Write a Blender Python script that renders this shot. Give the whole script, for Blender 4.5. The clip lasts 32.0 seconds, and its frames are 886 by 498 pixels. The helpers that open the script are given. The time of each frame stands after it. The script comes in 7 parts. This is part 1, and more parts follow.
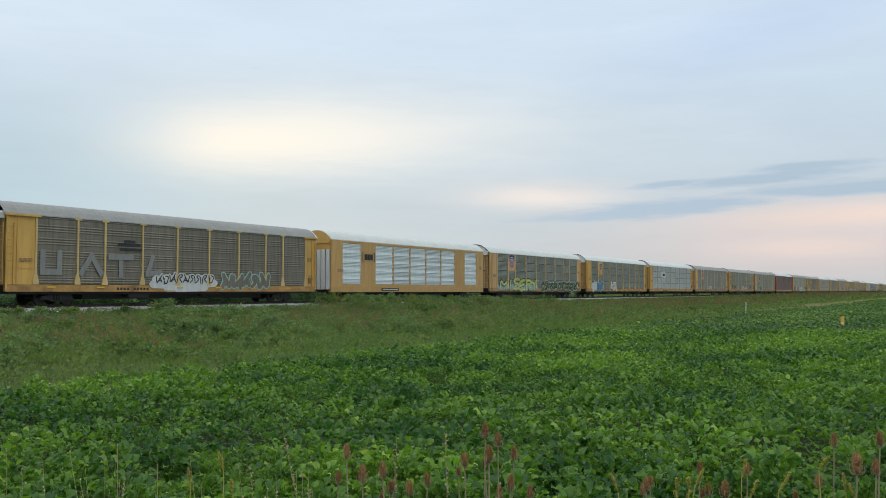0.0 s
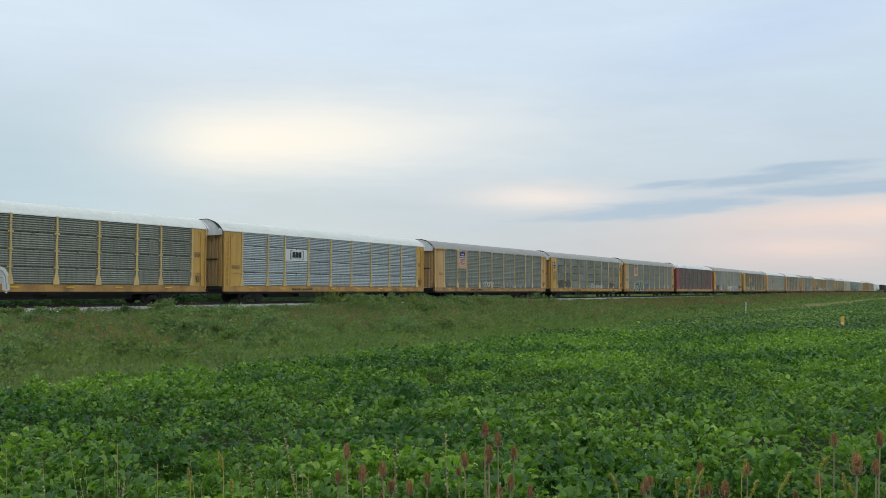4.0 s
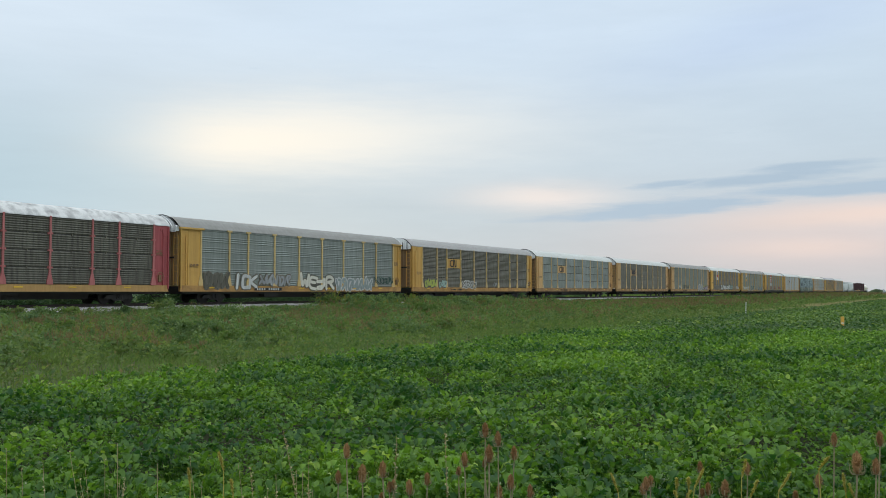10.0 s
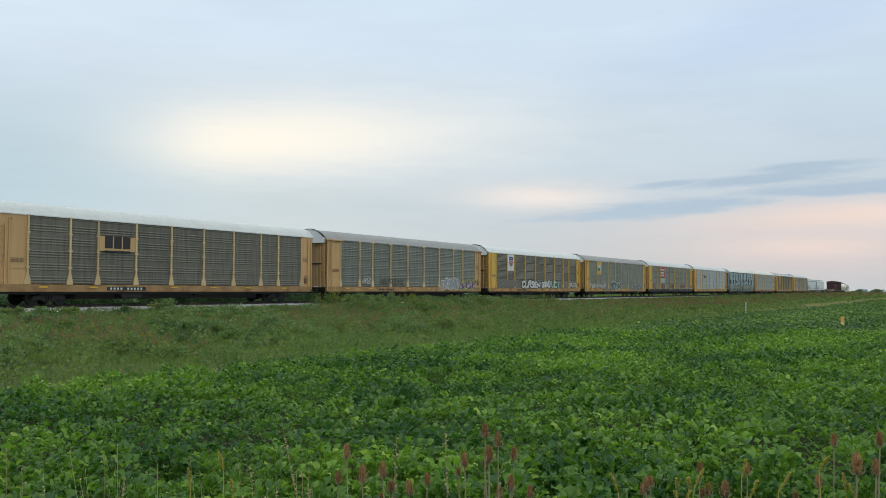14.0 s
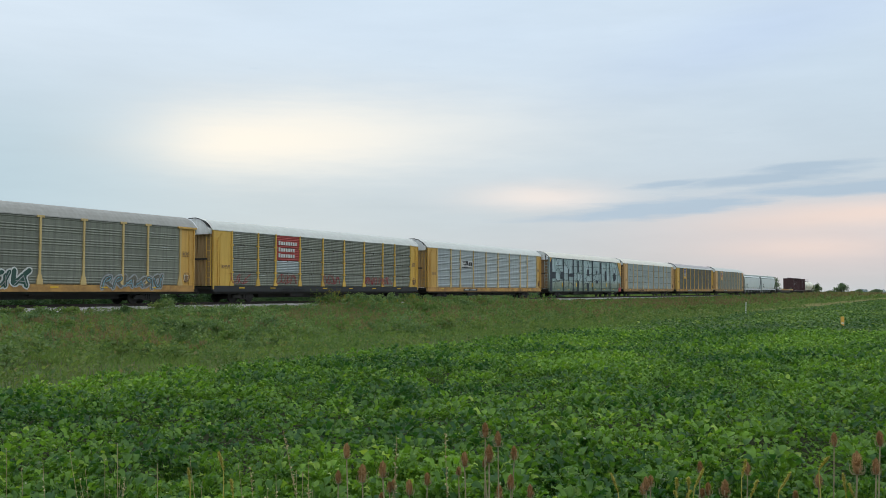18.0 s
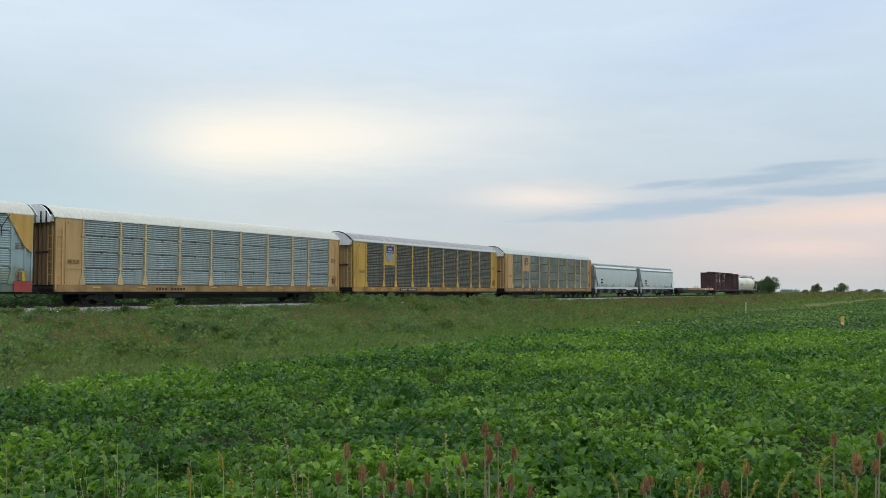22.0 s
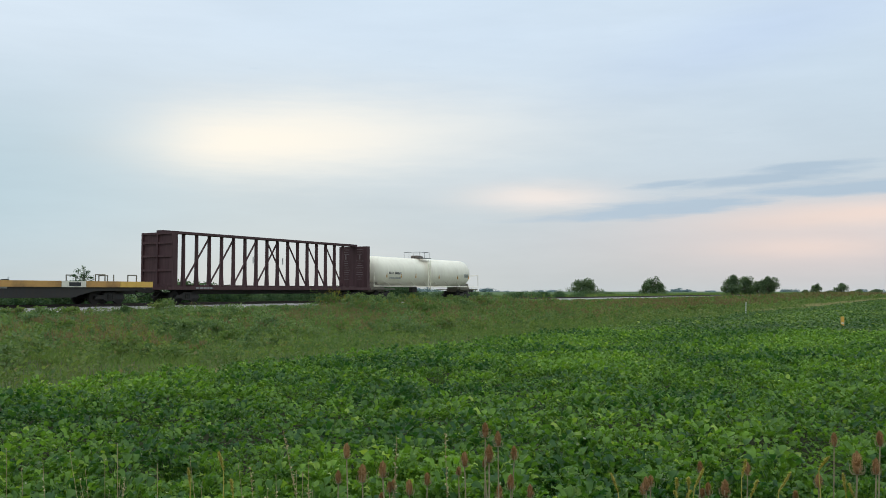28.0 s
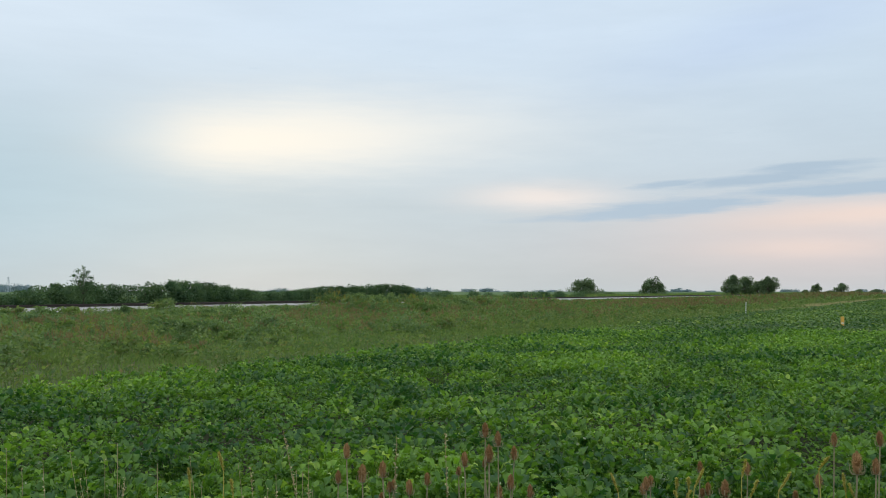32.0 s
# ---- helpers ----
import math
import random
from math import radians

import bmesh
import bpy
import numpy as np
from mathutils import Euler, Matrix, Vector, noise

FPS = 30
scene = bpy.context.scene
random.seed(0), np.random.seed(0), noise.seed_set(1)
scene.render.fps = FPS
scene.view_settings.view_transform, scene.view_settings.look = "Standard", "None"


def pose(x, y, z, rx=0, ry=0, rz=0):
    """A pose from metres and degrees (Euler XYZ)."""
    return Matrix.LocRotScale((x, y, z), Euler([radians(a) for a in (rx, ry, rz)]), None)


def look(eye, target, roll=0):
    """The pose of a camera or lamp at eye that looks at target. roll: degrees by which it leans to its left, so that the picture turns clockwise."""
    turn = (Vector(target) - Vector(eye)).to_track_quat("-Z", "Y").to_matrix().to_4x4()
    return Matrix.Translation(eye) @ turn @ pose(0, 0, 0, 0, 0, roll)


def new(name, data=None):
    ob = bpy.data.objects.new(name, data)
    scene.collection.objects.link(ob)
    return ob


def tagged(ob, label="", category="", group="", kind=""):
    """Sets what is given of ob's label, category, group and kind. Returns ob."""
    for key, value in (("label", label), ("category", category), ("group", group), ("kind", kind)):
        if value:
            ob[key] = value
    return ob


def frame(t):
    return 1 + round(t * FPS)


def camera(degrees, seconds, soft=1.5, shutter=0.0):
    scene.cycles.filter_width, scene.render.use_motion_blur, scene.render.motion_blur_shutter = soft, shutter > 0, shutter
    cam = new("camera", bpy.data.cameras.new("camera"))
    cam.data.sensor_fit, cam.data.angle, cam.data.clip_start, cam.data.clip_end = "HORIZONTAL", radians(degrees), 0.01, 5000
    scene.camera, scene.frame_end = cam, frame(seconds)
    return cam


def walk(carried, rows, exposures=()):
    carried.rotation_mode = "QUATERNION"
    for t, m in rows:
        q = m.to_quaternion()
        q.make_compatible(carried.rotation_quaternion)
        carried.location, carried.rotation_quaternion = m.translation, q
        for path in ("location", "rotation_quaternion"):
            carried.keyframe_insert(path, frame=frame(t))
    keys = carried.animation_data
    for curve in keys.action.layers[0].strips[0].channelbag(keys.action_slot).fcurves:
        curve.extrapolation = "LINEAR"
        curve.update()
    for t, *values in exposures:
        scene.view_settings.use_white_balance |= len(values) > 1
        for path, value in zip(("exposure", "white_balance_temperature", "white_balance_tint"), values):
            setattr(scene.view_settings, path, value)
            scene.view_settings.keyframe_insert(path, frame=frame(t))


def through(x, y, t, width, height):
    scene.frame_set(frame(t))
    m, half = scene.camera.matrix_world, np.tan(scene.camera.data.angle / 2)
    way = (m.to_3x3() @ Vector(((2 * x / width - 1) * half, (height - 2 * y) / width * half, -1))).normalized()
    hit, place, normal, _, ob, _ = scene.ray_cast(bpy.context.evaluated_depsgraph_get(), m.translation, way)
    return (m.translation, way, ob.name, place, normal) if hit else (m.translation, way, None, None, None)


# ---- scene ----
# One long freight train passes on a low embankment behind a leafy crop field.
# x runs along the track (the train comes from +x), y goes from the camera to the track.
TURN = 30.1          # degrees between the camera's axis and the track
EYE = (0.0, 0.0, 2.1)
RAIL = 1.3           # top of the rails
SIDE = 45.4          # near side of the cars
MID = SIDE + 1.5     # middle of the track
EDGE = 15.0          # edge of the crop
cam = camera(52.4, 32.0, soft=0.65)
PITCH = math.tan(radians(2.68))
AIM = look(EYE, (math.cos(radians(TURN)), math.sin(radians(TURN)), EYE[2] + PITCH))
walk(cam, [(0.0, AIM), (32.0, AIM)])


# ---------- world and sun ----------
def node(tree, kind, **props):
    n = tree.nodes.new(kind)
    for k, v in props.items():
        if k == "op":
            n.operation = v
        elif k == "blend":
            n.blend_type = v
        elif k == "data":
            n.data_type = v
    return n


def sock(tree, dest, value):
    if isinstance(value, bpy.types.NodeSocket):
        tree.links.new(value, dest)
    elif dest.type == "RGBA" and len(value) == 3:
        dest.default_value = (*value, 1)
    else:
        dest.default_value = value


def calc(tree, op, a, b=0.0, c=0.0):
    n = node(tree, "ShaderNodeMath", op=op)
    for i, v in enumerate((a, b, c)):
        sock(tree, n.inputs[i], v)
    return n.outputs[0]


def blend(tree, fac, a, b, kind="MIX"):
    n = node(tree, "ShaderNodeMix", data="RGBA", blend=kind)
    sock(tree, n.inputs[0], fac)
    sock(tree, n.inputs[6], a)
    sock(tree, n.inputs[7], b)
    return n.outputs[2]


def ramp(tree, value, lo, hi, a=0.0, b=1.0):
    n = node(tree, "ShaderNodeMapRange")
    for i, v in enumerate((value, lo, hi, a, b)):
        sock(tree, n.inputs[i], v)
    return n.outputs[0]


def noisy(tree, vector, scale, detail=4.0, rough=0.55):
    n = node(tree, "ShaderNodeTexNoise")
    if vector is not None:
        tree.links.new(vector, n.inputs["Vector"])
    n.inputs["Scale"].default_value = scale
    n.inputs["Detail"].default_value = detail
    n.inputs["Roughness"].default_value = rough
    return n.outputs["Fac"]


def stretched(tree, vector, sx, sy, sz):
    n = node(tree, "ShaderNodeMapping")
    tree.links.new(vector, n.inputs["Vector"])
    n.inputs["Scale"].default_value = (sx, sy, sz)
    return n.outputs["Vector"]


SUN_AZ, SUN_EL = 42.0, 9.0   # degrees from +x towards +y, and above the horizon

world = bpy.data.worlds.new("world")
scene.world = world
world.use_nodes = True
W = world.node_tree
W.nodes.clear()
coord = node(W, "ShaderNodeTexCoord").outputs["Generated"]
split = node(W, "ShaderNodeSeparateXYZ")
W.links.new(coord, split.inputs[0])
el = calc(W, "MULTIPLY", calc(W, "ARCSINE", split.outputs[2]), 57.2958)
az = calc(W, "MULTIPLY", calc(W, "ARCTAN2", split.outputs[1], split.outputs[0]), 57.2958)
wide = noisy(W, stretched(W, coord, 1.0, 1.0, 3.5), 2.2, 5.0, 0.55)
wisp = noisy(W, stretched(W, coord, 1.0, 1.0, 6.0), 5.5, 6.0, 0.6)
fine = noisy(W, stretched(W, coord, 1.0, 1.0, 9.0), 16.0, 5.0, 0.6)


def spot(a0, e0, wa, we, wobble=0.0, tilt=0.0, left=None):
    """A soft cloud-sized bump round azimuth a0 and elevation e0; tilt: rise for each degree of azimuth; left: its width towards higher azimuth."""
    off = calc(W, "SUBTRACT", az, a0)
    da = calc(W, "DIVIDE", off, wa)
    if left:
        da = calc(W, "ADD", calc(W, "DIVIDE", calc(W, "MAXIMUM", off, 0.0), left), calc(W, "DIVIDE", calc(W, "MINIMUM", off, 0.0), wa))
    de = calc(W, "DIVIDE", calc(W, "SUBTRACT", calc(W, "SUBTRACT", el, e0), calc(W, "MULTIPLY", off, tilt)), we)
    if wobble:
        de = calc(W, "ADD", de, calc(W, "MULTIPLY", calc(W, "SUBTRACT", fine, 0.5), wobble))
        da = calc(W, "ADD", da, calc(W, "MULTIPLY", calc(W, "SUBTRACT", wisp, 0.5), wobble))
    r = calc(W, "ADD", calc(W, "MULTIPLY", da, da), calc(W, "MULTIPLY", de, de))
    return calc(W, "EXPONENT", calc(W, "MULTIPLY", r, -1.0))


low, high = (0.49, 0.575, 0.61), (0.64, 0.772, 0.91)
veil = blend(W, ramp(W, el, 1.0, 16.0), low, high)
veil = blend(W, ramp(W, wide, 0.35, 0.7, 0.0, 0.22), veil, (0.76, 0.84, 0.93))
veil = blend(W, calc(W, "MULTIPLY", spot(60.0, 5.6, 20.0, 6.0), 0.9), veil, (0.485, 0.645, 0.735))
veil = blend(W, calc(W, "MULTIPLY", spot(10.0, 15.5, 9.0, 2.0, 0.5, -0.22), 0.45), veil, (0.56, 0.69, 0.92))
veil = blend(W, calc(W, "MULTIPLY", spot(6.0, 2.6, 15.0, 2.6), 0.8), veil, (0.76, 0.655, 0.64))
veil = blend(W, calc(W, "MULTIPLY", spot(3.0, 4.55, 10.0, 0.85, 0.5, -0.03), 0.9), veil, (0.93, 0.75, 0.67))
veil = blend(W, calc(W, "MULTIPLY", spot(8.0, 2.6, 5.0, 0.6, 0.5), 0.55), veil, (0.92, 0.74, 0.66))
veil = blend(W, calc(W, "MULTIPLY", spot(24.0, 6.0, 4.6, 0.85, 0.6), 0.85), veil, (0.92, 0.83, 0.78))
veil = blend(W, calc(W, "MULTIPLY", spot(58.0, 17.0, 16.0, 5.0), 0.4), veil, (0.78, 0.87, 0.95))
# grey-blue cloud bars that rise to one side, with ragged tops
bars = spot(16.4, 5.1, 7.6, 0.56, 0.0, -0.07)
for bump in (spot(6.0, 6.0, 7.0, 0.55, 0.0, -0.02), spot(10.5, 6.75, 6.0, 0.42, 0.0, -0.07), spot(8.0, 7.35, 4.0, 0.34, 0.0, -0.03), spot(16.0, 6.6, 2.6, 0.26, 0.0, -0.08)):
    bars = calc(W, "MAXIMUM", bars, bump)
bars = calc(W, "ADD", bars, calc(W, "ADD", calc(W, "MULTIPLY", calc(W, "SUBTRACT", fine, 0.5), 1.1), calc(W, "MULTIPLY", calc(W, "SUBTRACT", wisp, 0.5), 0.5)))
veil = blend(W, ramp(W, bars, 0.24, 0.75, 0.0, 0.92), veil, (0.45, 0.57, 0.69))
veil = blend(W, 1.0, veil, blend(W, ramp(W, wisp, 0.3, 0.7), (0.965, 0.97, 0.975), (1.03, 1.03, 1.03)), "MULTIPLY")
# the veiled sun's glow, drawn out to one side
veil = blend(W, calc(W, "MULTIPLY", spot(38.0, 10.0, 15.0, 2.6, 0.5, -0.01, 9.0), 0.9), veil, (0.86, 0.885, 0.87))
veil = blend(W, calc(W, "MULTIPLY", spot(SUN_AZ + 1.0, 9.3, 10.0, 1.85, 0.45, -0.04, 5.2), 0.93), veil, (0.985, 0.94, 0.84))
veil = blend(W, ramp(W, el, 19.0, 55.0), veil, blend(W, ramp(W, wide, 0.3, 0.7), (1.25, 1.41, 1.54), (1.55, 1.63, 1.69)))
nishita = node(W, "ShaderNodeTexSky")
nishita.sky_type = "NISHITA"
nishita.sun_disc = False
nishita.sun_elevation = radians(SUN_EL)
nishita.sun_rotation = radians(90 - SUN_AZ)
clear = node(W, "ShaderNodeBackground")
W.links.new(nishita.outputs[0], clear.inputs[0])
clear.inputs[1].default_value = 0.05
cloudy = node(W, "ShaderNodeBackground")
W.links.new(veil, cloudy.inputs[0])
cloudy.inputs[1].default_value = 1.0
mixed = node(W, "ShaderNodeMixShader")
mixed.inputs[0].default_value = 0.96
W.links.new(clear.outputs[0], mixed.inputs[1])
W.links.new(cloudy.outputs[0], mixed.inputs[2])
W.links.new(mixed.outputs[0], node(W, "ShaderNodeOutputWorld").inputs[0])

sun = new("sun", bpy.data.lights.new("sun", "SUN"))
sun.data.energy = 0.4
sun.data.angle = radians(12)
sun.data.color = (1.0, 0.90, 0.76)
sun.matrix_world = look((0, 0, 0), (-math.cos(radians(SUN_EL)) * math.cos(radians(SUN_AZ)),
                                    -math.cos(radians(SUN_EL)) * math.sin(radians(SUN_AZ)), -math.sin(radians(SUN_EL))))


# ---------- materials ----------
MATS = {}


def paint(name, base, rough=0.6, metal=0.0, dirt=(0.10, 0.08, 0.06), amount=0.35, scale=1.5, streak=True, bump=0.0, scuff=None):
    """Weathered paint or sheet metal: stains running down, patches and fine grain, each piece a little different."""
    if name in MATS:
        return MATS[name]
    m = bpy.data.materials.new(name)
    m.use_nodes = True
    t = m.node_tree
    b = t.nodes["Principled BSDF"]
    co = node(t, "ShaderNodeTexCoord").outputs["Object"]
    info = node(t, "ShaderNodeObjectInfo").outputs["Random"]
    shift = node(t, "ShaderNodeVectorMath", op="ADD")
    t.links.new(co, shift.inputs[0])
    comb = node(t, "ShaderNodeCombineXYZ")
    t.links.new(calc(t, "MULTIPLY", info, 37.0), comb.inputs[0])
    t.links.new(comb.outputs[0], shift.inputs[1])
    v = shift.outputs[0]
    runs = noisy(t, stretched(t, v, 4.0, 4.0, 0.35) if streak else v, scale, 5.0, 0.6)
    patch = noisy(t, v, 0.5, 3.0)
    grain = noisy(t, v, 14.0, 4.0, 0.7)
    c = blend(t, ramp(t, runs, 0.42, 0.75, 0.0, amount), base, dirt)
    c = blend(t, ramp(t, patch, 0.35, 0.7, 0.0, 0.30), c, tuple(x * 0.72 for x in base))
    c = blend(t, ramp(t, grain, 0.4, 0.8, 0.0, 0.18), c, tuple(min(1, x * 1.3) for x in base))
    if scuff:
        rub = noisy(t, stretched(t, v, 0.7, 0.7, 9.0), 1.7, 5.0, 0.65)
        where = noisy(t, v, 0.35, 2.0)
        c = blend(t, calc(t, "MULTIPLY", ramp(t, rub, 0.60, 0.70), ramp(t, where, 0.45, 0.6, 0.1, 0.9)), c, scuff)
    c = blend(t, 1.0, c, blend(t, info, (0.9, 0.9, 0.9), (1.08, 1.08, 1.08)), "MULTIPLY")
    t.links.new(c, b.inputs["Base Color"])
    t.links.new(ramp(t, runs, 0.3, 0.7, rough - 0.1, min(1, rough + 0.15)), b.inputs["Roughness"])
    b.inputs["Metallic"].default_value = metal
    if bump:
        n = node(t, "ShaderNodeBump")
        n.inputs["Strength"].default_value = bump
        n.inputs["Distance"].default_value = 0.02
        t.links.new(grain, n.inputs["Height"])
        t.links.new(n.outputs[0], b.inputs["Normal"])
    MATS[name] = m
    return m


def foliage(name, dark, light, tip=None, through=0.3, rough=0.5, patch=0.25, tipped=0.12, gloss=0.4, clump=0.0, vary=0.6):
    """Leaves: each one differs, with patches over the ground, and light shining through."""
    m = bpy.data.materials.new(name)
    m.use_nodes = True
    t = m.node_tree
    b = t.nodes["Principled BSDF"]
    geo = node(t, "ShaderNodeNewGeometry")
    r = geo.outputs["Random Per Island"]
    area = noisy(t, geo.outputs["Position"], patch, 3.0)
    f = calc(t, "ADD", calc(t, "ADD", calc(t, "MULTIPLY", r, vary), 0.3 - vary / 2), ramp(t, area, 0.35, 0.68, -0.25, 0.55))
    if clump:
        near = noisy(t, geo.outputs["Position"], clump, 2.0)
        f = calc(t, "ADD", f, ramp(t, near, 0.32, 0.68, -0.32, 0.32))
    f.node.use_clamp = True
    c = blend(t, f, dark, light)
    if tip:
        pick = ramp(t, calc(t, "FRACT", calc(t, "MULTIPLY", r, 17.0)), 1.0 - tipped, 1.0, 0.0, 1.0)
        c = blend(t, calc(t, "MULTIPLY", pick, ramp(t, area, 0.4, 0.6, 0.35, 1.0)), c, tip)
    t.links.new(c, b.inputs["Base Color"])
    b.inputs["Roughness"].default_value = rough
    b.inputs["Specular IOR Level"].default_value = gloss
    tr = node(t, "ShaderNodeBsdfTranslucent")
    t.links.new(blend(t, 1.0, c, (1.25, 1.35, 0.6), "MULTIPLY"), tr.inputs[0])
    mx = node(t, "ShaderNodeMixShader")
    mx.inputs[0].default_value = through
    t.links.new(b.outputs[0], mx.inputs[1])
    t.links.new(tr.outputs[0], mx.inputs[2])
    t.links.new(mx.outputs[0], t.nodes["Material Output"].inputs[0])
    return m


CROP = foliage("crop_leaf", (0.027, 0.088, 0.024), (0.182, 0.325, 0.042), (0.36, 0.47, 0.09), through=0.40, rough=0.52, patch=0.30, gloss=0.30, clump=3.2, tipped=0.08, vary=0.5)
CROP_FAR = foliage("crop_leaf_far", (0.032, 0.086, 0.026), (0.135, 0.230, 0.042), (0.33, 0.40, 0.09), through=0.38, rough=0.45, patch=0.16, gloss=0.45, clump=1.2)
GRASS = foliage("grass_blade", (0.100, 0.165, 0.055), (0.172, 0.244, 0.080), (0.25, 0.225, 0.12), through=0.45, rough=0.75, patch=0.3, tipped=0.15, gloss=0.12, clump=0.9, vary=0.3)
WEED = foliage("weed_leaf", (0.088, 0.146, 0.058), (0.190, 0.242, 0.090), (0.25, 0.205, 0.12), through=0.48, rough=0.75, patch=0.5, gloss=0.1, clump=1.3, vary=0.25)
LUSH = foliage("lush_weed_leaf", (0.098, 0.162, 0.072), (0.210, 0.280, 0.115), None, through=0.42, rough=0.65, patch=0.6, gloss=0.18, clump=1.5, vary=0.3)
RUSSET = foliage("russet_seed", (0.17, 0.132, 0.070), (0.24, 0.190, 0.100), None, through=0.28, rough=0.8, patch=0.5, gloss=0.1, vary=0.3)
YELLOW_BLOOM = foliage("yellow_bloom", (0.22, 0.20, 0.045), (0.34, 0.29, 0.065), None, through=0.25, rough=0.7, patch=0.8, gloss=0.1)
BUSH = foliage("bush_leaf", (0.052, 0.102, 0.056), (0.115, 0.176, 0.085), None, through=0.36, rough=0.7, patch=0.9, gloss=0.15, clump=2.0)
# Green paled and cooled a little, as haze would do over the distance.
TREE_LEAF = foliage("tree_leaf", (0.085, 0.130, 0.072), (0.15, 0.205, 0.105), None, through=0.3, rough=0.7, patch=0.35, gloss=0.2)
# Distance haze is mixed into this pale blue leaf colour.
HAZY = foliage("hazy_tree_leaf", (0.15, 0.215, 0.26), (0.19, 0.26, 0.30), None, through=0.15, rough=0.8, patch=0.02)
STRAW = foliage("straw_stem", (0.30, 0.25, 0.14), (0.46, 0.39, 0.22), None, through=0.2, rough=0.7, patch=1.5, gloss=0.15)
# Steel grey paled towards the sky to stand in for haze.
HAZED_STEEL = paint("hazed_grey_steel", (0.56, 0.62, 0.66), 0.8)
BARK = paint("bark", (0.09, 0.07, 0.05), 0.9, bump=0.6, amount=0.5)

YELLOW = paint("yellow_paint", (0.64, 0.375, 0.09), 0.55, dirt=(0.30, 0.14, 0.05), amount=0.42, scale=0.8)
BRIGHT_YELLOW = paint("bright_yellow_paint", (0.68, 0.42, 0.085), 0.55, dirt=(0.34, 0.17, 0.05), amount=0.4, scale=0.8)
TAN = paint("tan_paint", (0.63, 0.39, 0.165), 0.6, dirt=(0.33, 0.17, 0.08), amount=0.42, scale=0.8)
ORANGE_TAN = paint("orange_tan_paint", (0.52, 0.31, 0.105), 0.6, dirt=(0.18, 0.10, 0.05), amount=0.35)
RED = paint("faded_red_paint", (0.39, 0.082, 0.085), 0.6, dirt=(0.10, 0.03, 0.03), amount=0.4)
BROWN_END = paint("brown_end_door", (0.26, 0.16, 0.08), 0.7, dirt=(0.08, 0.05, 0.03), amount=0.5)
TAN_END = paint("tan_end_door", (0.42, 0.28, 0.13), 0.7, dirt=(0.12, 0.08, 0.05), amount=0.5)
RED_END = paint("red_end_door", (0.27, 0.06, 0.07), 0.7, amount=0.5)
POST_PAINT = {
    YELLOW: paint("sun_faded_yellow_paint", (0.63, 0.45, 0.19), 0.6, dirt=(0.33, 0.20, 0.09), amount=0.4, scale=0.8),
    TAN: paint("sun_faded_tan_paint", (0.64, 0.46, 0.235), 0.6, dirt=(0.36, 0.22, 0.11), amount=0.4, scale=0.8),
    RED: paint("sun_faded_red_paint", (0.47, 0.15, 0.14), 0.6, dirt=(0.20, 0.06, 0.05), amount=0.4),
}
WHITE = paint("white_paint", (0.74, 0.75, 0.74), 0.55, dirt=(0.35, 0.32, 0.27), amount=0.35)
CREAM = paint("cream_paint", (0.70, 0.67, 0.56), 0.6, dirt=(0.33, 0.28, 0.2), amount=0.35)
DARK_SHEET = paint("dark_weathered_sheet", (0.160, 0.148, 0.110), 0.6, 0.1, dirt=(0.055, 0.048, 0.042), amount=0.7, scale=1.1, scuff=(0.3, 0.28, 0.25))
BROWN_SHEET = paint("brown_weathered_sheet", (0.200, 0.180, 0.133), 0.6, 0.2, dirt=(0.07, 0.055, 0.045), amount=0.6, scale=1.1, scuff=(0.33, 0.31, 0.27))
GREY_SHEET = paint("grey_galvanized_sheet", (0.205, 0.212, 0.167), 0.5, 0.2, dirt=(0.085, 0.08, 0.065), amount=0.6, scale=1.1, scuff=(0.4, 0.41, 0.38))
PALE_SHEET = paint("pale_grey_galvanized_sheet", (0.265, 0.290, 0.258), 0.5, 0.3, dirt=(0.10, 0.11, 0.10), amount=0.45, scale=1.1, scuff=(0.46, 0.49, 0.48))
BLUE_SHEET = paint("blue_grey_galvanized_sheet", (0.300, 0.345, 0.327), 0.45, 0.2, dirt=(0.13, 0.14, 0.135), amount=0.5, scale=1.1, scuff=(0.5, 0.54, 0.54))
SOOT_SHEET = paint("soot_brown_sheet", (0.132, 0.124, 0.094), 0.65, 0.1, dirt=(0.032, 0.027, 0.022), amount=0.95, scale=1.1, scuff=(0.26, 0.25, 0.23))
LOUVRE = paint("bright_louvre_sheet", (0.82, 0.87, 0.86), 0.4, 0.1, dirt=(0.42, 0.46, 0.45), amount=0.3, scale=1.1)
FAINT = paint("faint_spray_paint", (0.245, 0.245, 0.23), 0.75, amount=0.4)
SILVER_SHEET = paint("silver_galvanized_sheet", (0.41, 0.445, 0.445), 0.42, 0.25, dirt=(0.19, 0.20, 0.20), amount=0.4, scale=1.1, scuff=(0.62, 0.66, 0.66))
ROOF_GREY = paint("grey_roof_sheet", (0.255, 0.25, 0.225), 0.6, 0.0, dirt=(0.17, 0.16, 0.14), amount=0.35, scale=0.8)
ROOF_LILAC = paint("weathered_roof_sheet", (0.33, 0.32, 0.30), 0.6, 0.0, dirt=(0.18, 0.16, 0.15), amount=0.5)
ROOF_WHITE = paint("white_roof_sheet", (0.55, 0.56, 0.515), 0.55, 0.0, dirt=(0.40, 0.40, 0.36), amount=0.35, scale=0.8)
ROOF_CREAM = paint("cream_roof_sheet", (0.60, 0.58, 0.50), 0.6, 0.1, dirt=(0.34, 0.31, 0.26), amount=0.4)
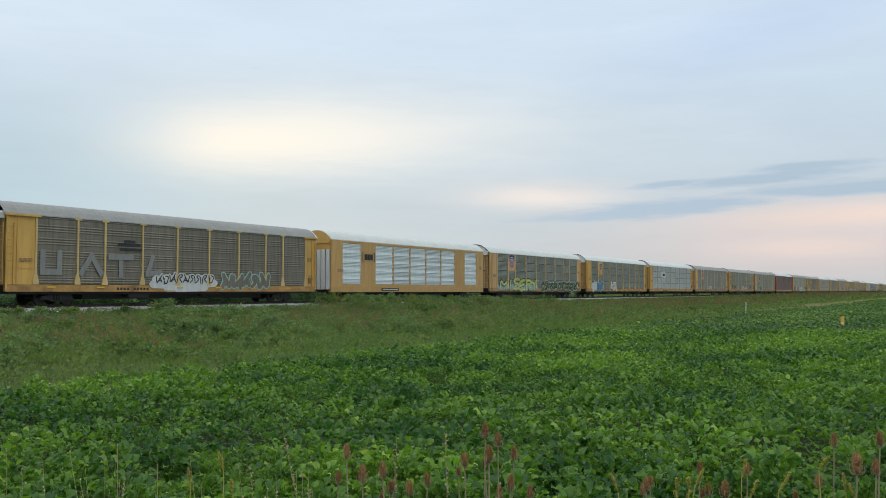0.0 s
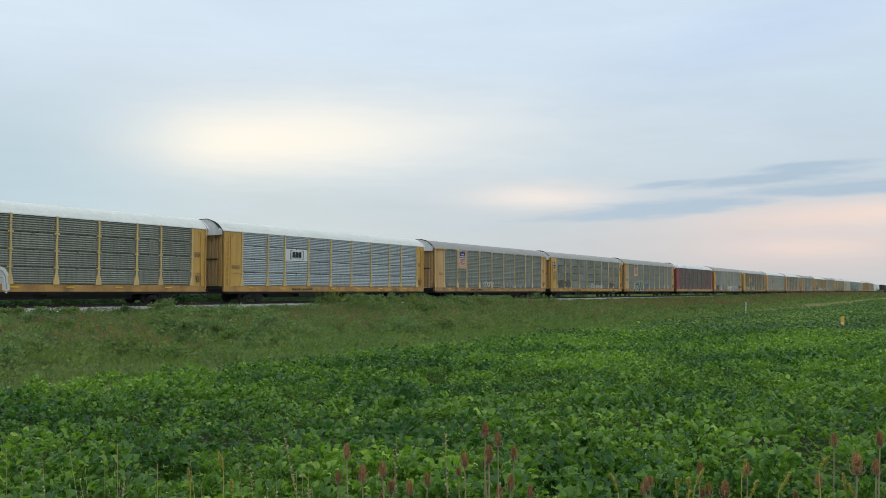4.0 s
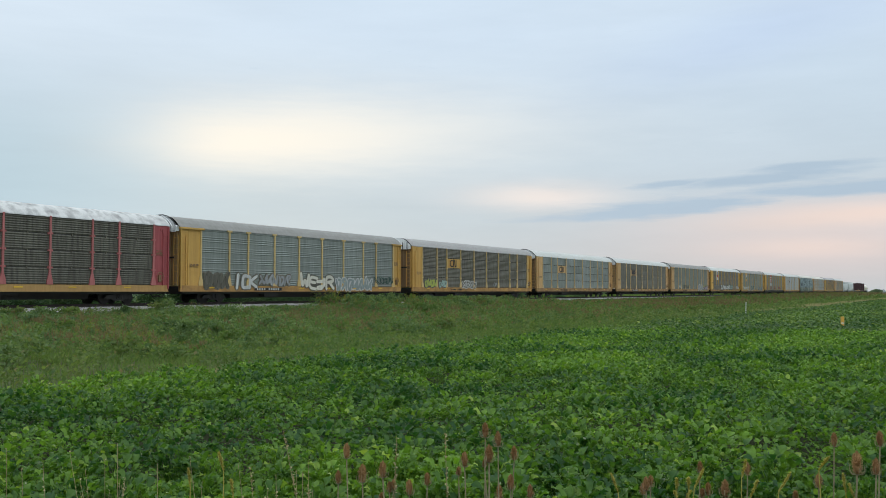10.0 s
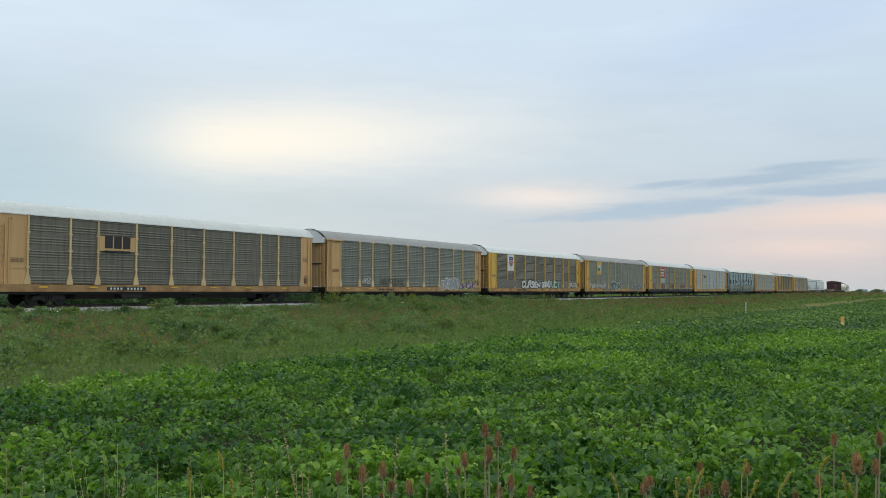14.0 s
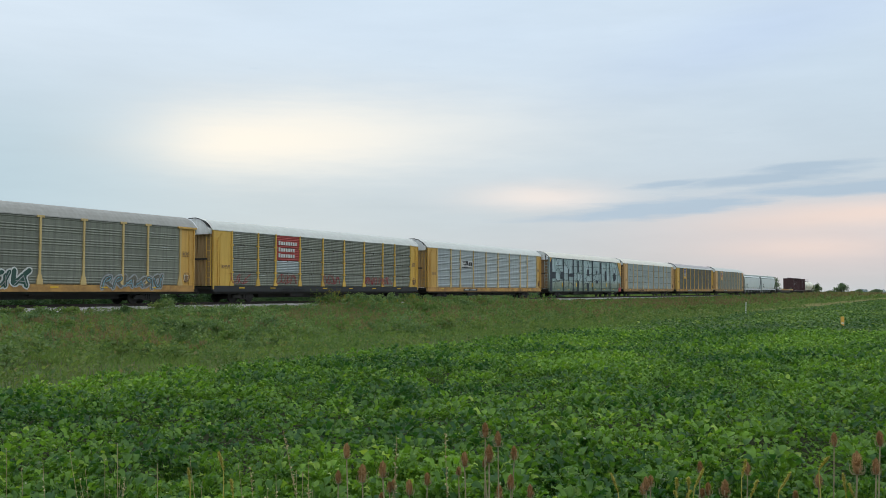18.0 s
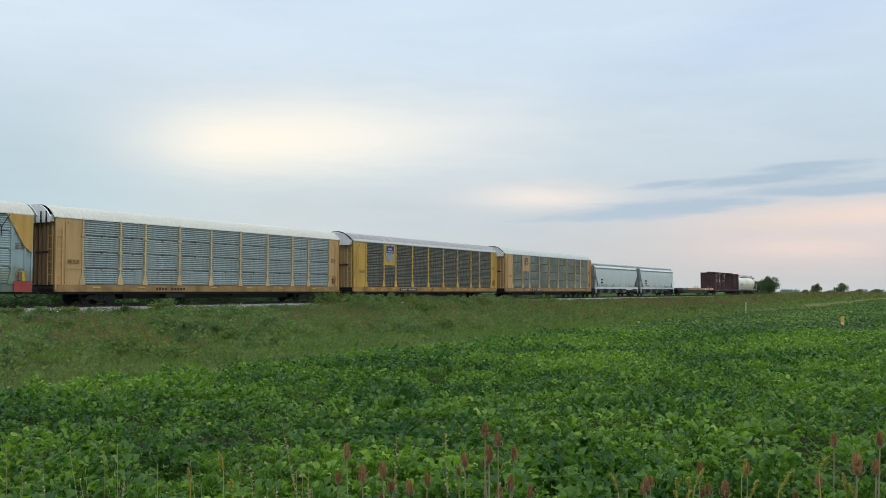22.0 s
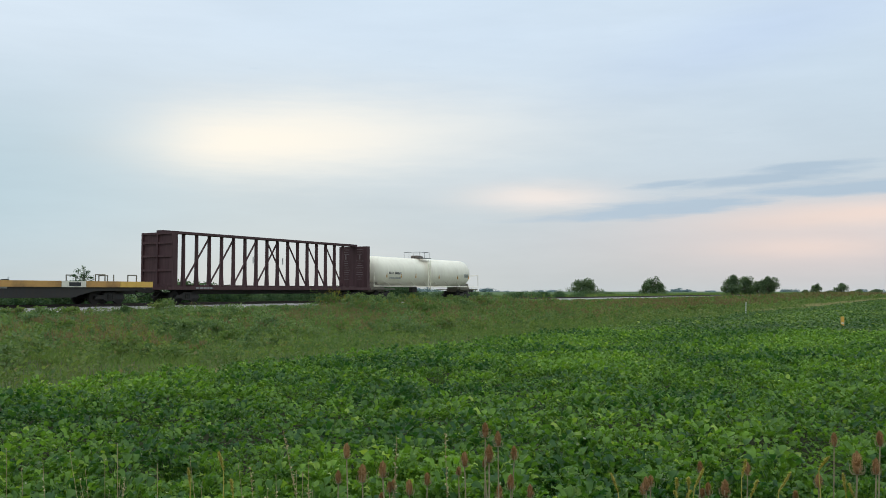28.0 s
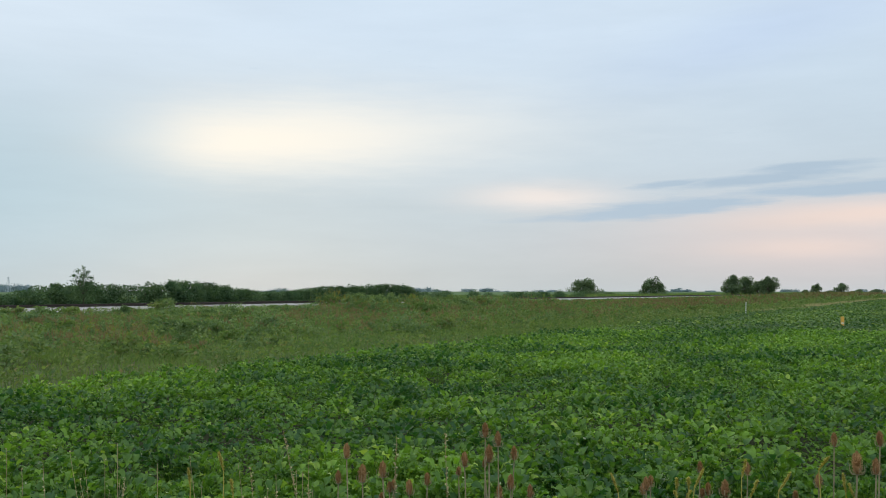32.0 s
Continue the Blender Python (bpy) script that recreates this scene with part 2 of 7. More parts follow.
ROOF_PATCHY = paint("peeling_white_roof_sheet", (0.62, 0.62, 0.59), 0.55, 0.0, dirt=(0.14, 0.13, 0.13), amount=0.9, scale=0.45)
ROOF_PEELED = paint("peeled_grey_roof_sheet", (0.34, 0.31, 0.31), 0.6, 0.0, dirt=(0.62, 0.62, 0.61), amount=0.7, scale=0.45)
UNDER = paint("black_running_gear", (0.028, 0.026, 0.024), 0.75, 0.1, dirt=(0.07, 0.057, 0.045), amount=0.6)
STEEL = paint("worn_steel", (0.20, 0.17, 0.15), 0.5, 0.7, dirt=(0.12, 0.07, 0.04), amount=0.6)
RUST = paint("rail_rust", (0.055, 0.042, 0.036), 0.75, 0.4, dirt=(0.04, 0.03, 0.03), amount=0.5)
BLACK = paint("black_paint", (0.02, 0.02, 0.022), 0.6, dirt=(0.08, 0.07, 0.06), amount=0.3)
NAVY = paint("navy_paint", (0.025, 0.035, 0.16), 0.6, amount=0.2)
SHIELD_RED = paint("shield_red_paint", (0.45, 0.05, 0.06), 0.6, amount=0.2)
SIGN_RED = paint("weathered_red_panel", (0.40, 0.06, 0.05), 0.55, dirt=(0.2, 0.03, 0.03), amount=0.4)
OXIDE = paint("oxide_brown_paint", (0.075, 0.03, 0.032), 0.65, 0.1, dirt=(0.03, 0.018, 0.018), amount=0.6)
HOPPER = paint("pale_grey_hopper_paint", (0.64, 0.68, 0.65), 0.45, dirt=(0.46, 0.46, 0.42), amount=0.3, scale=0.7)
YELLOW_SILL = paint("rusty_yellow_sill", (0.50, 0.275, 0.08), 0.65, dirt=(0.11, 0.06, 0.04), amount=1.0, scale=0.9, streak=False)
TAN_SILL = paint("rusty_tan_sill", (0.43, 0.25, 0.095), 0.65, dirt=(0.12, 0.065, 0.04), amount=1.0, scale=0.9, streak=False)
# Hopper grey with shade put into it; also serves rails and stencils.
HOPPER_DARK = paint("shadowed_grey_steel", (0.20, 0.22, 0.22), 0.6, amount=0.4)
TANK_WHITE = paint("white_tank_paint", (0.95, 0.90, 0.73), 0.45, dirt=(0.55, 0.47, 0.33), amount=0.25, scale=0.8)
STRIPE_YELLOW = paint("reflector_yellow", (0.75, 0.47, 0.03), 0.5, amount=0.1)
STRIPE_ORANGE = paint("reflector_orange", (0.72, 0.40, 0.06), 0.5, amount=0.1)
LIME = paint("lime_spray_paint", (0.42, 0.48, 0.10), 0.7, amount=0.6)
AQUA = paint("aqua_spray_paint", (0.22, 0.42, 0.50), 0.7, amount=0.6)
SKYBLUE = paint("blue_spray_paint", (0.07, 0.22, 0.36), 0.7, amount=0.6)
MINT = paint("mint_spray_paint", (0.36, 0.50, 0.44), 0.7, amount=0.3)
TEAL = paint("teal_spray_paint", (0.025, 0.080, 0.060), 0.7, amount=0.3)
PURPLE = paint("purple_spray_paint", (0.16, 0.07, 0.16), 0.7, amount=0.3)
SPRAY_WHITE = paint("white_spray_paint", (0.60, 0.60, 0.57), 0.75, amount=0.6, dirt=(0.3, 0.3, 0.28))
SPRAY_GREY = paint("grey_spray_paint", (0.34, 0.35, 0.35), 0.75, amount=0.6)
SPRAY_RED = paint("red_spray_paint", (0.30, 0.06, 0.06), 0.75, amount=0.3)
MURAL_PALE = paint("pale_mural_paint", (0.40, 0.50, 0.50), 0.6, dirt=(0.2, 0.26, 0.26), amount=0.35)


def faded_down():
    """The mural's pale blue, sprayed over into olive and dark green along its foot."""
    t = MURAL_PALE.node_tree
    b = t.nodes["Principled BSDF"]
    old = b.inputs["Base Color"].links[0].from_socket
    p = node(t, "ShaderNodeNewGeometry").outputs["Position"]
    s = node(t, "ShaderNodeSeparateXYZ")
    t.links.new(p, s.inputs[0])
    z = calc(t, "ADD", s.outputs[2], ramp(t, noisy(t, p, 1.2), 0.3, 0.7, -0.15, 0.15))
    c = blend(t, ramp(t, z, 3.1, 3.6, 0.8, 0.0), old, (0.25, 0.27, 0.19))
    t.links.new(blend(t, ramp(t, z, 2.2, 2.9, 0.9, 0.0), c, (0.10, 0.17, 0.14)), b.inputs["Base Color"])


faded_down()
MURAL_GREEN = paint("olive_mural_paint", (0.17, 0.22, 0.16), 0.6, dirt=(0.08, 0.1, 0.09), amount=0.4)
MURAL_DARK = paint("dark_mural_paint", (0.02, 0.032, 0.045), 0.6, amount=0.3)


def earth():
    """One ground: soil under the crop, thatch on the verge, gravel on the track bed, far fields."""
    m = bpy.data.materials.new("ground_cover")
    m.use_nodes = True
    t = m.node_tree
    b = t.nodes["Principled BSDF"]
    p = node(t, "ShaderNodeNewGeometry").outputs["Position"]
    s = node(t, "ShaderNodeSeparateXYZ")
    t.links.new(p, s.inputs[0])
    y = calc(t, "ADD", s.outputs[1], ramp(t, noisy(t, p, 0.35), 0.3, 0.7, -0.8, 0.8))
    big, small = noisy(t, p, 0.06), noisy(t, p, 5.0, 6.0, 0.7)
    soil = blend(t, small, (0.022, 0.030, 0.013), (0.04, 0.044, 0.018))
    thatch = blend(t, small, (0.06, 0.085, 0.03), (0.15, 0.135, 0.07))
    thatch = blend(t, ramp(t, big, 0.4, 0.65), thatch, (0.07, 0.11, 0.035))
    stone = blend(t, noisy(t, p, 16.0, 3.0, 0.8), (0.22, 0.21, 0.195), (0.46, 0.44, 0.405))
    far = blend(t, big, (0.05, 0.095, 0.035), (0.085, 0.14, 0.05))
    c = blend(t, ramp(t, y, EDGE - 0.6, EDGE + 0.6), soil, thatch)
    c = blend(t, ramp(t, y, 43.5, 44.0), c, stone)
    c = blend(t, ramp(t, y, 50.3, 51.3), c, thatch)
    c = blend(t, ramp(t, y, 62.0, 70.0), c, far)
    t.links.new(c, b.inputs["Base Color"])
    b.inputs["Roughness"].default_value = 0.95
    b.inputs["Specular IOR Level"].default_value = 0.1
    n = node(t, "ShaderNodeBump")
    n.inputs["Distance"].default_value = 0.05
    t.links.new(small, n.inputs["Height"])
    t.links.new(n.outputs[0], b.inputs["Normal"])
    return m


# ---------- mesh helpers ----------
CACHE = {}


def as_mesh(name, bm, material):
    me = bpy.data.meshes.new(name)
    bm.normal_update()
    bm.to_mesh(me)
    bm.free()
    for mm in material if isinstance(material, (list, tuple)) else [material]:
        me.materials.append(mm)
    return me


def part(name, bm, material, parent, label="", at=None):
    """Links a bmesh, or a mesh that others share, as one mesh object under a thing or a part."""
    me = bm if isinstance(bm, bpy.types.Mesh) else as_mesh(name, bm, material)
    ob = new(name, me)
    ob.parent = parent
    if at is not None:
        ob.matrix_basis = at
    if label:
        tagged(ob, label)
    return ob


def box(bm, x0, y0, z0, x1, y1, z1, bevel=0.0):
    vs = [bm.verts.new(c) for c in ((x0, y0, z0), (x1, y0, z0), (x1, y1, z0), (x0, y1, z0),
                                    (x0, y0, z1), (x1, y0, z1), (x1, y1, z1), (x0, y1, z1))]
    fs = [bm.faces.new([vs[i] for i in f]) for f in ((3, 2, 1, 0), (4, 5, 6, 7), (0, 1, 5, 4), (1, 2, 6, 5), (2, 3, 7, 6), (3, 0, 4, 7))]
    if bevel:
        bmesh.ops.bevel(bm, geom=list({e for f in fs for e in f.edges}), offset=bevel, segments=1, affect="EDGES")
    return bm


def prism(bm, outline, depth0, depth1, axis="y"):
    """A plate: an outline of (across, up) pairs, thick from depth0 to depth1 along the axis."""
    def at(a, u, d):
        return (a, d, u) if axis == "y" else (d, a, u)
    lo = [bm.verts.new(at(a, u, depth0)) for a, u in outline]
    hi = [bm.verts.new(at(a, u, depth1)) for a, u in outline]
    bm.faces.new(lo)
    bm.faces.new(hi[::-1])
    n = len(lo)
    for i in range(n):
        j = (i + 1) % n
        bm.faces.new((lo[j], lo[i], hi[i], hi[j]))
    return bm


def tube(bm, a, b, r, sides=6, r2=None):
    a, b = Vector(a), Vector(b)
    d = (b - a).normalized()
    u = d.orthogonal().normalized()
    w = d.cross(u)
    ring = []
    for p, rr in ((a, r), (b, r if r2 is None else r2)):
        ring.append([bm.verts.new(p + (u * math.cos(q) + w * math.sin(q)) * rr) for q in (2 * math.pi * i / sides for i in range(sides))])
    for i in range(sides):
        j = (i + 1) % sides
        bm.faces.new((ring[0][i], ring[0][j], ring[1][j], ring[1][i]))
    bm.faces.new(ring[0][::-1])
    bm.faces.new(ring[1])
    return bm


def bm_new():
    return bmesh.new()


def thing(name, m, label, category, group=""):
    ob = new(name)
    ob.matrix_basis = m
    ob.empty_display_size = 0.2
    return tagged(ob, label, category, group)


def from_arrays(name, verts, faces, material, smooth=False):
    """A mesh from numpy arrays: verts (n, 3), faces (m, 3 or 4)."""
    me = bpy.data.meshes.new(name)
    k = faces.shape[1]
    me.vertices.add(len(verts))
    me.vertices.foreach_set("co", np.ascontiguousarray(verts, np.float32).ravel())
    me.loops.add(faces.size)
    me.loops.foreach_set("vertex_index", np.ascontiguousarray(faces, np.int32).ravel())
    me.polygons.add(len(faces))
    me.polygons.foreach_set("loop_start", np.arange(0, faces.size, k, dtype=np.int32))
    me.polygons.foreach_set("loop_total", np.full(len(faces), k, np.int32))
    me.update(calc_edges=True)
    me.materials.append(material)
    if smooth:
        me.polygons.foreach_set("use_smooth", np.ones(len(faces), bool))
    return me


# Leaf shapes: points (across, along, up) and triangles.
def beet_leaf(rim, stalk=False):
    """A round cupped blade with a ruffled rim, at the top of a steep stalk and bent outward; near leaves have their stalk."""
    def arc(u):
        a = 1.38 - 0.75 * u * u
        return 0.13 + 0.165 * u * math.cos(a), 0.79 + 0.165 * u * math.sin(a), a
    y, z, a = arc(0.48)
    v, f = [(0.0, y + 0.018 * math.sin(a), z - 0.018 * math.cos(a))], []
    for k in range(rim):
        q = 2 * math.pi * (k + 0.5) / rim
        u = 0.5 - 0.52 * math.cos(q)
        y, z, a = arc(u)
        lift = 0.016 + 0.028 * math.sin(3.0 * q + 0.6)
        v.append((0.059 * math.sin(q) * (1 - 0.22 * math.cos(q) + 0.12 * math.cos(3 * q)), y - lift * math.sin(a), z + lift * math.cos(a)))
    for k in range(rim):
        f.append((0, 1 + k, 1 + (k + 1) % rim))
    if stalk:
        n = len(v)
        v += [(-0.012, 0.0, 0.0), (0.012, 0.0, 0.0), (0.008, 0.14, 0.78), (-0.008, 0.14, 0.78)]
        f += [(n, n + 1, n + 2), (n, n + 2, n + 3)]
    return np.array(v, float), np.array(f)


LEAF, LEAF_MID, LEAF_FAR = beet_leaf(9, True), beet_leaf(6), beet_leaf(4)
CHIP = (np.array([(0, 0, 0), (-0.38, 0.5, 0.08), (0.38, 0.5, 0.02), (0.03, 1.0, -0.08)]), np.array([(0, 2, 1), (1, 2, 3)]))
BLADE = (np.array([(-0.5, 0, 0), (0.5, 0, 0.03), (0.0, 0.22, 1.0)]), np.array([(0, 1, 2)]))
DISC = (np.array([(0, 0, 0), (-0.36, 0.5, 0.08), (0.36, 0.55, -0.02), (-0.2, 0.95, -0.05), (0.22, 0.98, -0.08)]), np.array([(0, 2, 1), (1, 2, 3), (3, 2, 4)]))


def scatter(shape, places, sizes, yaw, pitch, roll=None, wide=None):
    """Copies of one small shape at many places, in one pair of arrays. pitch lifts the tip."""
    base, tri = shape
    n, k = len(places), len(base)
    p = np.repeat(base[None], n, 0) * sizes[:, None, None]
    if wide is not None:
        p[:, :, 0] = base[None, :, 0] * wide[:, None]
    if roll is not None:
        c, s = np.cos(roll)[:, None], np.sin(roll)[:, None]
        p[:, :, 0], p[:, :, 2] = p[:, :, 0] * c + p[:, :, 2] * s, -p[:, :, 0] * s + p[:, :, 2] * c
    c, s = np.cos(pitch)[:, None], np.sin(pitch)[:, None]
    p[:, :, 1], p[:, :, 2] = p[:, :, 1] * c - p[:, :, 2] * s, p[:, :, 1] * s + p[:, :, 2] * c
    c, s = np.cos(yaw)[:, None], np.sin(yaw)[:, None]
    p[:, :, 0], p[:, :, 1] = p[:, :, 0] * c - p[:, :, 1] * s, p[:, :, 0] * s + p[:, :, 1] * c
    p += places[:, None, :]
    f = tri[None] + (np.arange(n) * k)[:, None, None]
    return p.reshape(-1, 3), f.reshape(-1, 3)


def merged(pieces):
    vs, fs, o = [], [], 0
    for v, f in pieces:
        vs.append(v)
        fs.append(f + o)
        o += len(v)
    return np.concatenate(vs), np.concatenate(fs)


RNG = np.random.default_rng(7)


def soft_noise(x, y, scale, seed=0):
    """Cheap smooth noise from -1 to 1 for many places."""
    r = np.random.default_rng(seed)
    out = np.zeros(len(x))
    for i in range(7):
        a, w, ph = r.uniform(0, 6.28), scale * r.uniform(0.6, 2.2), r.uniform(0, 6.28)
        out += np.sin((x * np.cos(a) + y * np.sin(a)) * w + ph + 0.7 * np.sin((y * np.cos(a) - x * np.sin(a)) * w * 0.7 + ph * 2))
    return out / 4.0


# ---------- ground ----------
PROFILE_Y = (-4000, -30, 0, 13, 15, 18, 26, 34, 39, 41.5, 43.2, 44.0, 45.0, 48.8, 49.8, 51.5, 54, 60, 75, 120, 4000)
PROFILE_Z = (0, 0, 0, 0, 0.02, -0.1, -0.15, 0.15, 0.45, 0.7, 0.86, 1.0, 1.12, 1.12, 1.0, 0.7, 0.35, 0.1, 0.0, 0.0, 0.0)


def height(x, y):
    """Height of the ground at many places."""
    z = np.interp(y, PROFILE_Y, PROFILE_Z)
    rough = np.clip((y - 15) / 6, 0, 1) * np.clip((43.0 - y) / 3, 0, 1)
    return z + rough * 0.12 * soft_noise(x, y, 0.35, 3)


def build_ground():
    xs = np.concatenate([[-4000, -1500, -600, -200, -80], np.arange(-40, 200, 2.0), np.arange(200, 500, 12.0), [500, 700, 1000, 1800, 4500]])
    ys = np.concatenate([[-4000, -1000, -200, -60, -20], np.arange(-8, 13, 3.0), np.arange(13, 56, 0.75), [56, 60, 66, 75, 95, 120, 200, 500, 1200, 4500]])
    X, Y = np.meshgrid(xs, ys)
    Z = height(X.ravel(), Y.ravel())
    v = np.stack([X.ravel(), Y.ravel(), Z], 1)
    nx, ny = len(xs), len(ys)
    i = (np.arange(ny - 1)[:, None] * nx + np.arange(nx - 1)[None]).ravel()
    f = np.stack([i, i + 1, i + nx + 1, i + nx], 1)
    ob = new("ground", from_arrays("ground", v, f, earth(), True))
    tagged(ob, "flat farmland with soil, thatch and a gravel railway bank", "ground", kind="structure")


build_ground()


# ---------- track ----------
def build_track():
    bm = bm_new()
    for y in (MID - 0.7525, MID + 0.7525):
        prof = [(-0.075, -0.18), (0.075, -0.18), (0.075, -0.165), (0.012, -0.14), (0.012, -0.045), (0.036, -0.03), (0.036, 0.0),
                (-0.036, 0.0), (-0.036, -0.03), (-0.012, -0.045), (-0.012, -0.14), (-0.075, -0.165)]
        prism(bm, [(y + a, RAIL + u) for a, u in prof], -900, 2600, axis="x")
    rails = new("railway_track")
    tagged(rails, "rusty steel rails on dark wooden sleepers", "railway track", kind="structure")
    part("rails", bm, RUST, rails)
    n = 900
    xs = -60 + np.arange(n) * 0.52
    v, f = [], []
    base = np.array([(a, b, c) for c in (-0.32, -0.175) for a, b in ((-0.11, -1.3), (0.11, -1.3), (0.11, 1.3), (-0.11, 1.3))])
    quad = np.array([(3, 2, 1, 0), (4, 5, 6, 7), (0, 1, 5, 4), (1, 2, 6, 5), (2, 3, 7, 6), (3, 0, 4, 7)])
    v = (base[None] + np.stack([xs + RNG.normal(0, 0.02, n), np.full(n, MID), np.full(n, RAIL)], 1)[:, None]).reshape(-1, 3)
    f = (quad[None] + (np.arange(n) * 8)[:, None, None]).reshape(-1, 4)
    ob = part("sleepers", from_arrays("sleepers", v, f, BARK), None, rails)
    ob["kind"] = "stuff"
    # loose stones along the near shoulder of the bed
    stone = (np.array([(-1, -0.8, -0.5), (1, -0.6, -0.5), (0.8, 0.9, -0.5), (-0.7, 0.8, -0.5), (0.1, 0, 0.8), (0.6, -0.7, 0.3)]),
             np.array([(0, 1, 5), (1, 2, 4), (2, 3, 4), (3, 0, 4), (0, 5, 4), (5, 1, 4)]))
    n = 14000
    x = -10 + 150 * RNG.random(n) ** 1.4
    y = RNG.uniform(43.2, 46.2, n)
    z = height(x, y) + 0.01
    v, f = scatter(stone, np.stack([x, y, z], 1), RNG.uniform(0.02, 0.045, n), RNG.uniform(0, 6.3, n), RNG.uniform(-0.6, 0.6, n))
    ob = new("ballast", from_arrays("ballast", v, f, BALLAST))
    tagged(ob, "pale grey crushed limestone ballast", "ballast", kind="stuff")


BALLAST = paint("ballast_stone", (0.42, 0.405, 0.38), 0.9, dirt=(0.23, 0.22, 0.20), amount=0.6, streak=False)
build_track()


# ---------- crop ----------
def in_view(x, y, margin=3.0):
    """Keeps places inside the wedge of land that can be seen from the roadside."""
    a = np.degrees(np.arctan2(y, x)) - TURN
    r = np.hypot(x, y)
    slack = np.degrees(np.arctan2(margin, r))
    return np.abs(a) < 27.5 + slack


def build_crop():
    """Leafy plants sown in rows square to the track, each a rosette of arching leaves, with dark furrows between the rows."""
    def plants(r0, r1, leaves, shape, seed, row=0.76, pitch_in_row=0.20, big=1.0, wide=1.0):
        r = np.random.default_rng(seed)
        rows = np.arange(math.floor(-r1 * 0.1 / row), math.ceil(r1 / row)) * row
        along = np.arange(-r1 * 0.1, min(r1, 16.5), pitch_in_row)
        x, y = (q.ravel() for q in np.meshgrid(rows, along))
        n = len(x)
        x = x + r.normal(0, 0.035, n) + 0.05 * np.sin(y * 0.35 + 1.3)
        y = y + r.normal(0, 0.05, n)
        rad = np.hypot(x, y)
        edge = EDGE + 0.3 * soft_noise(x, x * 0, 0.9, 5) + r.normal(0, 0.15, n)
        keep = (rad > r0) & (rad <= r1) & (y < edge) & in_view(x, y, 1.2) & (x > 1)
        keep &= rad > 5.2 + 0.4 * soft_noise(x, y, 2.0, 8)
        keep &= soft_noise(x, y, 1.5, 17) + r.normal(0, 0.25, n) < 1.12
        x, y = x[keep], y[keep]
        n = len(x)
        vigor = np.clip(0.92 + 0.14 * soft_noise(x, y, 0.8, 13) + r.normal(0, 0.15, n), 0.5, 1.25)
        turn = r.uniform(0, 6.283, n)
        x, y, vigor, turn = (np.repeat(q, leaves) for q in (x, y, vigor, turn))
        m = len(x)
        k = np.tile(np.arange(leaves), n)
        a = turn + k * 2.39996 + r.normal(0, 0.25, m)
        outer = k / max(1, leaves - 1)          # inner leaves stand, outer ones spread
        lx, ly = x + 0.05 * np.cos(a), y + 0.05 * np.sin(a)
        tilt = 0.10 - 0.50 * outer ** 1.2 + r.normal(0, 0.16, m)
        s = 0.50 * big * vigor * (0.98 - 0.12 * outer) * r.uniform(0.66, 1.12, m)
        return scatter(shape, np.stack([lx, ly, height(lx, ly) - 0.01], 1), s, a - 1.5708 + r.normal(0, 0.2, m), tilt, r.normal(0, 0.32, m), s * wide if wide > 1 else None)
    near = merged([plants(5, 10, 96, LEAF, 1), plants(10, 24, 64, LEAF_MID, 2, wide=1.1), plants(24, 42, 34, LEAF_FAR, 6, wide=1.7)])
    ob = new("beet_crop", from_arrays("beet_crop", *near, CROP, True))
    tagged(ob, "dense low crop with ruffled arching green leaves", "crop", kind="stuff")
    far = merged([plants(42, 90, 12, LEAF_FAR, 3, wide=2.6), plants(90, 270, 6, LEAF_FAR, 4, 0.76, 0.4, wide=5.0)])
    ob = new("distant_crop", from_arrays("distant_crop", *far, CROP_FAR, True))
    tagged(ob, "far part of the leafy green field", "crop", kind="stuff")


build_crop()


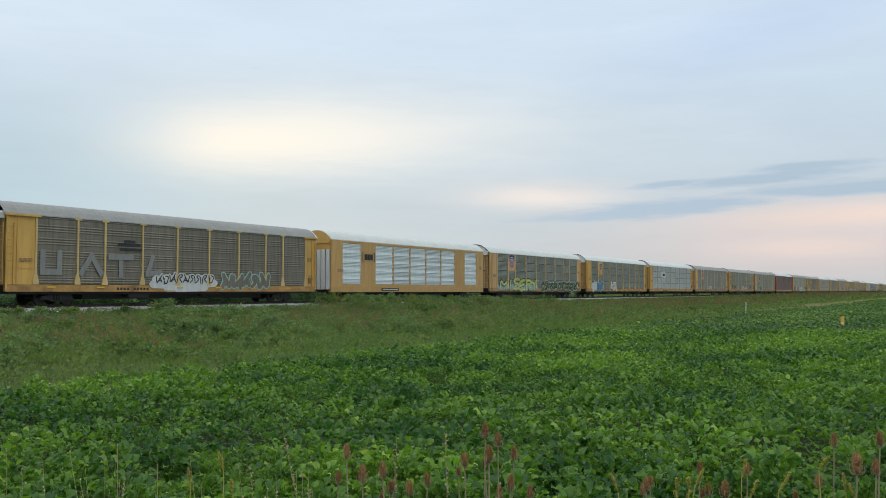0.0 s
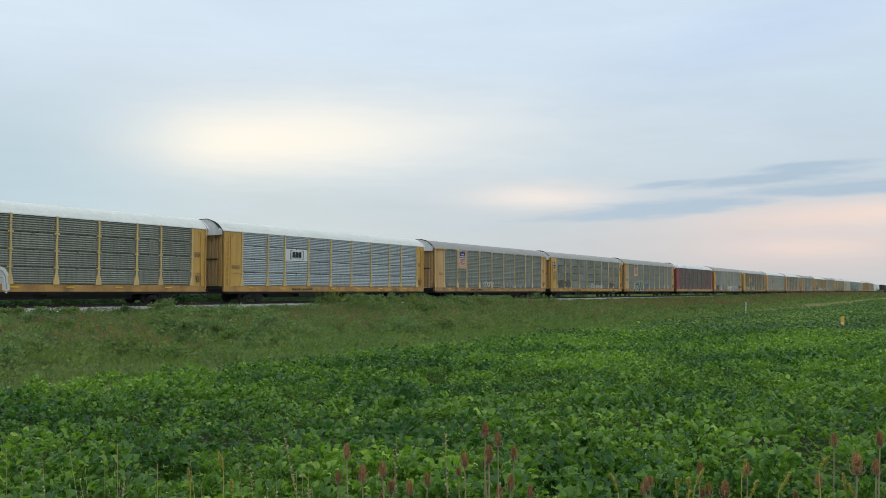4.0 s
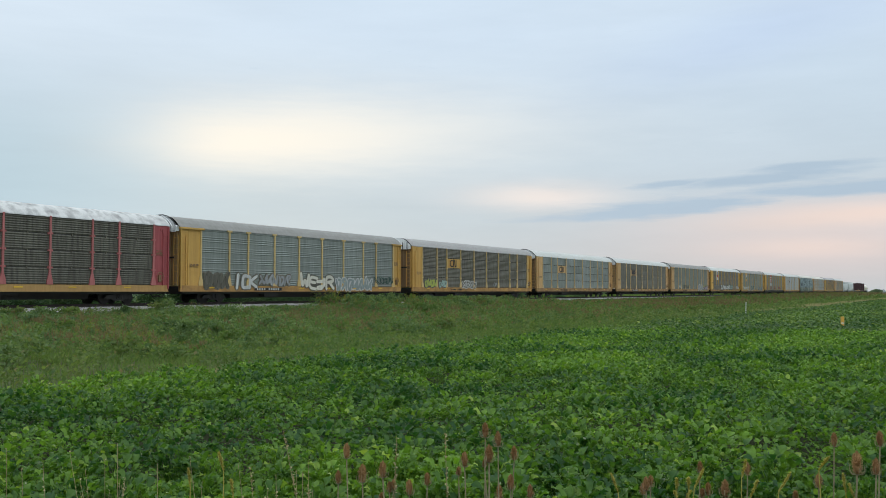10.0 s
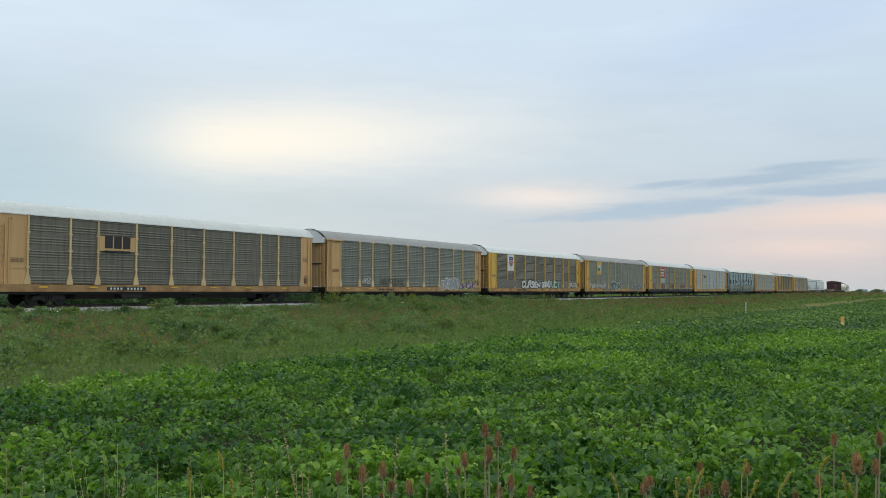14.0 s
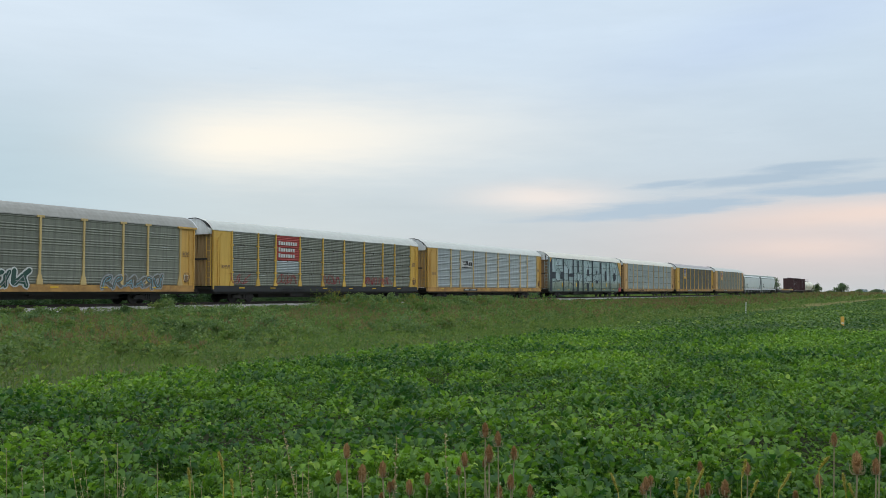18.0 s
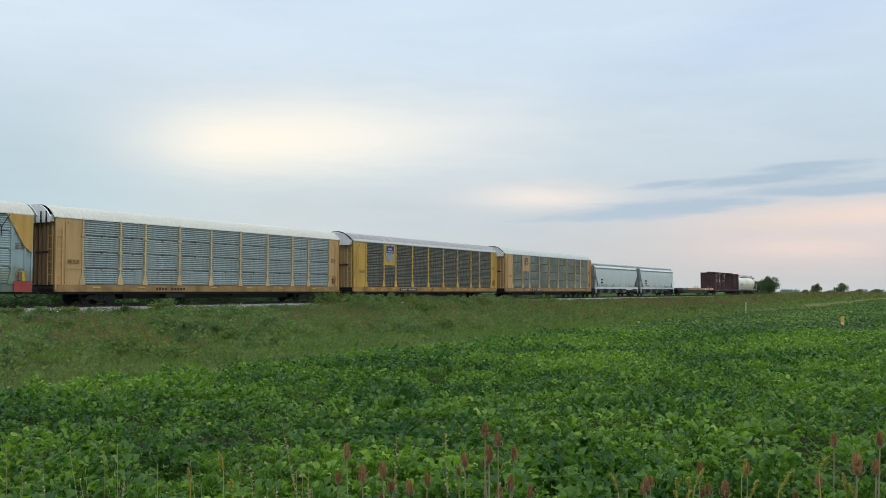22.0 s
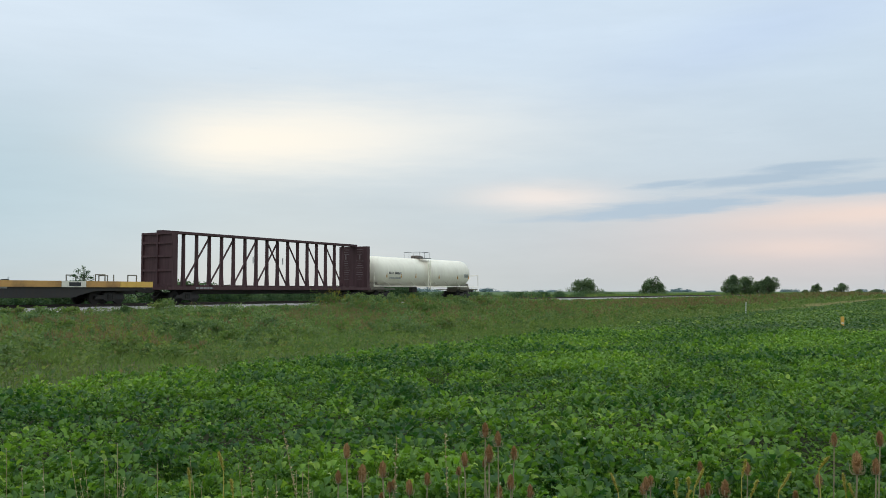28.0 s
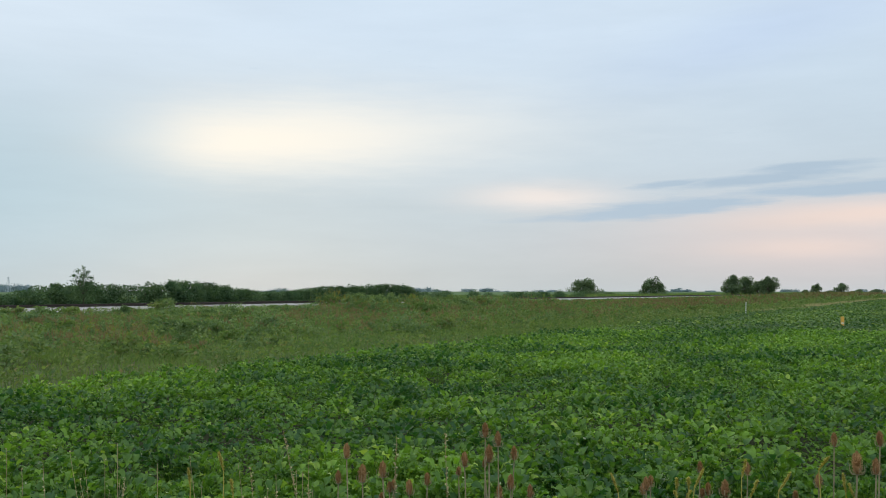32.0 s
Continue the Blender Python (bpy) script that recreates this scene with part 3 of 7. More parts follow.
# ---------- verge ----------
def build_verge():
    def grass(n, x0, x1, p, y0, y1, tall, wide, seed, where=None):
        r = np.random.default_rng(seed)
        x = x0 + (x1 - x0) * r.random(n) ** p
        y = r.uniform(y0, y1, n)
        keep = in_view(x, y)
        if where is not None:
            keep &= where(x, y, r)
        x, y = x[keep], y[keep]
        n = len(x)
        h = tall(x, y) * r.uniform(0.55, 1.2, n)
        z = height(x, y) - 0.02
        return scatter(BLADE, np.stack([x, y, z], 1), h, r.uniform(0, 6.283, n), r.normal(0, 0.28, n), None, wide * r.uniform(0.6, 1.4, n) * (1 + x / 90))

    def stand(x, y):
        edge = np.clip((y - 15) / 5, 0.3, 1)
        return edge * np.clip(0.30 + 0.16 * soft_noise(x, y, 0.9, 21), 0.12, 1) - 0.16 * np.clip((y - 40.5) / 1.5, 0, 1) - 0.16 * np.interp(x, (88, 97, 185, 200), (0.0, 1.0, 1.0, 0.0)) * np.clip((y - 28) / 6, 0, 1)
    g = merged([grass(130000, 6, 70, 1.5, 14.7, 43.2, stand, 0.018, 31), grass(90000, 40, 420, 1.8, 14.7, 43.4, stand, 0.035, 32)])
    dry = grass(9000, 98, 300, 1.3, 16.2, 21.0, lambda x, y: 0.34 + 0.1 * soft_noise(x, y, 0.5, 23), 0.05, 33, lambda x, y, r: soft_noise(x, y * 2, 0.12, 24) > -0.35)
    dry = merged([dry, grass(1500, 15.5, 23, 1.0, 15.4, 17.6, lambda x, y: 0.2 + 0.0 * x, 0.02, 34, lambda x, y, r: soft_noise(x, y, 0.9, 25) > -0.1)])
    ob = new("dry_verge_grass", from_arrays("dry_verge_grass", *dry, STRAW))
    tagged(ob, "dry yellowish grass along the crop's edge", "grass", kind="stuff")
    ob = new("verge_grass", from_arrays("verge_grass", *g, GRASS))
    tagged(ob, "rough green and straw-coloured grass on the railway bank", "grass", kind="stuff")

    def forbs(n, x0, x1, p, y0, y1, tall, seed, size, where=None, per=9, top_only=False):
        """Upright weeds: leaves in a column on each stem."""
        r = np.random.default_rng(seed)
        x = x0 + (x1 - x0) * r.random(n) ** p
        y = r.uniform(y0, y1, n)
        keep = in_view(x, y)
        if where is not None:
            keep &= where(x, y, r)
        x, y = x[keep], y[keep]
        n = len(x)
        h = tall(x, y) * r.uniform(0.6, 1.15, n)
        z = height(x, y)
        lx = np.repeat(x, per)
        m = len(lx)
        t = r.uniform(0.78, 1.0, m) if top_only else r.uniform(0.1, 1.0, m) ** 0.8
        spread = (0.05 if top_only else 0.22 * np.sqrt(1.06 - t)) * np.repeat(r.uniform(0.6, 1.5, n), per)
        pos = np.stack([lx + r.normal(0, 1, m) * spread, np.repeat(y, per) + r.normal(0, 1, m) * spread, np.repeat(z, per) + np.repeat(h, per) * t], 1)
        far = 1 + np.clip(lx - 40, 0, 400) / 110
        if top_only:
            return scatter(BLADE, pos, size * 2.2 * r.uniform(0.6, 1.4, m) * far, r.uniform(0, 6.283, m), r.normal(0, 0.3, m), None, size * 0.5 * far)
        return scatter(CHIP, pos, size * r.uniform(0.6, 1.4, m) * far, r.uniform(0, 6.283, m), r.normal(0.6, 0.5, m), r.normal(0, 0.5, m))

    def bank(x, y):
        """Taller weeds near the bank's top, in lumps; short where the ballast shows."""
        lump = np.clip(0.45 + 0.9 * soft_noise(x, y * 0.7, 0.55, 41), 0.0, 1.5)
        shown = np.interp(x, (14, 19, 37.8, 39.4, 41, 51.5, 55, 92, 96, 180, 200), (0.0, 1.0, 1.0, 0.0, 1.0, 1.0, 0.0, 0.0, 1.0, 1.15, 0.5))
        top = np.clip((y - 37) / 3, 0, 1)
        low = np.interp(x, (88, 97, 185, 200), (0.0, 1.0, 1.0, 0.0)) * np.clip((y - 26) / 6, 0, 1)
        return (0.36 + 0.66 * lump) * (1 - 0.72 * np.clip(shown, 0, 1) * top) * (1 - 0.62 * low) - 0.16 * np.clip((23 - y) / 5, 0, 1)
    patchy = lambda x, y, r: soft_noise(x, y * 1.6, 0.30, 44) + r.normal(0, 0.35, len(x)) > 0.15
    lumpy = lambda x, y, r: soft_noise(x, y, 0.7, 47) + r.normal(0, 0.45, len(x)) > -0.25
    w = merged([forbs(8000, 8, 120, 1.5, 17.2, 43.3, bank, 51, 0.12, lumpy, 13), forbs(5000, 60, 430, 1.6, 22, 43.5, bank, 52, 0.15, lumpy, 9),
                forbs(3500, 8, 200, 1.5, 38, 43.7, bank, 53, 0.08, None, 24)])
    ob = new("bank_weeds", from_arrays("bank_weeds", *w, WEED))
    tagged(ob, "tall leafy green weeds on the railway bank", "weeds", kind="stuff")
    # broad-leaved weeds in lumps along the top of the bank
    def lush(x, y):
        lump = np.clip(0.35 + 1.1 * soft_noise(x, y * 0.5, 0.8, 71), 0.0, 1.4)
        bare = np.interp(x, (14, 19, 27, 34, 37.8, 39.4, 41, 51.5, 56, 84, 92, 97), (0.5, 0.7, 0.3, 0.6, 0.75, 0.1, 0.75, 0.75, 0.0, 0.0, 0.6, 0.85))
        return (0.28 + 0.62 * lump) * (1 - bare * np.clip((y - 39.5) / 1.5, 0, 1))
    clumpy = lambda x, y, r: soft_noise(x, y * 0.6, 0.6, 73) + r.normal(0, 0.25, len(x)) > 0.05
    u = merged([forbs(4200, 10, 96, 1.2, 37.5, 43.2, lush, 75, 0.12, clumpy, 26), forbs(1600, 9, 60, 1.3, 26, 37, lush, 76, 0.11, lambda x, y, r: soft_noise(x, y, 0.45, 78) + r.normal(0, 0.2, len(x)) > 0.45, 26)])
    ob = new("lush_weeds", from_arrays("lush_weeds", *u, LUSH))
    tagged(ob, "dark green broad-leaved weeds along the ballast edge", "weeds", kind="stuff")
    taller = lambda x, y: bank(x, y) * 1.05 + 0.06
    d = merged([forbs(7500, 8, 130, 1.4, 23, 41.5, taller, 61, 0.055, patchy, 16, True), forbs(4200, 90, 420, 1.5, 25, 42, taller, 62, 0.085, patchy, 12, True)])
    ob = new("russet_seed_heads", from_arrays("russet_seed_heads", *d, RUSSET))
    tagged(ob, "reddish brown dry seed heads among the weeds", "weeds", kind="stuff")
    gold = lambda x, y, r: ((np.abs(x - 61) < 6) & (y > 39.5)) | ((x < 24) & (y < 34) & (y > 24) & (soft_noise(x, y, 0.5, 66) > 0.0)) | (r.random(len(x)) < 0.01)
    tallest = lambda x, y: bank(x, y) * 1.08 + 0.03
    y_ = merged([forbs(2600, 8, 160, 1.2, 24, 43, tallest, 63, 0.05, gold, 14, True), forbs(220, 15, 25, 1.0, 25, 34, tallest, 64, 0.035, lambda x, y, r: soft_noise(x, y, 0.5, 66) > 0.1, 18, True),
                 forbs(110, 52, 68, 1.0, 40.5, 43, tallest, 65, 0.03, None, 20, True)])
    ob = new("goldenrod_flowers", from_arrays("goldenrod_flowers", *y_, YELLOW_BLOOM))
    tagged(ob, "yellow goldenrod flower heads on the bank", "flowers", kind="stuff")


def build_weed_clumps():
    """Bushy weeds that stand out of the rough grass."""
    r = random.Random(17)
    spots = [(28.6, 42.0, 0.6, 1.1), (30.4, 42.2, 0.65, 1.2), (32.2, 42.0, 0.55, 1.0), (36.2, 42.2, 0.5, 0.8), (38.6, 42.3, 0.75, 0.9), (39.4, 42.6, 0.85, 0.9), (56, 42.4, 1.1, 1.0), (58.5, 42.2, 1.15, 1.1), (61.5, 42.5, 1.1, 0.9), (64.5, 42.3, 1.2, 1.1), (67.5, 42.4, 1.1, 1.0), (70.5, 42.2, 1.0, 1.0), (74, 42.3, 0.9, 0.9), (86.5, 42.5, 1.05, 1.2)]
    while len(spots) < 190:
        x, y = 10 + 120 * r.random() ** 1.5, r.uniform(22, 42) if r.random() < 0.45 else r.uniform(34, 42)
        if in_view(np.array([x]), np.array([y]), 1.0)[0] and not (y > 38 and 19 < x < 53) and not (y > 27 and x > 88):
            tall = r.uniform(0.5, 0.8) + 0.25 * (r.random() < 0.25)
            spots.append((x, y, 0.45 if y > 33 and 18 < x < 54 else tall, r.uniform(0.7, 1.7)))
    for i, (x, y, tall, wide) in enumerate(spots):
        z = float(height(np.array([x]), np.array([y]))[0])
        lumps = []
        for k in range(6):
            s = wide * r.uniform(0.25, 0.45)
            lumps.append((r.uniform(-0.5, 0.5) * wide, r.uniform(-0.4, 0.4) * wide, tall * r.uniform(0.3, 0.8), s, s, tall * 0.25))
        t = thing("weed_clump", Matrix.Translation((x, y, z)), "bushy green weed clump on the railway bank", "weed", "weed clumps on the bank")
        bm = bm_new()
        for q in lumps[:1]:
            tube(bm, (q[0] * 0.3, q[1] * 0.3, -0.05), q[:3], 0.012, 5, 0.005)
        part("stems", bm, TEASEL_GREEN, t)
        part("leaves", from_arrays("leaves", *leafy(lumps, 800 if tall > 0.86 else 400, 0.115, 900 + i, 0.8, 0.7), (WEED, LUSH, GRASS, LUSH)[i % 4]), None, t)


TEASEL_GREEN = foliage("weed_stem", (0.09, 0.11, 0.04), (0.15, 0.15, 0.06), None, through=0.1, rough=0.8, patch=1.0, gloss=0.1)
build_verge()


# ---------- bushes, trees, distance ----------
def at_ray(px, away):
    """Place on the ground, away metres along the camera's axis, at px across a picture 1568 wide."""
    f = 784 / math.tan(radians(26.2))
    r = (px - 784) / f * away
    c, s = math.cos(radians(TURN)), math.sin(radians(TURN))
    return away * c + r * s, away * s - r * c


def leafy(blobs, count, size, seed, shell=0.45, ragged=1.0):
    """Leaves in and on a heap of uneven lumps (x, y, z, rx, ry, rz)."""
    r = np.random.default_rng(seed)
    vol = np.array([b[3] * b[4] * b[5] for b in blobs]) ** 0.67
    which = r.choice(len(blobs), count, p=vol / vol.sum())
    b = np.array(blobs)[which]
    d = r.normal(0, 1, (count, 3))
    d /= np.linalg.norm(d, axis=1)[:, None]
    rad = 1 - shell * r.random(count) ** 1.5
    rad *= 1 + ragged * (0.16 * np.sin(d[:, 0] * 7 + which * 1.3) * np.sin(d[:, 1] * 6 + which) + 0.12 * np.sin(d[:, 2] * 9 + which * 2.1) + r.normal(0, 0.06, count))
    p = b[:, :3] + d * b[:, 3:] * rad[:, None]
    return scatter(CHIP, p, size * r.uniform(0.6, 1.4, count), r.uniform(0, 6.283, count), r.normal(0.1, 0.7, count), r.normal(0, 0.7, count))


def tree_trunk(bm, x, y, z, h, r, lumps):
    tube(bm, (x, y, z), (x + 0.03 * h, y, z + h * 0.45), r, 8, r * 0.7)
    top = Vector((x + 0.03 * h, y, z + h * 0.45))
    for b in lumps:
        tube(bm, top, Vector(b[:3]), r * 0.45, 6, r * 0.12)
    return bm


def broad_tree(px, away, tall, wide, seed, leaf=0.32, count=2600, material=None, hug=0.12):
    r = random.Random(seed)
    x, y = at_ray(px, away)
    t = thing("tree", Matrix.Translation((x, y, 0)), "round leafy dark green tree at the field's far edge", "tree", "trees behind the railway")
    lumps = []
    lean = r.uniform(-0.25, 0.25)
    for i in range(30):
        a = r.uniform(0, 6.28)
        up = r.random() ** 0.8
        side = math.sqrt(1 - up * up) * (0.75 if up < 0.15 else 1.0) * (1 + lean * math.cos(a) + 0.15 * math.sin(3 * a))
        far = r.uniform(0.35, 1.0)
        s = r.uniform(0.07, 0.16)
        lumps.append((side * far * math.cos(a) * wide * 0.39, side * far * math.sin(a) * wide * 0.39, tall * (0.10 + 0.74 * up * r.uniform(0.72, 1.0)), s * wide, s * wide, min(s * wide, tall * 0.15)))
    bm = tree_trunk(bm_new(), 0, 0, 0, tall, 0.045 * tall, lumps)
    part("trunk", bm, BARK, t)
    part("crown", from_arrays("crown", *leafy(lumps, count, leaf, seed, 0.6, 0.8), material or TREE_LEAF), None, t)


def build_trees():
    for i, (px, away, tall, wide) in enumerate(((1035, 330, 7.6, 15.5), (1155, 330, 7.9, 13.0), (1295, 330, 8.8, 11.0), (1320, 338, 8.5, 11.0), (1340, 345, 7.4, 9.5), (1360, 330, 8.2, 10.5),
                                                (1443, 470, 6.6, 8.5), (1488, 470, 7.0, 11), (1425, 480, 3.0, 7), (1468, 480, 2.6, 8), (1520, 520, 3.2, 9), (1550, 540, 3.6, 10),
                                                (1075, 335, 1.6, 9), (1508, 470, 2.0, 8))):
        broad_tree(px, away, tall, wide, 100 + i, 0.36 if away < 400 else 0.5, 7000 if away < 400 else 2600)
    # the thicket behind the track: its top line along x
    line_x = (30, 39, 41, 42.6, 46.6, 49.8, 54.6, 57.9, 62.8, 67.6, 71, 74.6, 82.8, 88.5, 92.5, 95)
    line_z = (1.7, 1.95, 2.2, 2.72, 2.8, 2.6, 3.12, 3.05, 2.4, 2.1, 2.35, 2.6, 2.85, 3.08, 2.75, 2.0)
    r = random.Random(5)
    x = 29.0
    while x < 95:
        w = r.uniform(2.4, 4.0)
        y = 58.5 + r.uniform(-0.9, 0.9)
        bush = thing("bush", Matrix.Translation((x, y, 0.1)), "dense dark green bush in a thicket behind the railway", "bush", "thicket behind the railway")
        lumps = []
        for k in range(9):
            px = r.uniform(-0.6, 0.6) * w
            tall = float(np.interp(x + px, line_x, line_z)) * r.uniform(0.86, 1.0) - 0.1
            s = r.uniform(0.32, 0.6)
            lumps.append((px, r.uniform(-0.9, 0.5), tall - s * 0.95, s * r.uniform(1.0, 1.5), s, s))
            lumps.append((px * 0.9, r.uniform(-1.2, -0.3), tall * r.uniform(0.3, 0.6), s * 1.5, s, tall * 0.28))
        bm = bm_new()
        for k in range(4):
            tube(bm, (r.uniform(-0.3, 0.3), r.uniform(-0.3, 0.3), -0.1), lumps[k][:3], 0.05, 5, 0.015)
        part("stems", bm, BARK, bush)
        part("leaves", from_arrays("leaves", *leafy(lumps, 4300, 0.13, int(x * 10) + 700, 0.42, 0.4), BUSH), None, bush)
        x += w * 0.52
    x = 96.0
    while x < 150:
        bush = thing("bush", Matrix.Translation((x, 57 + r.uniform(-1, 1), 0.1)), "low green bush beside the railway bank", "bush", "low bushes behind the railway")
        s = r.uniform(0.4, 0.7)
        lumps = [(r.uniform(-1, 1), r.uniform(-0.5, 0.5), 1.3 + r.uniform(-0.3, 0.3), 1.2, s, s) for k in range(4)]
        part("stems", tube(bm_new(), (0, 0, -0.1), (0.1, 0, 1.2), 0.05, 5), BARK, bush)
        part("leaves", from_arrays("leaves", *leafy(lumps, 1900, 0.11, int(x * 10) + 700, 0.6, 0.6), BUSH), None, bush)
        x += r.uniform(2.0, 5.0)
    # a thin sapling that stands above the thicket
    sx, sy = at_ray(147, 56.5)
    sap = thing("sapling", Matrix.Translation((sx, sy, 0.1)), "thin young tree rising above the thicket", "tree")
    lumps = [(0.0, 0, 3.45, 0.14, 0.14, 0.22), (-0.3, 0.1, 3.25, 0.22, 0.2, 0.14), (0.28, 0, 3.2, 0.22, 0.2, 0.13), (-0.62, 0, 2.95, 0.28, 0.2, 0.12), (0.62, 0.1, 2.85, 0.3, 0.2, 0.12),
             (0.05, 0, 2.95, 0.32, 0.3, 0.28), (-0.25, 0, 2.6, 0.5, 0.4, 0.24), (0.4, 0, 2.5, 0.6, 0.4, 0.22), (0.0, 0, 2.2, 0.9, 0.5, 0.3), (-0.05, 0, 1.7, 0.9, 0.5, 0.5)]
    part("trunk", tree_trunk(bm_new(), 0, 0, 0, 3.4, 0.05, lumps), BARK, sap)
    part("crown", from_arrays("crown", *leafy(lumps, 3600, 0.075, 77, 1.0, 1.3), BUSH), None, sap)
    # far tree lines and farmsteads on the horizon
    pieces = []
    r = np.random.default_rng(9)
    lumps = []
    for px0, wide, tall0, n in ((10, 80, 15, 60), (495, 22, 8, 8), (590, 60, 6, 8), (760, 38, 9, 14), (845, 42, 8, 16), (965, 30, 4, 8), (1195, 18, 9, 7), (1212, 10, 6, 4), (1255, 12, 4, 4), (1400, 26, 6, 8), (1535, 50, 6, 10), (750, 900, 2.6, 60)):
        for i in range(n):
            x, y = at_ray(px0 + r.uniform(-0.6, 0.6) * wide, r.uniform(1700, 2100))
            tall = tall0 * r.uniform(0.55, 1.15)
            lumps.append((x, y, tall * 0.45, r.uniform(5, 13), r.uniform(5, 13), tall * 0.55))
    # the haze over these woods lies in their leaf colour
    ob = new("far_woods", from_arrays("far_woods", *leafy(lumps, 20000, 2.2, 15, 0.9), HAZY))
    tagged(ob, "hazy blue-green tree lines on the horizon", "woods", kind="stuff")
    # tall field edge behind the track
    x = r.uniform(60, 900, 26000)
    y = r.uniform(70, 110, 26000)
    v, f = scatter(BLADE, np.stack([x, y, np.zeros(len(x))], 1), r.uniform(1.0, 1.6, len(x)), r.uniform(0, 6.283, len(x)), r.normal(0, 0.2, len(x)), None, r.uniform(0.1, 0.35, len(x)))
    ob = new("far_crop", from_arrays("far_crop", v, f, WEED))
    tagged(ob, "green field of tall crop beyond the railway", "crop", kind="stuff")


build_trees()
build_weed_clumps()


def build_pylon():
    """A far lattice pylon above the thicket, with haze put into its pale steel colour."""
    x, y = at_ray(15, 1500)
    t = thing("pylon", Matrix.Translation((x, y, 0)), "faint grey lattice power pylon far away", "pylon")
    bm = bm_new()
    for a, b in ((-1, -1), (1, -1), (1, 1), (-1, 1)):
        tube(bm, (a * 3, b * 3, 0), (a * 0.6, b * 0.6, 26), 0.22, 4)
    part("mast", bm, HAZED_STEEL, t)
    for z, w in ((20, 5), (24, 4)):
        bm = bm_new()
        tube(bm, (0, -w, z), (0, w, z), 0.2, 4)
        part("arm", bm, HAZED_STEEL, t)


build_pylon()


# ---------- freight cars ----------
# Car space: x along the car from its leading end, y = 0 at the near side and 3.0 at the far side, z = 0 at the rail top.
POSTS = (1.87, 4.64, 6.60, 9.50, 12.42, 15.34, 18.27, 21.16, 23.13, 25.88)
BODY = 27.15
SILL0, SILL1, EAVE, RIDGE = 0.72, 1.18, 5.12, 5.88


def shared(key, make):
    if key not in CACHE:
        CACHE[key] = make()
    return CACHE[key]


def corrugated(w, h, material, ribs, deep=0.035):
    """A sheet with level ridges: x 0 to w, z 0 to h, outside towards -y, folded edges."""
    def make():
        bm = bm_new()
        prof = [(0.0, 0.0), (0.02, -0.01)]
        step = (h - 0.04) / ribs
        for i in range(ribs):
            z = 0.02 + i * step
            if ribs >= 16 and i % 5 >= 3:
                prof += [(z + step * 0.1, -0.008), (z + step * 0.9, -0.010)]
                continue
            prof += [(z + step * 0.03, -0.006), (z + step * 0.40, -deep), (z + step * 0.50, -deep), (z + step * 0.92, -0.006)]
        prof += [(h, 0.0), (h, 0.03), (0, 0.03)]
        a = [bm.verts.new((0, d, z)) for z, d in prof]
        b = [bm.verts.new((w, d, z)) for z, d in prof]
        n = len(prof)
        for i in range(n):
            j = (i + 1) % n
            bm.faces.new((a[i], b[i], b[j], a[j]))
        bm.faces.new(a[::-1])
        bm.faces.new(b)
        bmesh.ops.recalc_face_normals(bm, faces=bm.faces)
        return as_mesh("panel", bm, material)
    return shared(("sheet", round(w, 2), round(h, 2), material.name, ribs), make)


def post_mesh(material, kind):
    """A side post: a hat-shaped upright that flares at its foot; kind B has collars at the sheet joints."""
    def make():
        bm = bm_new()
        h = EAVE - SILL1
        prism(bm, [(-0.21, 0), (0.21, 0), (0.18, 0.25), (0.075, 0.62), (0.06, 0.75), (0.06, h), (-0.06, h), (-0.06, 0.75), (-0.075, 0.62), (-0.18, 0.25)], -0.09, 0.03)
        if kind == "A":
            box(bm, -0.24, -0.085, h - 0.13, 0.24, 0.02, h)
        else:
            for z in (0.98, 1.96, 2.94):
                box(bm, -0.12, -0.105, z - 0.05, 0.12, 0.02, z + 0.05)
        bmesh.ops.recalc_face_normals(bm, faces=bm.faces)
        return as_mesh("post", bm, material)
    return shared(("post", material.name, kind), make)


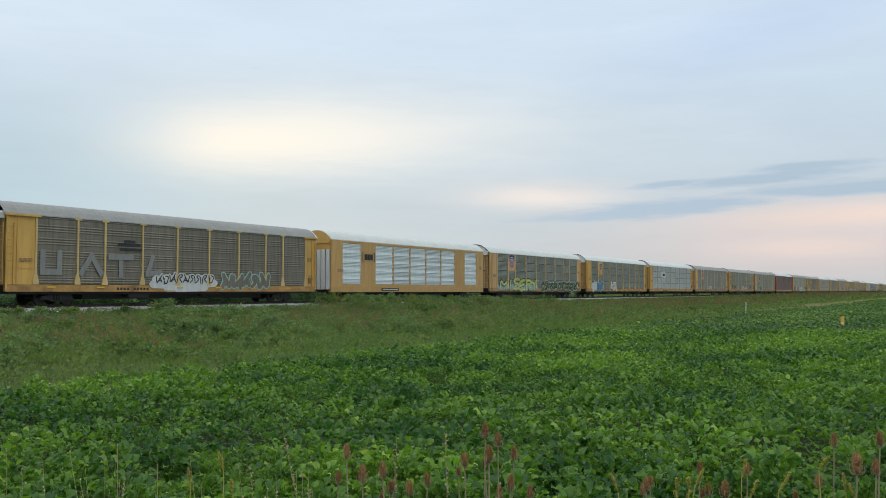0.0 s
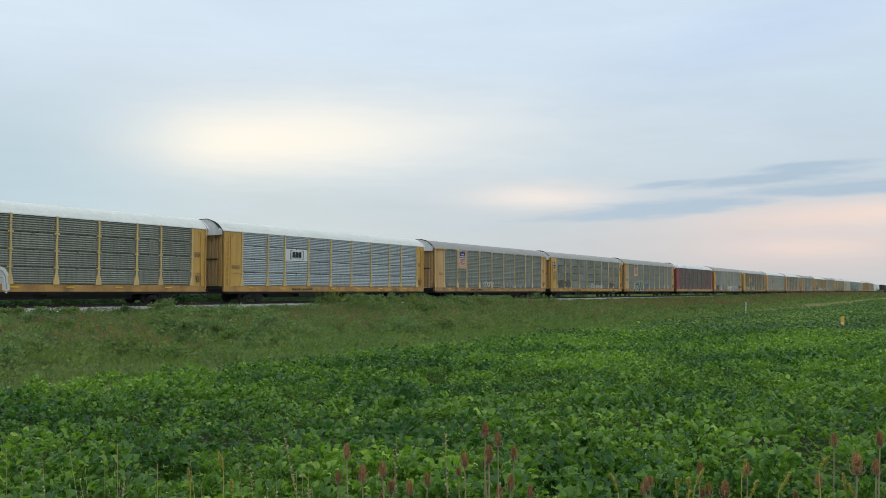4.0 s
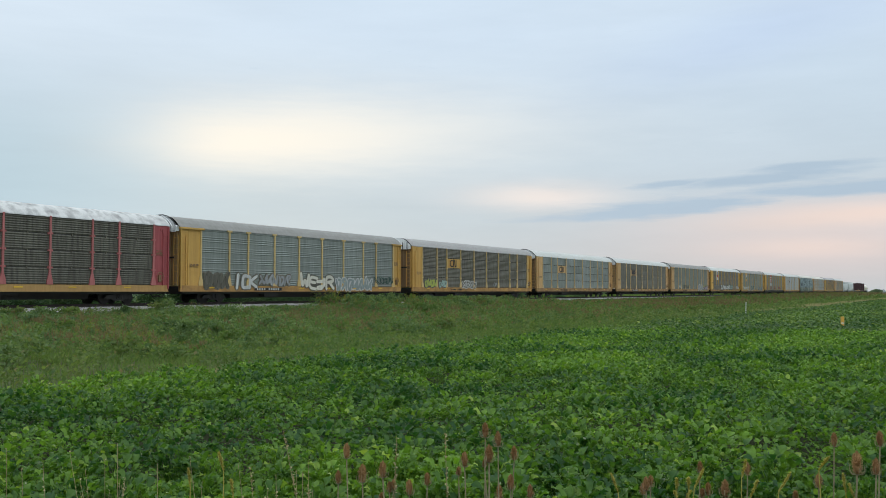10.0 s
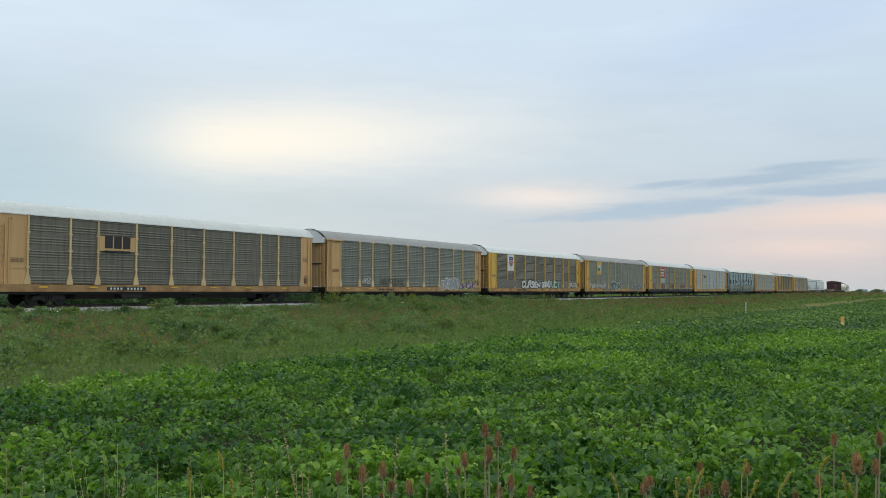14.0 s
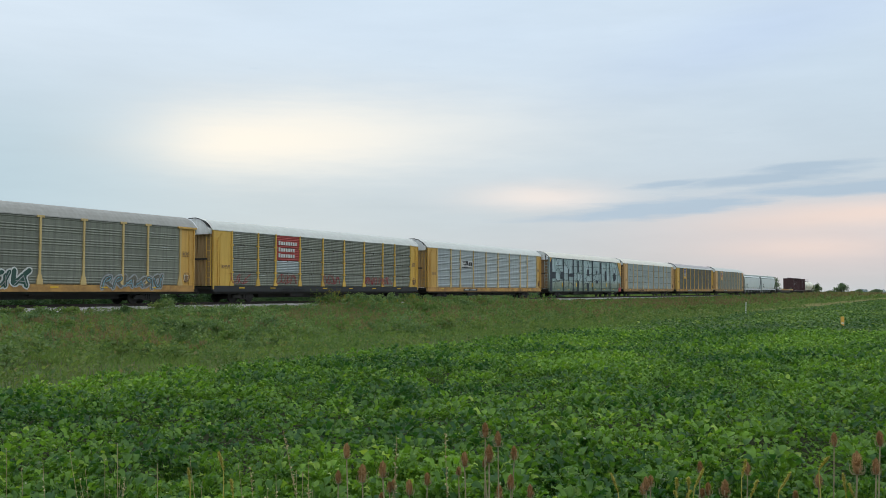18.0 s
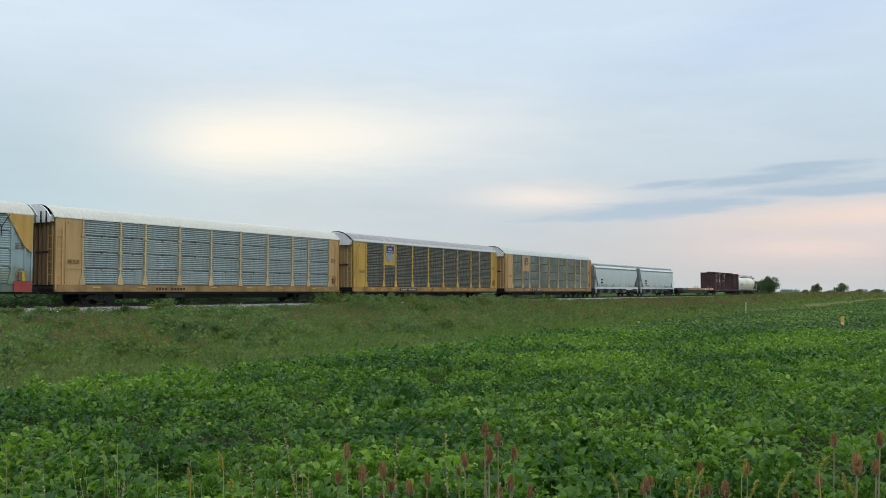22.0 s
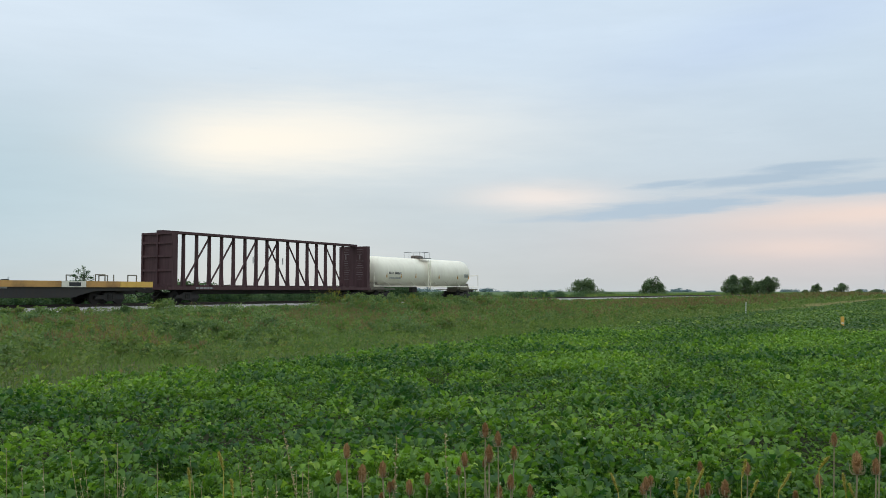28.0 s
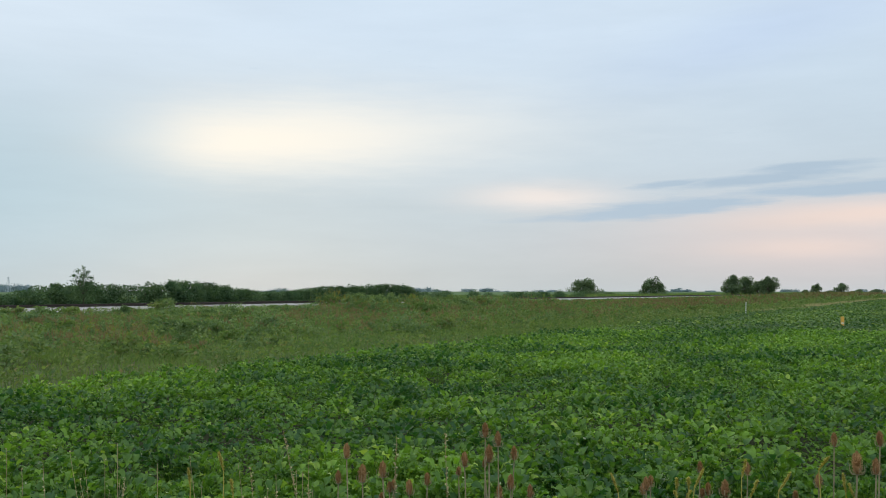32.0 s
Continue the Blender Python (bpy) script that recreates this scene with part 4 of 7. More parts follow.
def truck(parent, x, mid=1.5):
    """A two-axle truck: cast side frames, springs, bolster and four wheels."""
    def frame_mesh():
        bm = bm_new()
        for y in (-1.05, 1.05):
            prism(bm, [(-1.15, 0.34), (-0.98, 0.52), (-0.5, 0.58), (-0.35, 0.72), (0.35, 0.72), (0.5, 0.58), (0.98, 0.52), (1.15, 0.34), (0.98, 0.3), (0.55, 0.32), (0.3, 0.2), (-0.3, 0.2), (-0.55, 0.32), (-0.98, 0.3)], y - 0.08, y + 0.08)
            for dx in (-0.16, 0.0, 0.16):
                tube(bm, (dx, y * 1.1, 0.3), (dx, y * 1.1, 0.6), 0.07, 6)
        box(bm, -0.2, -1.0, 0.45, 0.2, 1.0, 0.72)
        for dx in (-0.89, 0.89):
            tube(bm, (dx, -1.1, 0.42), (dx, 1.1, 0.42), 0.075, 8)
        bmesh.ops.recalc_face_normals(bm, faces=bm.faces)
        return as_mesh("truck", bm, UNDER)

    def wheel_mesh():
        bm = bm_new()
        tube(bm, (0, -0.065, 0), (0, 0.065, 0), 0.42, 20)
        tube(bm, (0, 0.05, 0), (0, 0.08, 0), 0.445, 20)
        tube(bm, (0, -0.10, 0), (0, -0.05, 0), 0.13, 10)
        return as_mesh("wheel", bm, UNDER)
    t = part("truck", shared("truck", frame_mesh), None, parent, at=Matrix.Translation((x, mid, 0)))
    w = shared("wheel", wheel_mesh)
    for dx in (-0.89, 0.89):
        part("wheel", w, None, t, at=Matrix.Translation((dx, -0.755, 0.42)))
        part("wheel", w, None, t, at=Matrix.Translation((dx, 0.755, 0.42)) @ pose(0, 0, 0, 0, 0, 180))


def coupler(parent, x, way):
    def make():
        bm = bm_new()
        box(bm, 0, -0.12, 0.72, 0.75, 0.12, 0.98, 0.02)
        box(bm, 0.6, -0.22, 0.68, 0.98, 0.2, 1.02, 0.04)
        tube(bm, (0.1, 0.35, 0.75), (0.45, 0.35, 0.4), 0.035, 6)
        tube(bm, (0.45, 0.35, 0.4), (0.9, 0.3, 0.5), 0.035, 6)
        return as_mesh("coupler", bm, UNDER)
    part("coupler", shared("coupler", make), None, parent, at=pose(x, 1.5, 0, 0, 0, 0 if way > 0 else 180))


def ladder_mesh(h, w, material, rungs, name="ladder"):
    def make():
        bm = bm_new()
        for x in (0, w):
            box(bm, x - 0.03, -0.04, 0, x + 0.03, 0.0, h)
        for i in range(rungs):
            z = (i + 0.5) * h / rungs
            tube(bm, (0, -0.03, z), (w, -0.03, z), 0.016, 5)
        return as_mesh(name, bm, material)
    return shared(("ladder", h, w, material.name, rungs), make)


def arch(x0, x1, material, ribs, name="roof"):
    """The curved roof: an arched sheet with cross ribs, from eave to eave."""
    def make():
        bm = bm_new()
        prof = []
        for i in range(13):
            u = -1 + 2 * i / 12
            prof.append((1.5 + 1.54 * u, EAVE + (RIDGE - EAVE) * (1 - abs(u) ** 2.6)))
        prof = [(-0.06, EAVE - 0.06)] + prof + [(3.06, EAVE - 0.06)]
        rings = []
        n = ribs * 2 + 1
        for k in range(n):
            x = x0 + (x1 - x0) * k / (n - 1)
            lift = 0.008 if k % 2 else 0.0
            rings.append([bm.verts.new((x, y, z + lift)) for y, z in prof])
        for a, b in zip(rings, rings[1:]):
            for i in range(len(prof) - 1):
                bm.faces.new((a[i], b[i], b[i + 1], a[i + 1]))
        base = [bm.verts.new((x, y, EAVE - 0.1)) for x in (x0, x1) for y in (0.1, 2.9)]
        bm.faces.new((base[0], base[1], base[3], base[2]))
        bmesh.ops.recalc_face_normals(bm, faces=bm.faces)
        return as_mesh("roof", bm, material)
    return shared(("arch", round(x0, 2), round(x1, 2), material.name, ribs), make)


def gable_mesh(material):
    """The end of the roof: a curved plate over the end doors with a dark grab rail."""
    def make():
        bm = bm_new()
        pts = [(0.1, EAVE - 0.35)]
        for i in range(13):
            u = -1 + 2 * i / 12
            pts.append((1.5 + 1.5 * u, EAVE - 0.02 + (RIDGE - EAVE) * (1 - abs(u) ** 2.6)))
        pts.append((2.9, EAVE - 0.35))
        prism(bm, pts, 0.0, 0.08, axis="x")
        bmesh.ops.recalc_face_normals(bm, faces=bm.faces)
        return as_mesh("gable", bm, material)
    return shared(("gable", material.name), make)


def gable_rail():
    def make():
        bm = bm_new()
        pts = [(-0.02, EAVE + 0.12)] + [(1.5 + 1.52 * u, EAVE + 0.06 + (RIDGE - EAVE) * (1 - abs(u) ** 2.6)) for u in (-0.92, -0.75, -0.5, -0.2, 0.2, 0.5, 0.75, 0.92)] + [(3.02, EAVE + 0.12)]
        for a, b in zip(pts, pts[1:]):
            tube(bm, (0, *a), (0, *b), 0.04, 5)
        return as_mesh("rail", bm, BLACK)
    return shared("gable_rail", make)


def end_door_mesh(material):
    """One leaf of the radial end doors, folded into upright ribs."""
    def make():
        bm = bm_new()
        line = [(0.06, 0.0), (0.0, 0.0)]
        for k in range(4):
            y = k * 0.33
            line += [(0.0, y + 0.08), (-0.06, y + 0.12), (-0.06, y + 0.25), (0.0, y + 0.29)]
        line += [(0.0, 1.35), (0.06, 1.35)]
        lo = [bm.verts.new((x, y, SILL1)) for x, y in line]
        hi = [bm.verts.new((x, y, EAVE - 0.3)) for x, y in line]
        bm.faces.new(lo)
        bm.faces.new(hi[::-1])
        for i in range(len(line)):
            j = (i + 1) % len(line)
            bm.faces.new((lo[i], lo[j], hi[j], hi[i]))
        bmesh.ops.recalc_face_normals(bm, faces=bm.faces)
        return as_mesh("end_door", bm, material)
    return shared(("end_door", material.name), make)


def end_plate_mesh(w, material, kind):
    """The solid side plate at the end of a rack, with ribs and a door-height frame."""
    def make():
        bm = bm_new()
        box(bm, 0, -0.02, SILL1, w, 0.03, EAVE)
        box(bm, 0.0, -0.10, SILL1 - 0.25, 0.09, 0.05, EAVE - 0.1)
        box(bm, w * 0.36, -0.06, SILL1 + 0.05, w * 0.36 + 0.07, -0.02, EAVE - 0.25)
        box(bm, w * 0.36 + 0.07, -0.045, SILL1 + 0.9, w - 0.2, -0.02, SILL1 + 0.96)
        if kind == "A":
            box(bm, -0.1, -0.16, EAVE - 0.14, w + 0.25, 0.0, EAVE - 0.02)
        else:
            box(bm, w * 0.45, -0.07, EAVE - 0.38, w * 0.45 + 0.12, -0.02, EAVE - 0.22)
        bmesh.ops.recalc_face_normals(bm, faces=bm.faces)
        return as_mesh("end_plate", bm, material)
    return shared(("end_plate", round(w, 2), material.name, kind), make)


def brake_mesh():
    def make():
        bm = bm_new()
        rings = []
        for k in range(14):
            a = 6.283185 * k / 14
            rings.append([bm.verts.new(((0.28 + 0.02 * math.cos(q)) * math.cos(a), 0.02 * math.sin(q), (0.28 + 0.02 * math.cos(q)) * math.sin(a))) for q in (0.0, 1.571, 3.142, 4.712)])
        for k in range(14):
            p, q = rings[k], rings[(k + 1) % 14]
            for e in range(4):
                bm.faces.new((p[e], p[(e + 1) % 4], q[(e + 1) % 4], q[e]))
        for a in (0.3, 1.87, 3.44, 5.0):
            tube(bm, (0, 0, 0), (0.28 * math.cos(a), 0, 0.28 * math.sin(a)), 0.015, 4)
        box(bm, -0.1, 0.0, -0.35, 0.1, 0.1, 0.1)
        return as_mesh("brake_wheel", bm, BROWN_END)
    return shared("brake_wheel", make)


def flat_plate(name, parent, x0, z0, x1, z1, material, y=-0.06, thick=0.03, label=""):
    bm = bm_new()
    box(bm, x0, y, z0, x1, y + thick, z1)
    return part(name, bm, material, parent, label)


def autorack(start, kind, frame_mat, sheet, roof_mat, label, door=BROWN_END, gable=WHITE, rows=4, sill=None, rail_end=True, roof_ribs=80, fills=None, board=False, seam=None):
    """A covered car carrier. fills: sheets that replace those of a bay, {bay: {row: material}}."""
    sill = sill or (YELLOW_SILL if frame_mat in (YELLOW, BRIGHT_YELLOW) else TAN_SILL)
    car = thing("autorack_car", Matrix.Translation((start, SIDE, RAIL)), label, "railway car", "cars of the freight train")
    bm = bm_new()
    for y0, y1 in ((-0.05, 0.09), (2.91, 3.05)):
        box(bm, 0.0, y0, SILL0 + 0.05, BODY, y1, SILL1)
        box(bm, 0.0, y0 - 0.03 if y0 < 1 else y0, SILL0 + 0.05, BODY, y1 if y0 < 1 else y1 + 0.03, SILL0 + 0.12)
    part("side_sill", bm, sill, car)
    bm = bm_new()
    box(bm, 0.05, 0.1, 0.95, BODY - 0.05, 2.9, 1.12)
    box(bm, 0.4, 0.12, 0.62, BODY - 0.4, 2.88, 0.95)
    box(bm, 5.6, 0.75, 0.32, BODY - 5.6, 2.25, 0.7)
    box(bm, 8.6, 0.15, 0.4, 10.2, 0.7, 0.92)
    tube(bm, (15.0, 0.5, 0.68), (16.6, 0.5, 0.68), 0.2, 10)
    part("underframe", bm, UNDER, car)
    part("roof", arch(-0.1, BODY + 0.1, roof_mat, roof_ribs), None, car)
    # posts and sheets
    pm = post_mesh(POST_PAINT.get(frame_mat, frame_mat), kind)
    latch = shared("latch", lambda: as_mesh("latch", box(bm_new(), -0.025, -0.065, -0.05, 0.025, 0.0, 0.05), BROWN_SHEET))
    lug = shared(("lug", frame_mat.name), lambda: as_mesh("lug", box(bm_new(), -0.17, -0.07, -0.05, 0.17, -0.01, 0.05), POST_PAINT.get(frame_mat, frame_mat)))
    row_h = (EAVE - SILL1 - 0.04) / rows
    for i, x in enumerate(POSTS):
        part("post", pm, None, car, at=Matrix.Translation((x, 0, SILL1)))
        part("post", pm, None, car, at=pose(x, 3.0, SILL1, 0, 0, 180))
        for k in range(1, rows):
            part("lug", lug, None, car, at=Matrix.Translation((x, 0, SILL1 + k * row_h)))
    for i, (a, b) in enumerate(zip(POSTS, POSTS[1:])):
        for k in range(rows):
            use = (fills or {}).get(i, {}).get(k, sheet)
            plain = use is not sheet and use is not SILVER_SHEET and use not in (SIGN_RED,)
            ribs = 1 if plain else (26 if rows == 1 else 7)
            me = corrugated(b - a - 0.1, row_h - (0.032 if rows > 1 else 0.02), use, ribs, 0.012 if plain else ((0.05 if use is SILVER_SHEET else 0.030) if rows == 1 else (0.055 if use is SILVER_SHEET else 0.034)))
            part("panel", me, None, car, at=Matrix.Translation((a + 0.05, 0.0, SILL1 + 0.02 + k * row_h)))
        if rows > 1:
            strip = shared(("seam", i, (seam or sheet).name), lambda: as_mesh("seam", box(bm_new(), a + 0.06, -0.004, -0.014, b - 0.06, 0.02, 0.022), seam or UNDER))
            for k in range(1, rows):
                part("seam", strip, None, car, at=Matrix.Translation((0, 0, SILL1 + k * row_h)))
                part("latch", latch, None, car, at=Matrix.Translation(((a + b) / 2, 0, SILL1 + k * row_h - 0.01)))
        part("panel", corrugated(b - a - 0.1, EAVE - SILL1 - 0.04, sheet, 20, 0.045), None, car, at=pose(b - 0.05, 3.0, SILL1 + 0.02, 0, 0, 180))
    # ends
    w0, w1 = POSTS[0], BODY - POSTS[-1]
    part("end_plate", end_plate_mesh(w0, frame_mat, kind), None, car)
    part("end_plate", end_plate_mesh(w1, frame_mat, kind), None, car, at=Matrix.Translation((BODY, 0, 0)) @ Matrix.Diagonal((-1, 1, 1, 1)))
    part("end_plate", end_plate_mesh(w1, frame_mat, kind), None, car, at=pose(BODY, 3.0, 0, 0, 0, 180))
    part("end_plate", end_plate_mesh(w0, frame_mat, kind), None, car, at=Matrix.Translation((0, 3, 0)) @ Matrix.Diagonal((1, -1, 1, 1)))
    dm = end_door_mesh(door)
    for y in (0.12, 1.53):
        part("end_door", dm, None, car, at=Matrix.Translation((0.02, y, 0)))
        part("end_door", dm, None, car, at=pose(BODY - 0.02, 3.0 - y, 0, 0, 0, 180))
    bm = bm_new()
    box(bm, -0.09, 0.5, 3.0, -0.04, 1.6, 3.12)
    part("door_bar", bm, UNDER, car)
    gm = gable_mesh(gable)
    part("gable", gm, None, car, "white curved roof end", at=Matrix.Translation((-0.35, 0, 0)))
    part("gable", gm, None, car, at=pose(BODY + 0.35, 3.0, 0, 0, 0, 180))
    for y0, y1 in ((0.1, 0.16), (2.84, 2.9)):
        bm = bm_new()
        box(bm, -0.3, y0, EAVE - 0.3, 0.0, y1, EAVE + 0.1)
        part("gable_bracket", bm, gable, car)
    if not rail_end:
        for k in range(6):
            part("gable_slat", shared("slat", lambda: as_mesh("gable_slat", box(bm_new(), -0.06, -0.025, EAVE - 0.35, 0.0, 0.025, EAVE + 0.3), UNDER)), None, car, at=Matrix.Translation((-0.35, 0.3 + k * 0.48, 0)))
    lm = ladder_mesh(3.4, 0.42, frame_mat, 9)
    part("ladder", lm, None, car, at=pose(0.05, -0.06, SILL1))
    part("ladder", lm, None, car, at=pose(BODY - 0.47, -0.06, SILL1))
    part("ladder", lm, None, car, at=pose(-0.02, 0.55, SILL1, 0, 0, -90))
    if rail_end:
        part("grab_rail", gable_rail(), None, car, "bent black grab rail", at=Matrix.Translation((-0.42, 0, 0)))
    part("brake_wheel", brake_mesh(), None, car, at=Matrix.Translation((BODY - 0.75, -0.12, 1.75)))
    truck(car, 3.6)
    truck(car, BODY - 3.6)
    coupler(car, 0.0, -1)
    coupler(car, BODY, 1)
    # lettering on the sill: plain bars
    if board:
        part("number_board", box(bm_new(), 7.3, -0.09, 0.84, 10.3, -0.055, 1.06), BLACK, car)
    bm = bm_new()
    for k in range(10):
        if k != 4:
            box(bm, 7.5 + k * 0.26, -0.10, 0.88, 7.64 + k * 0.26, -0.085, 1.02)
    part("lettering", bm, SPRAY_WHITE if board else BLACK, car)["kind"] = "stuff"
    for x in (2.6, 6.0, 12.4, 16.0, 19.5, 23.5):
        part("reflector", shared("reflector", lambda: as_mesh("reflector", box(bm_new(), 0, -0.10, 1.0, 0.55, -0.082, 1.07), STRIPE_YELLOW)), None, car, at=Matrix.Translation((x, 0, 0)))
    return car


def shield(car, x, z, s, low=SHIELD_RED, slim=0.88):
    """A railway shield: navy head with pale bars for its words, striped below."""
    def body():
        return [(-0.5, 1.0), (-0.42, 1.08), (-0.2, 1.04), (0, 1.12), (0.2, 1.04), (0.42, 1.08), (0.5, 1.0), (0.46, 0.72), (0.5, 0.5), (0.42, 0.16), (0, 0.0), (-0.42, 0.16), (-0.5, 0.5), (-0.46, 0.72)]
    bm = prism(bm_new(), [(x + a * s * slim, z + u * s) for a, u in body()], -0.075, -0.06)
    bmesh.ops.recalc_face_normals(bm, faces=bm.faces)
    ob = part("shield_emblem", bm, SPRAY_WHITE, car, "navy, white and red striped shield")
    bm = prism(bm_new(), [(x + a * s * slim, z + u * s) for a, u in [(-0.47, 1.0), (-0.4, 1.05), (-0.2, 1.01), (0, 1.09), (0.2, 1.01), (0.4, 1.05), (0.47, 1.0), (0.44, 0.72), (0.46, 0.58), (-0.46, 0.58), (-0.44, 0.72)]], -0.09, -0.07)
    bmesh.ops.recalc_face_normals(bm, faces=bm.faces)
    part("shield_head", bm, NAVY, ob)
    bm = bm_new()
    for k in range(7):
        a = x + (-0.40 + k * 0.125) * s * slim
        dip = 0.06 + 0.10 * (abs(k - 3) / 3) ** 1.5
        box(bm, a, -0.088, z + dip * s, a + 0.06 * s * slim, -0.07, z + 0.56 * s)
    if low is not None:
        part("shield_stripes", bm, low, ob)
    bm = bm_new()
    for row, n in ((0.84, 5), (0.68, 7)):
        for k in range(n):
            a = x + (k - n / 2) * 0.105 * s * slim
            box(bm, a, -0.098, z + row * s - 0.04 * s, a + 0.075 * s * slim, -0.088, z + row * s + 0.05 * s)
    part("shield_lettering", bm, SPRAY_WHITE, ob)


def strokes(name, car, runs, width, material, y=-0.075, label="", soft=0):
    """Flat painted strokes along runs of (x, z) points; soft: how often their corners are rounded off."""
    bm = bm_new()
    y0 = y
    count = 0
    for run in runs:
        for _ in range(soft):
            cut = [run[0]]
            for (a, b), (c, d) in zip(run, run[1:]):
                cut += [(a * 0.75 + c * 0.25, b * 0.75 + d * 0.25), (a * 0.25 + c * 0.75, b * 0.25 + d * 0.75)]
            run = cut + [run[-1]]
        for (a, b), (c, d) in zip(run, run[1:]):
            dx, dz = c - a, d - b
            n = math.hypot(dx, dz) or 1
            ex, ez = dx / n * width / 2, dz / n * width / 2
            px, pz = -ez, ex
            count += 1
            y = y0 - 0.0011 * (count % 7)
            if soft:
                q = 0.62
                rim = [(a - ex * q + px * q, b - ez * q + pz * q), (a - ex, b - ez), (a - ex * q - px * q, b - ez * q - pz * q), (a - px, b - pz), (c - px, d - pz),
                       (c + ex * q - px * q, d + ez * q - pz * q), (c + ex, d + ez), (c + ex * q + px * q, d + ez * q + pz * q), (c + px, d + pz), (a + px, b + pz)]
            else:
                rim = [(a - ex + px, b - ez + pz), (a - ex - px, b - ez - pz), (c + ex - px, d + ez - pz), (c + ex + px, d + ez + pz)]
            prism(bm, rim, y, y + 0.012)
    bmesh.ops.recalc_face_normals(bm, faces=bm.faces)
    return part(name, bm, material, car, label)


# Letter shapes as strokes on a unit square; the last three are no letters at all.
GLYPHS = {
    "A": "00-51-90 23-73", "B": "00-01-71-94-75-05 75-97-70-00", "C": "91-20-02-08-29-98", "D": "00-09-69-95-60-00", "E": "90-00-09-99 05-75", "F": "00-09-99 05-75",
    "H": "00-09 90-99 05-95", "I": "50-59", "J": "02-30-60-83-89", "K": "00-09 99-05-90", "L": "09-00-90", "M": "00-09-54-99-90", "N": "00-09-90-99", "O": "30-03-06-39-69-96-93-60-30",
    "R": "00-09-79-96-75-05 45-90", "S": "01-30-70-92-65-35-07-29-69-98", "U": "09-03-30-60-93-99", "W": "09-20-56-80-99", "Y": "09-55-99 55-50",
    "1": "01-36-09 36-80-98 13-73", "2": "00-28-89-76-35-81", "3": "08-31-60-97-48 20-26"}


def glyph(ch):
    return [[(int(q[0]) / 9, int(q[1]) / 9) for q in run.split("-")] for run in GLYPHS[ch].split()]


def tagging(car, x0, x1, z0, z1, letters, fill, outline, seed, slant=0.12, inner=None, bold=0.34):
    """Spray-painted lettering, a fat body on a wider outline. letters: a readable word, or how many unreadable shapes."""
    r = random.Random(seed)
    word = letters if isinstance(letters, str) else "".join(r.choice("123") for _ in range(letters))
    w = (x1 - x0) / len(word)
    for i, ch in enumerate(word):
        cx = x0 + i * w + r.uniform(-0.04, 0.04) * w
        hh = (z1 - z0) * r.uniform(0.68, 0.88)
        cz = z0 + r.uniform(0.0, 0.12) * (z1 - z0)
        turn = r.uniform(-0.15, 0.15)
        flip = ch in "123" and r.random() < 0.5

        def at(u, v):
            u = 1 - u if flip else u
            a, b = u * w * 0.86 + r.uniform(-0.02, 0.02), v * hh
            return cx + a + b * slant - b * turn, cz + b + (a - w / 2) * turn
        runs = [[at(u, v) for u, v in run] for run in glyph(ch)]
        thick = bold * min(w, hh * 0.8)
        back = strokes("graffiti_letter", car, runs, thick + 0.19, outline, y=-0.074 - 0.004 * (i % 2), label="spray-painted graffiti letter", soft=1)
        strokes("letter_fill", back, runs, thick, fill, y=-0.094 - 0.004 * (i % 2), soft=1)
        if inner is not None:
            strokes("letter_line", back, [run[: max(2, len(run) - 1)] for run in runs], 0.045, inner, y=-0.115, soft=1)


def scrawl(car, x0, x1, z0, z1, material, seed, width=0.045, n=None):
    """A thin unreadable spray-can scrawl."""
    r = random.Random(seed)
    runs = []
    n = max(2, int((x1 - x0) / (z1 - z0) * 1.6))
    for i in range(n):
        cx = x0 + (x1 - x0) * (i + 0.5) / n
        h, ww = (z1 - z0) / 2, (x1 - x0) / n * 0.75
        p1, p2, f1, f2 = r.uniform(0, 6.28), r.uniform(0, 6.28), r.choice((1, 1, 2)), r.choice((1, 2, 3))
        k = r.randrange(7, 12)
        runs.append([(cx + ww * math.sin(f1 * u * 0.62 + p1), (z0 + z1) / 2 + h * r.uniform(0.8, 1.1) * math.sin(f2 * u * 0.62 + p2)) for u in range(k)])
    strokes("graffiti_scrawl", car, [q for q in runs if len(q) > 1], width, material, y=-0.10, label="thin spray-painted scrawl", soft=1)["kind"] = "stuff"


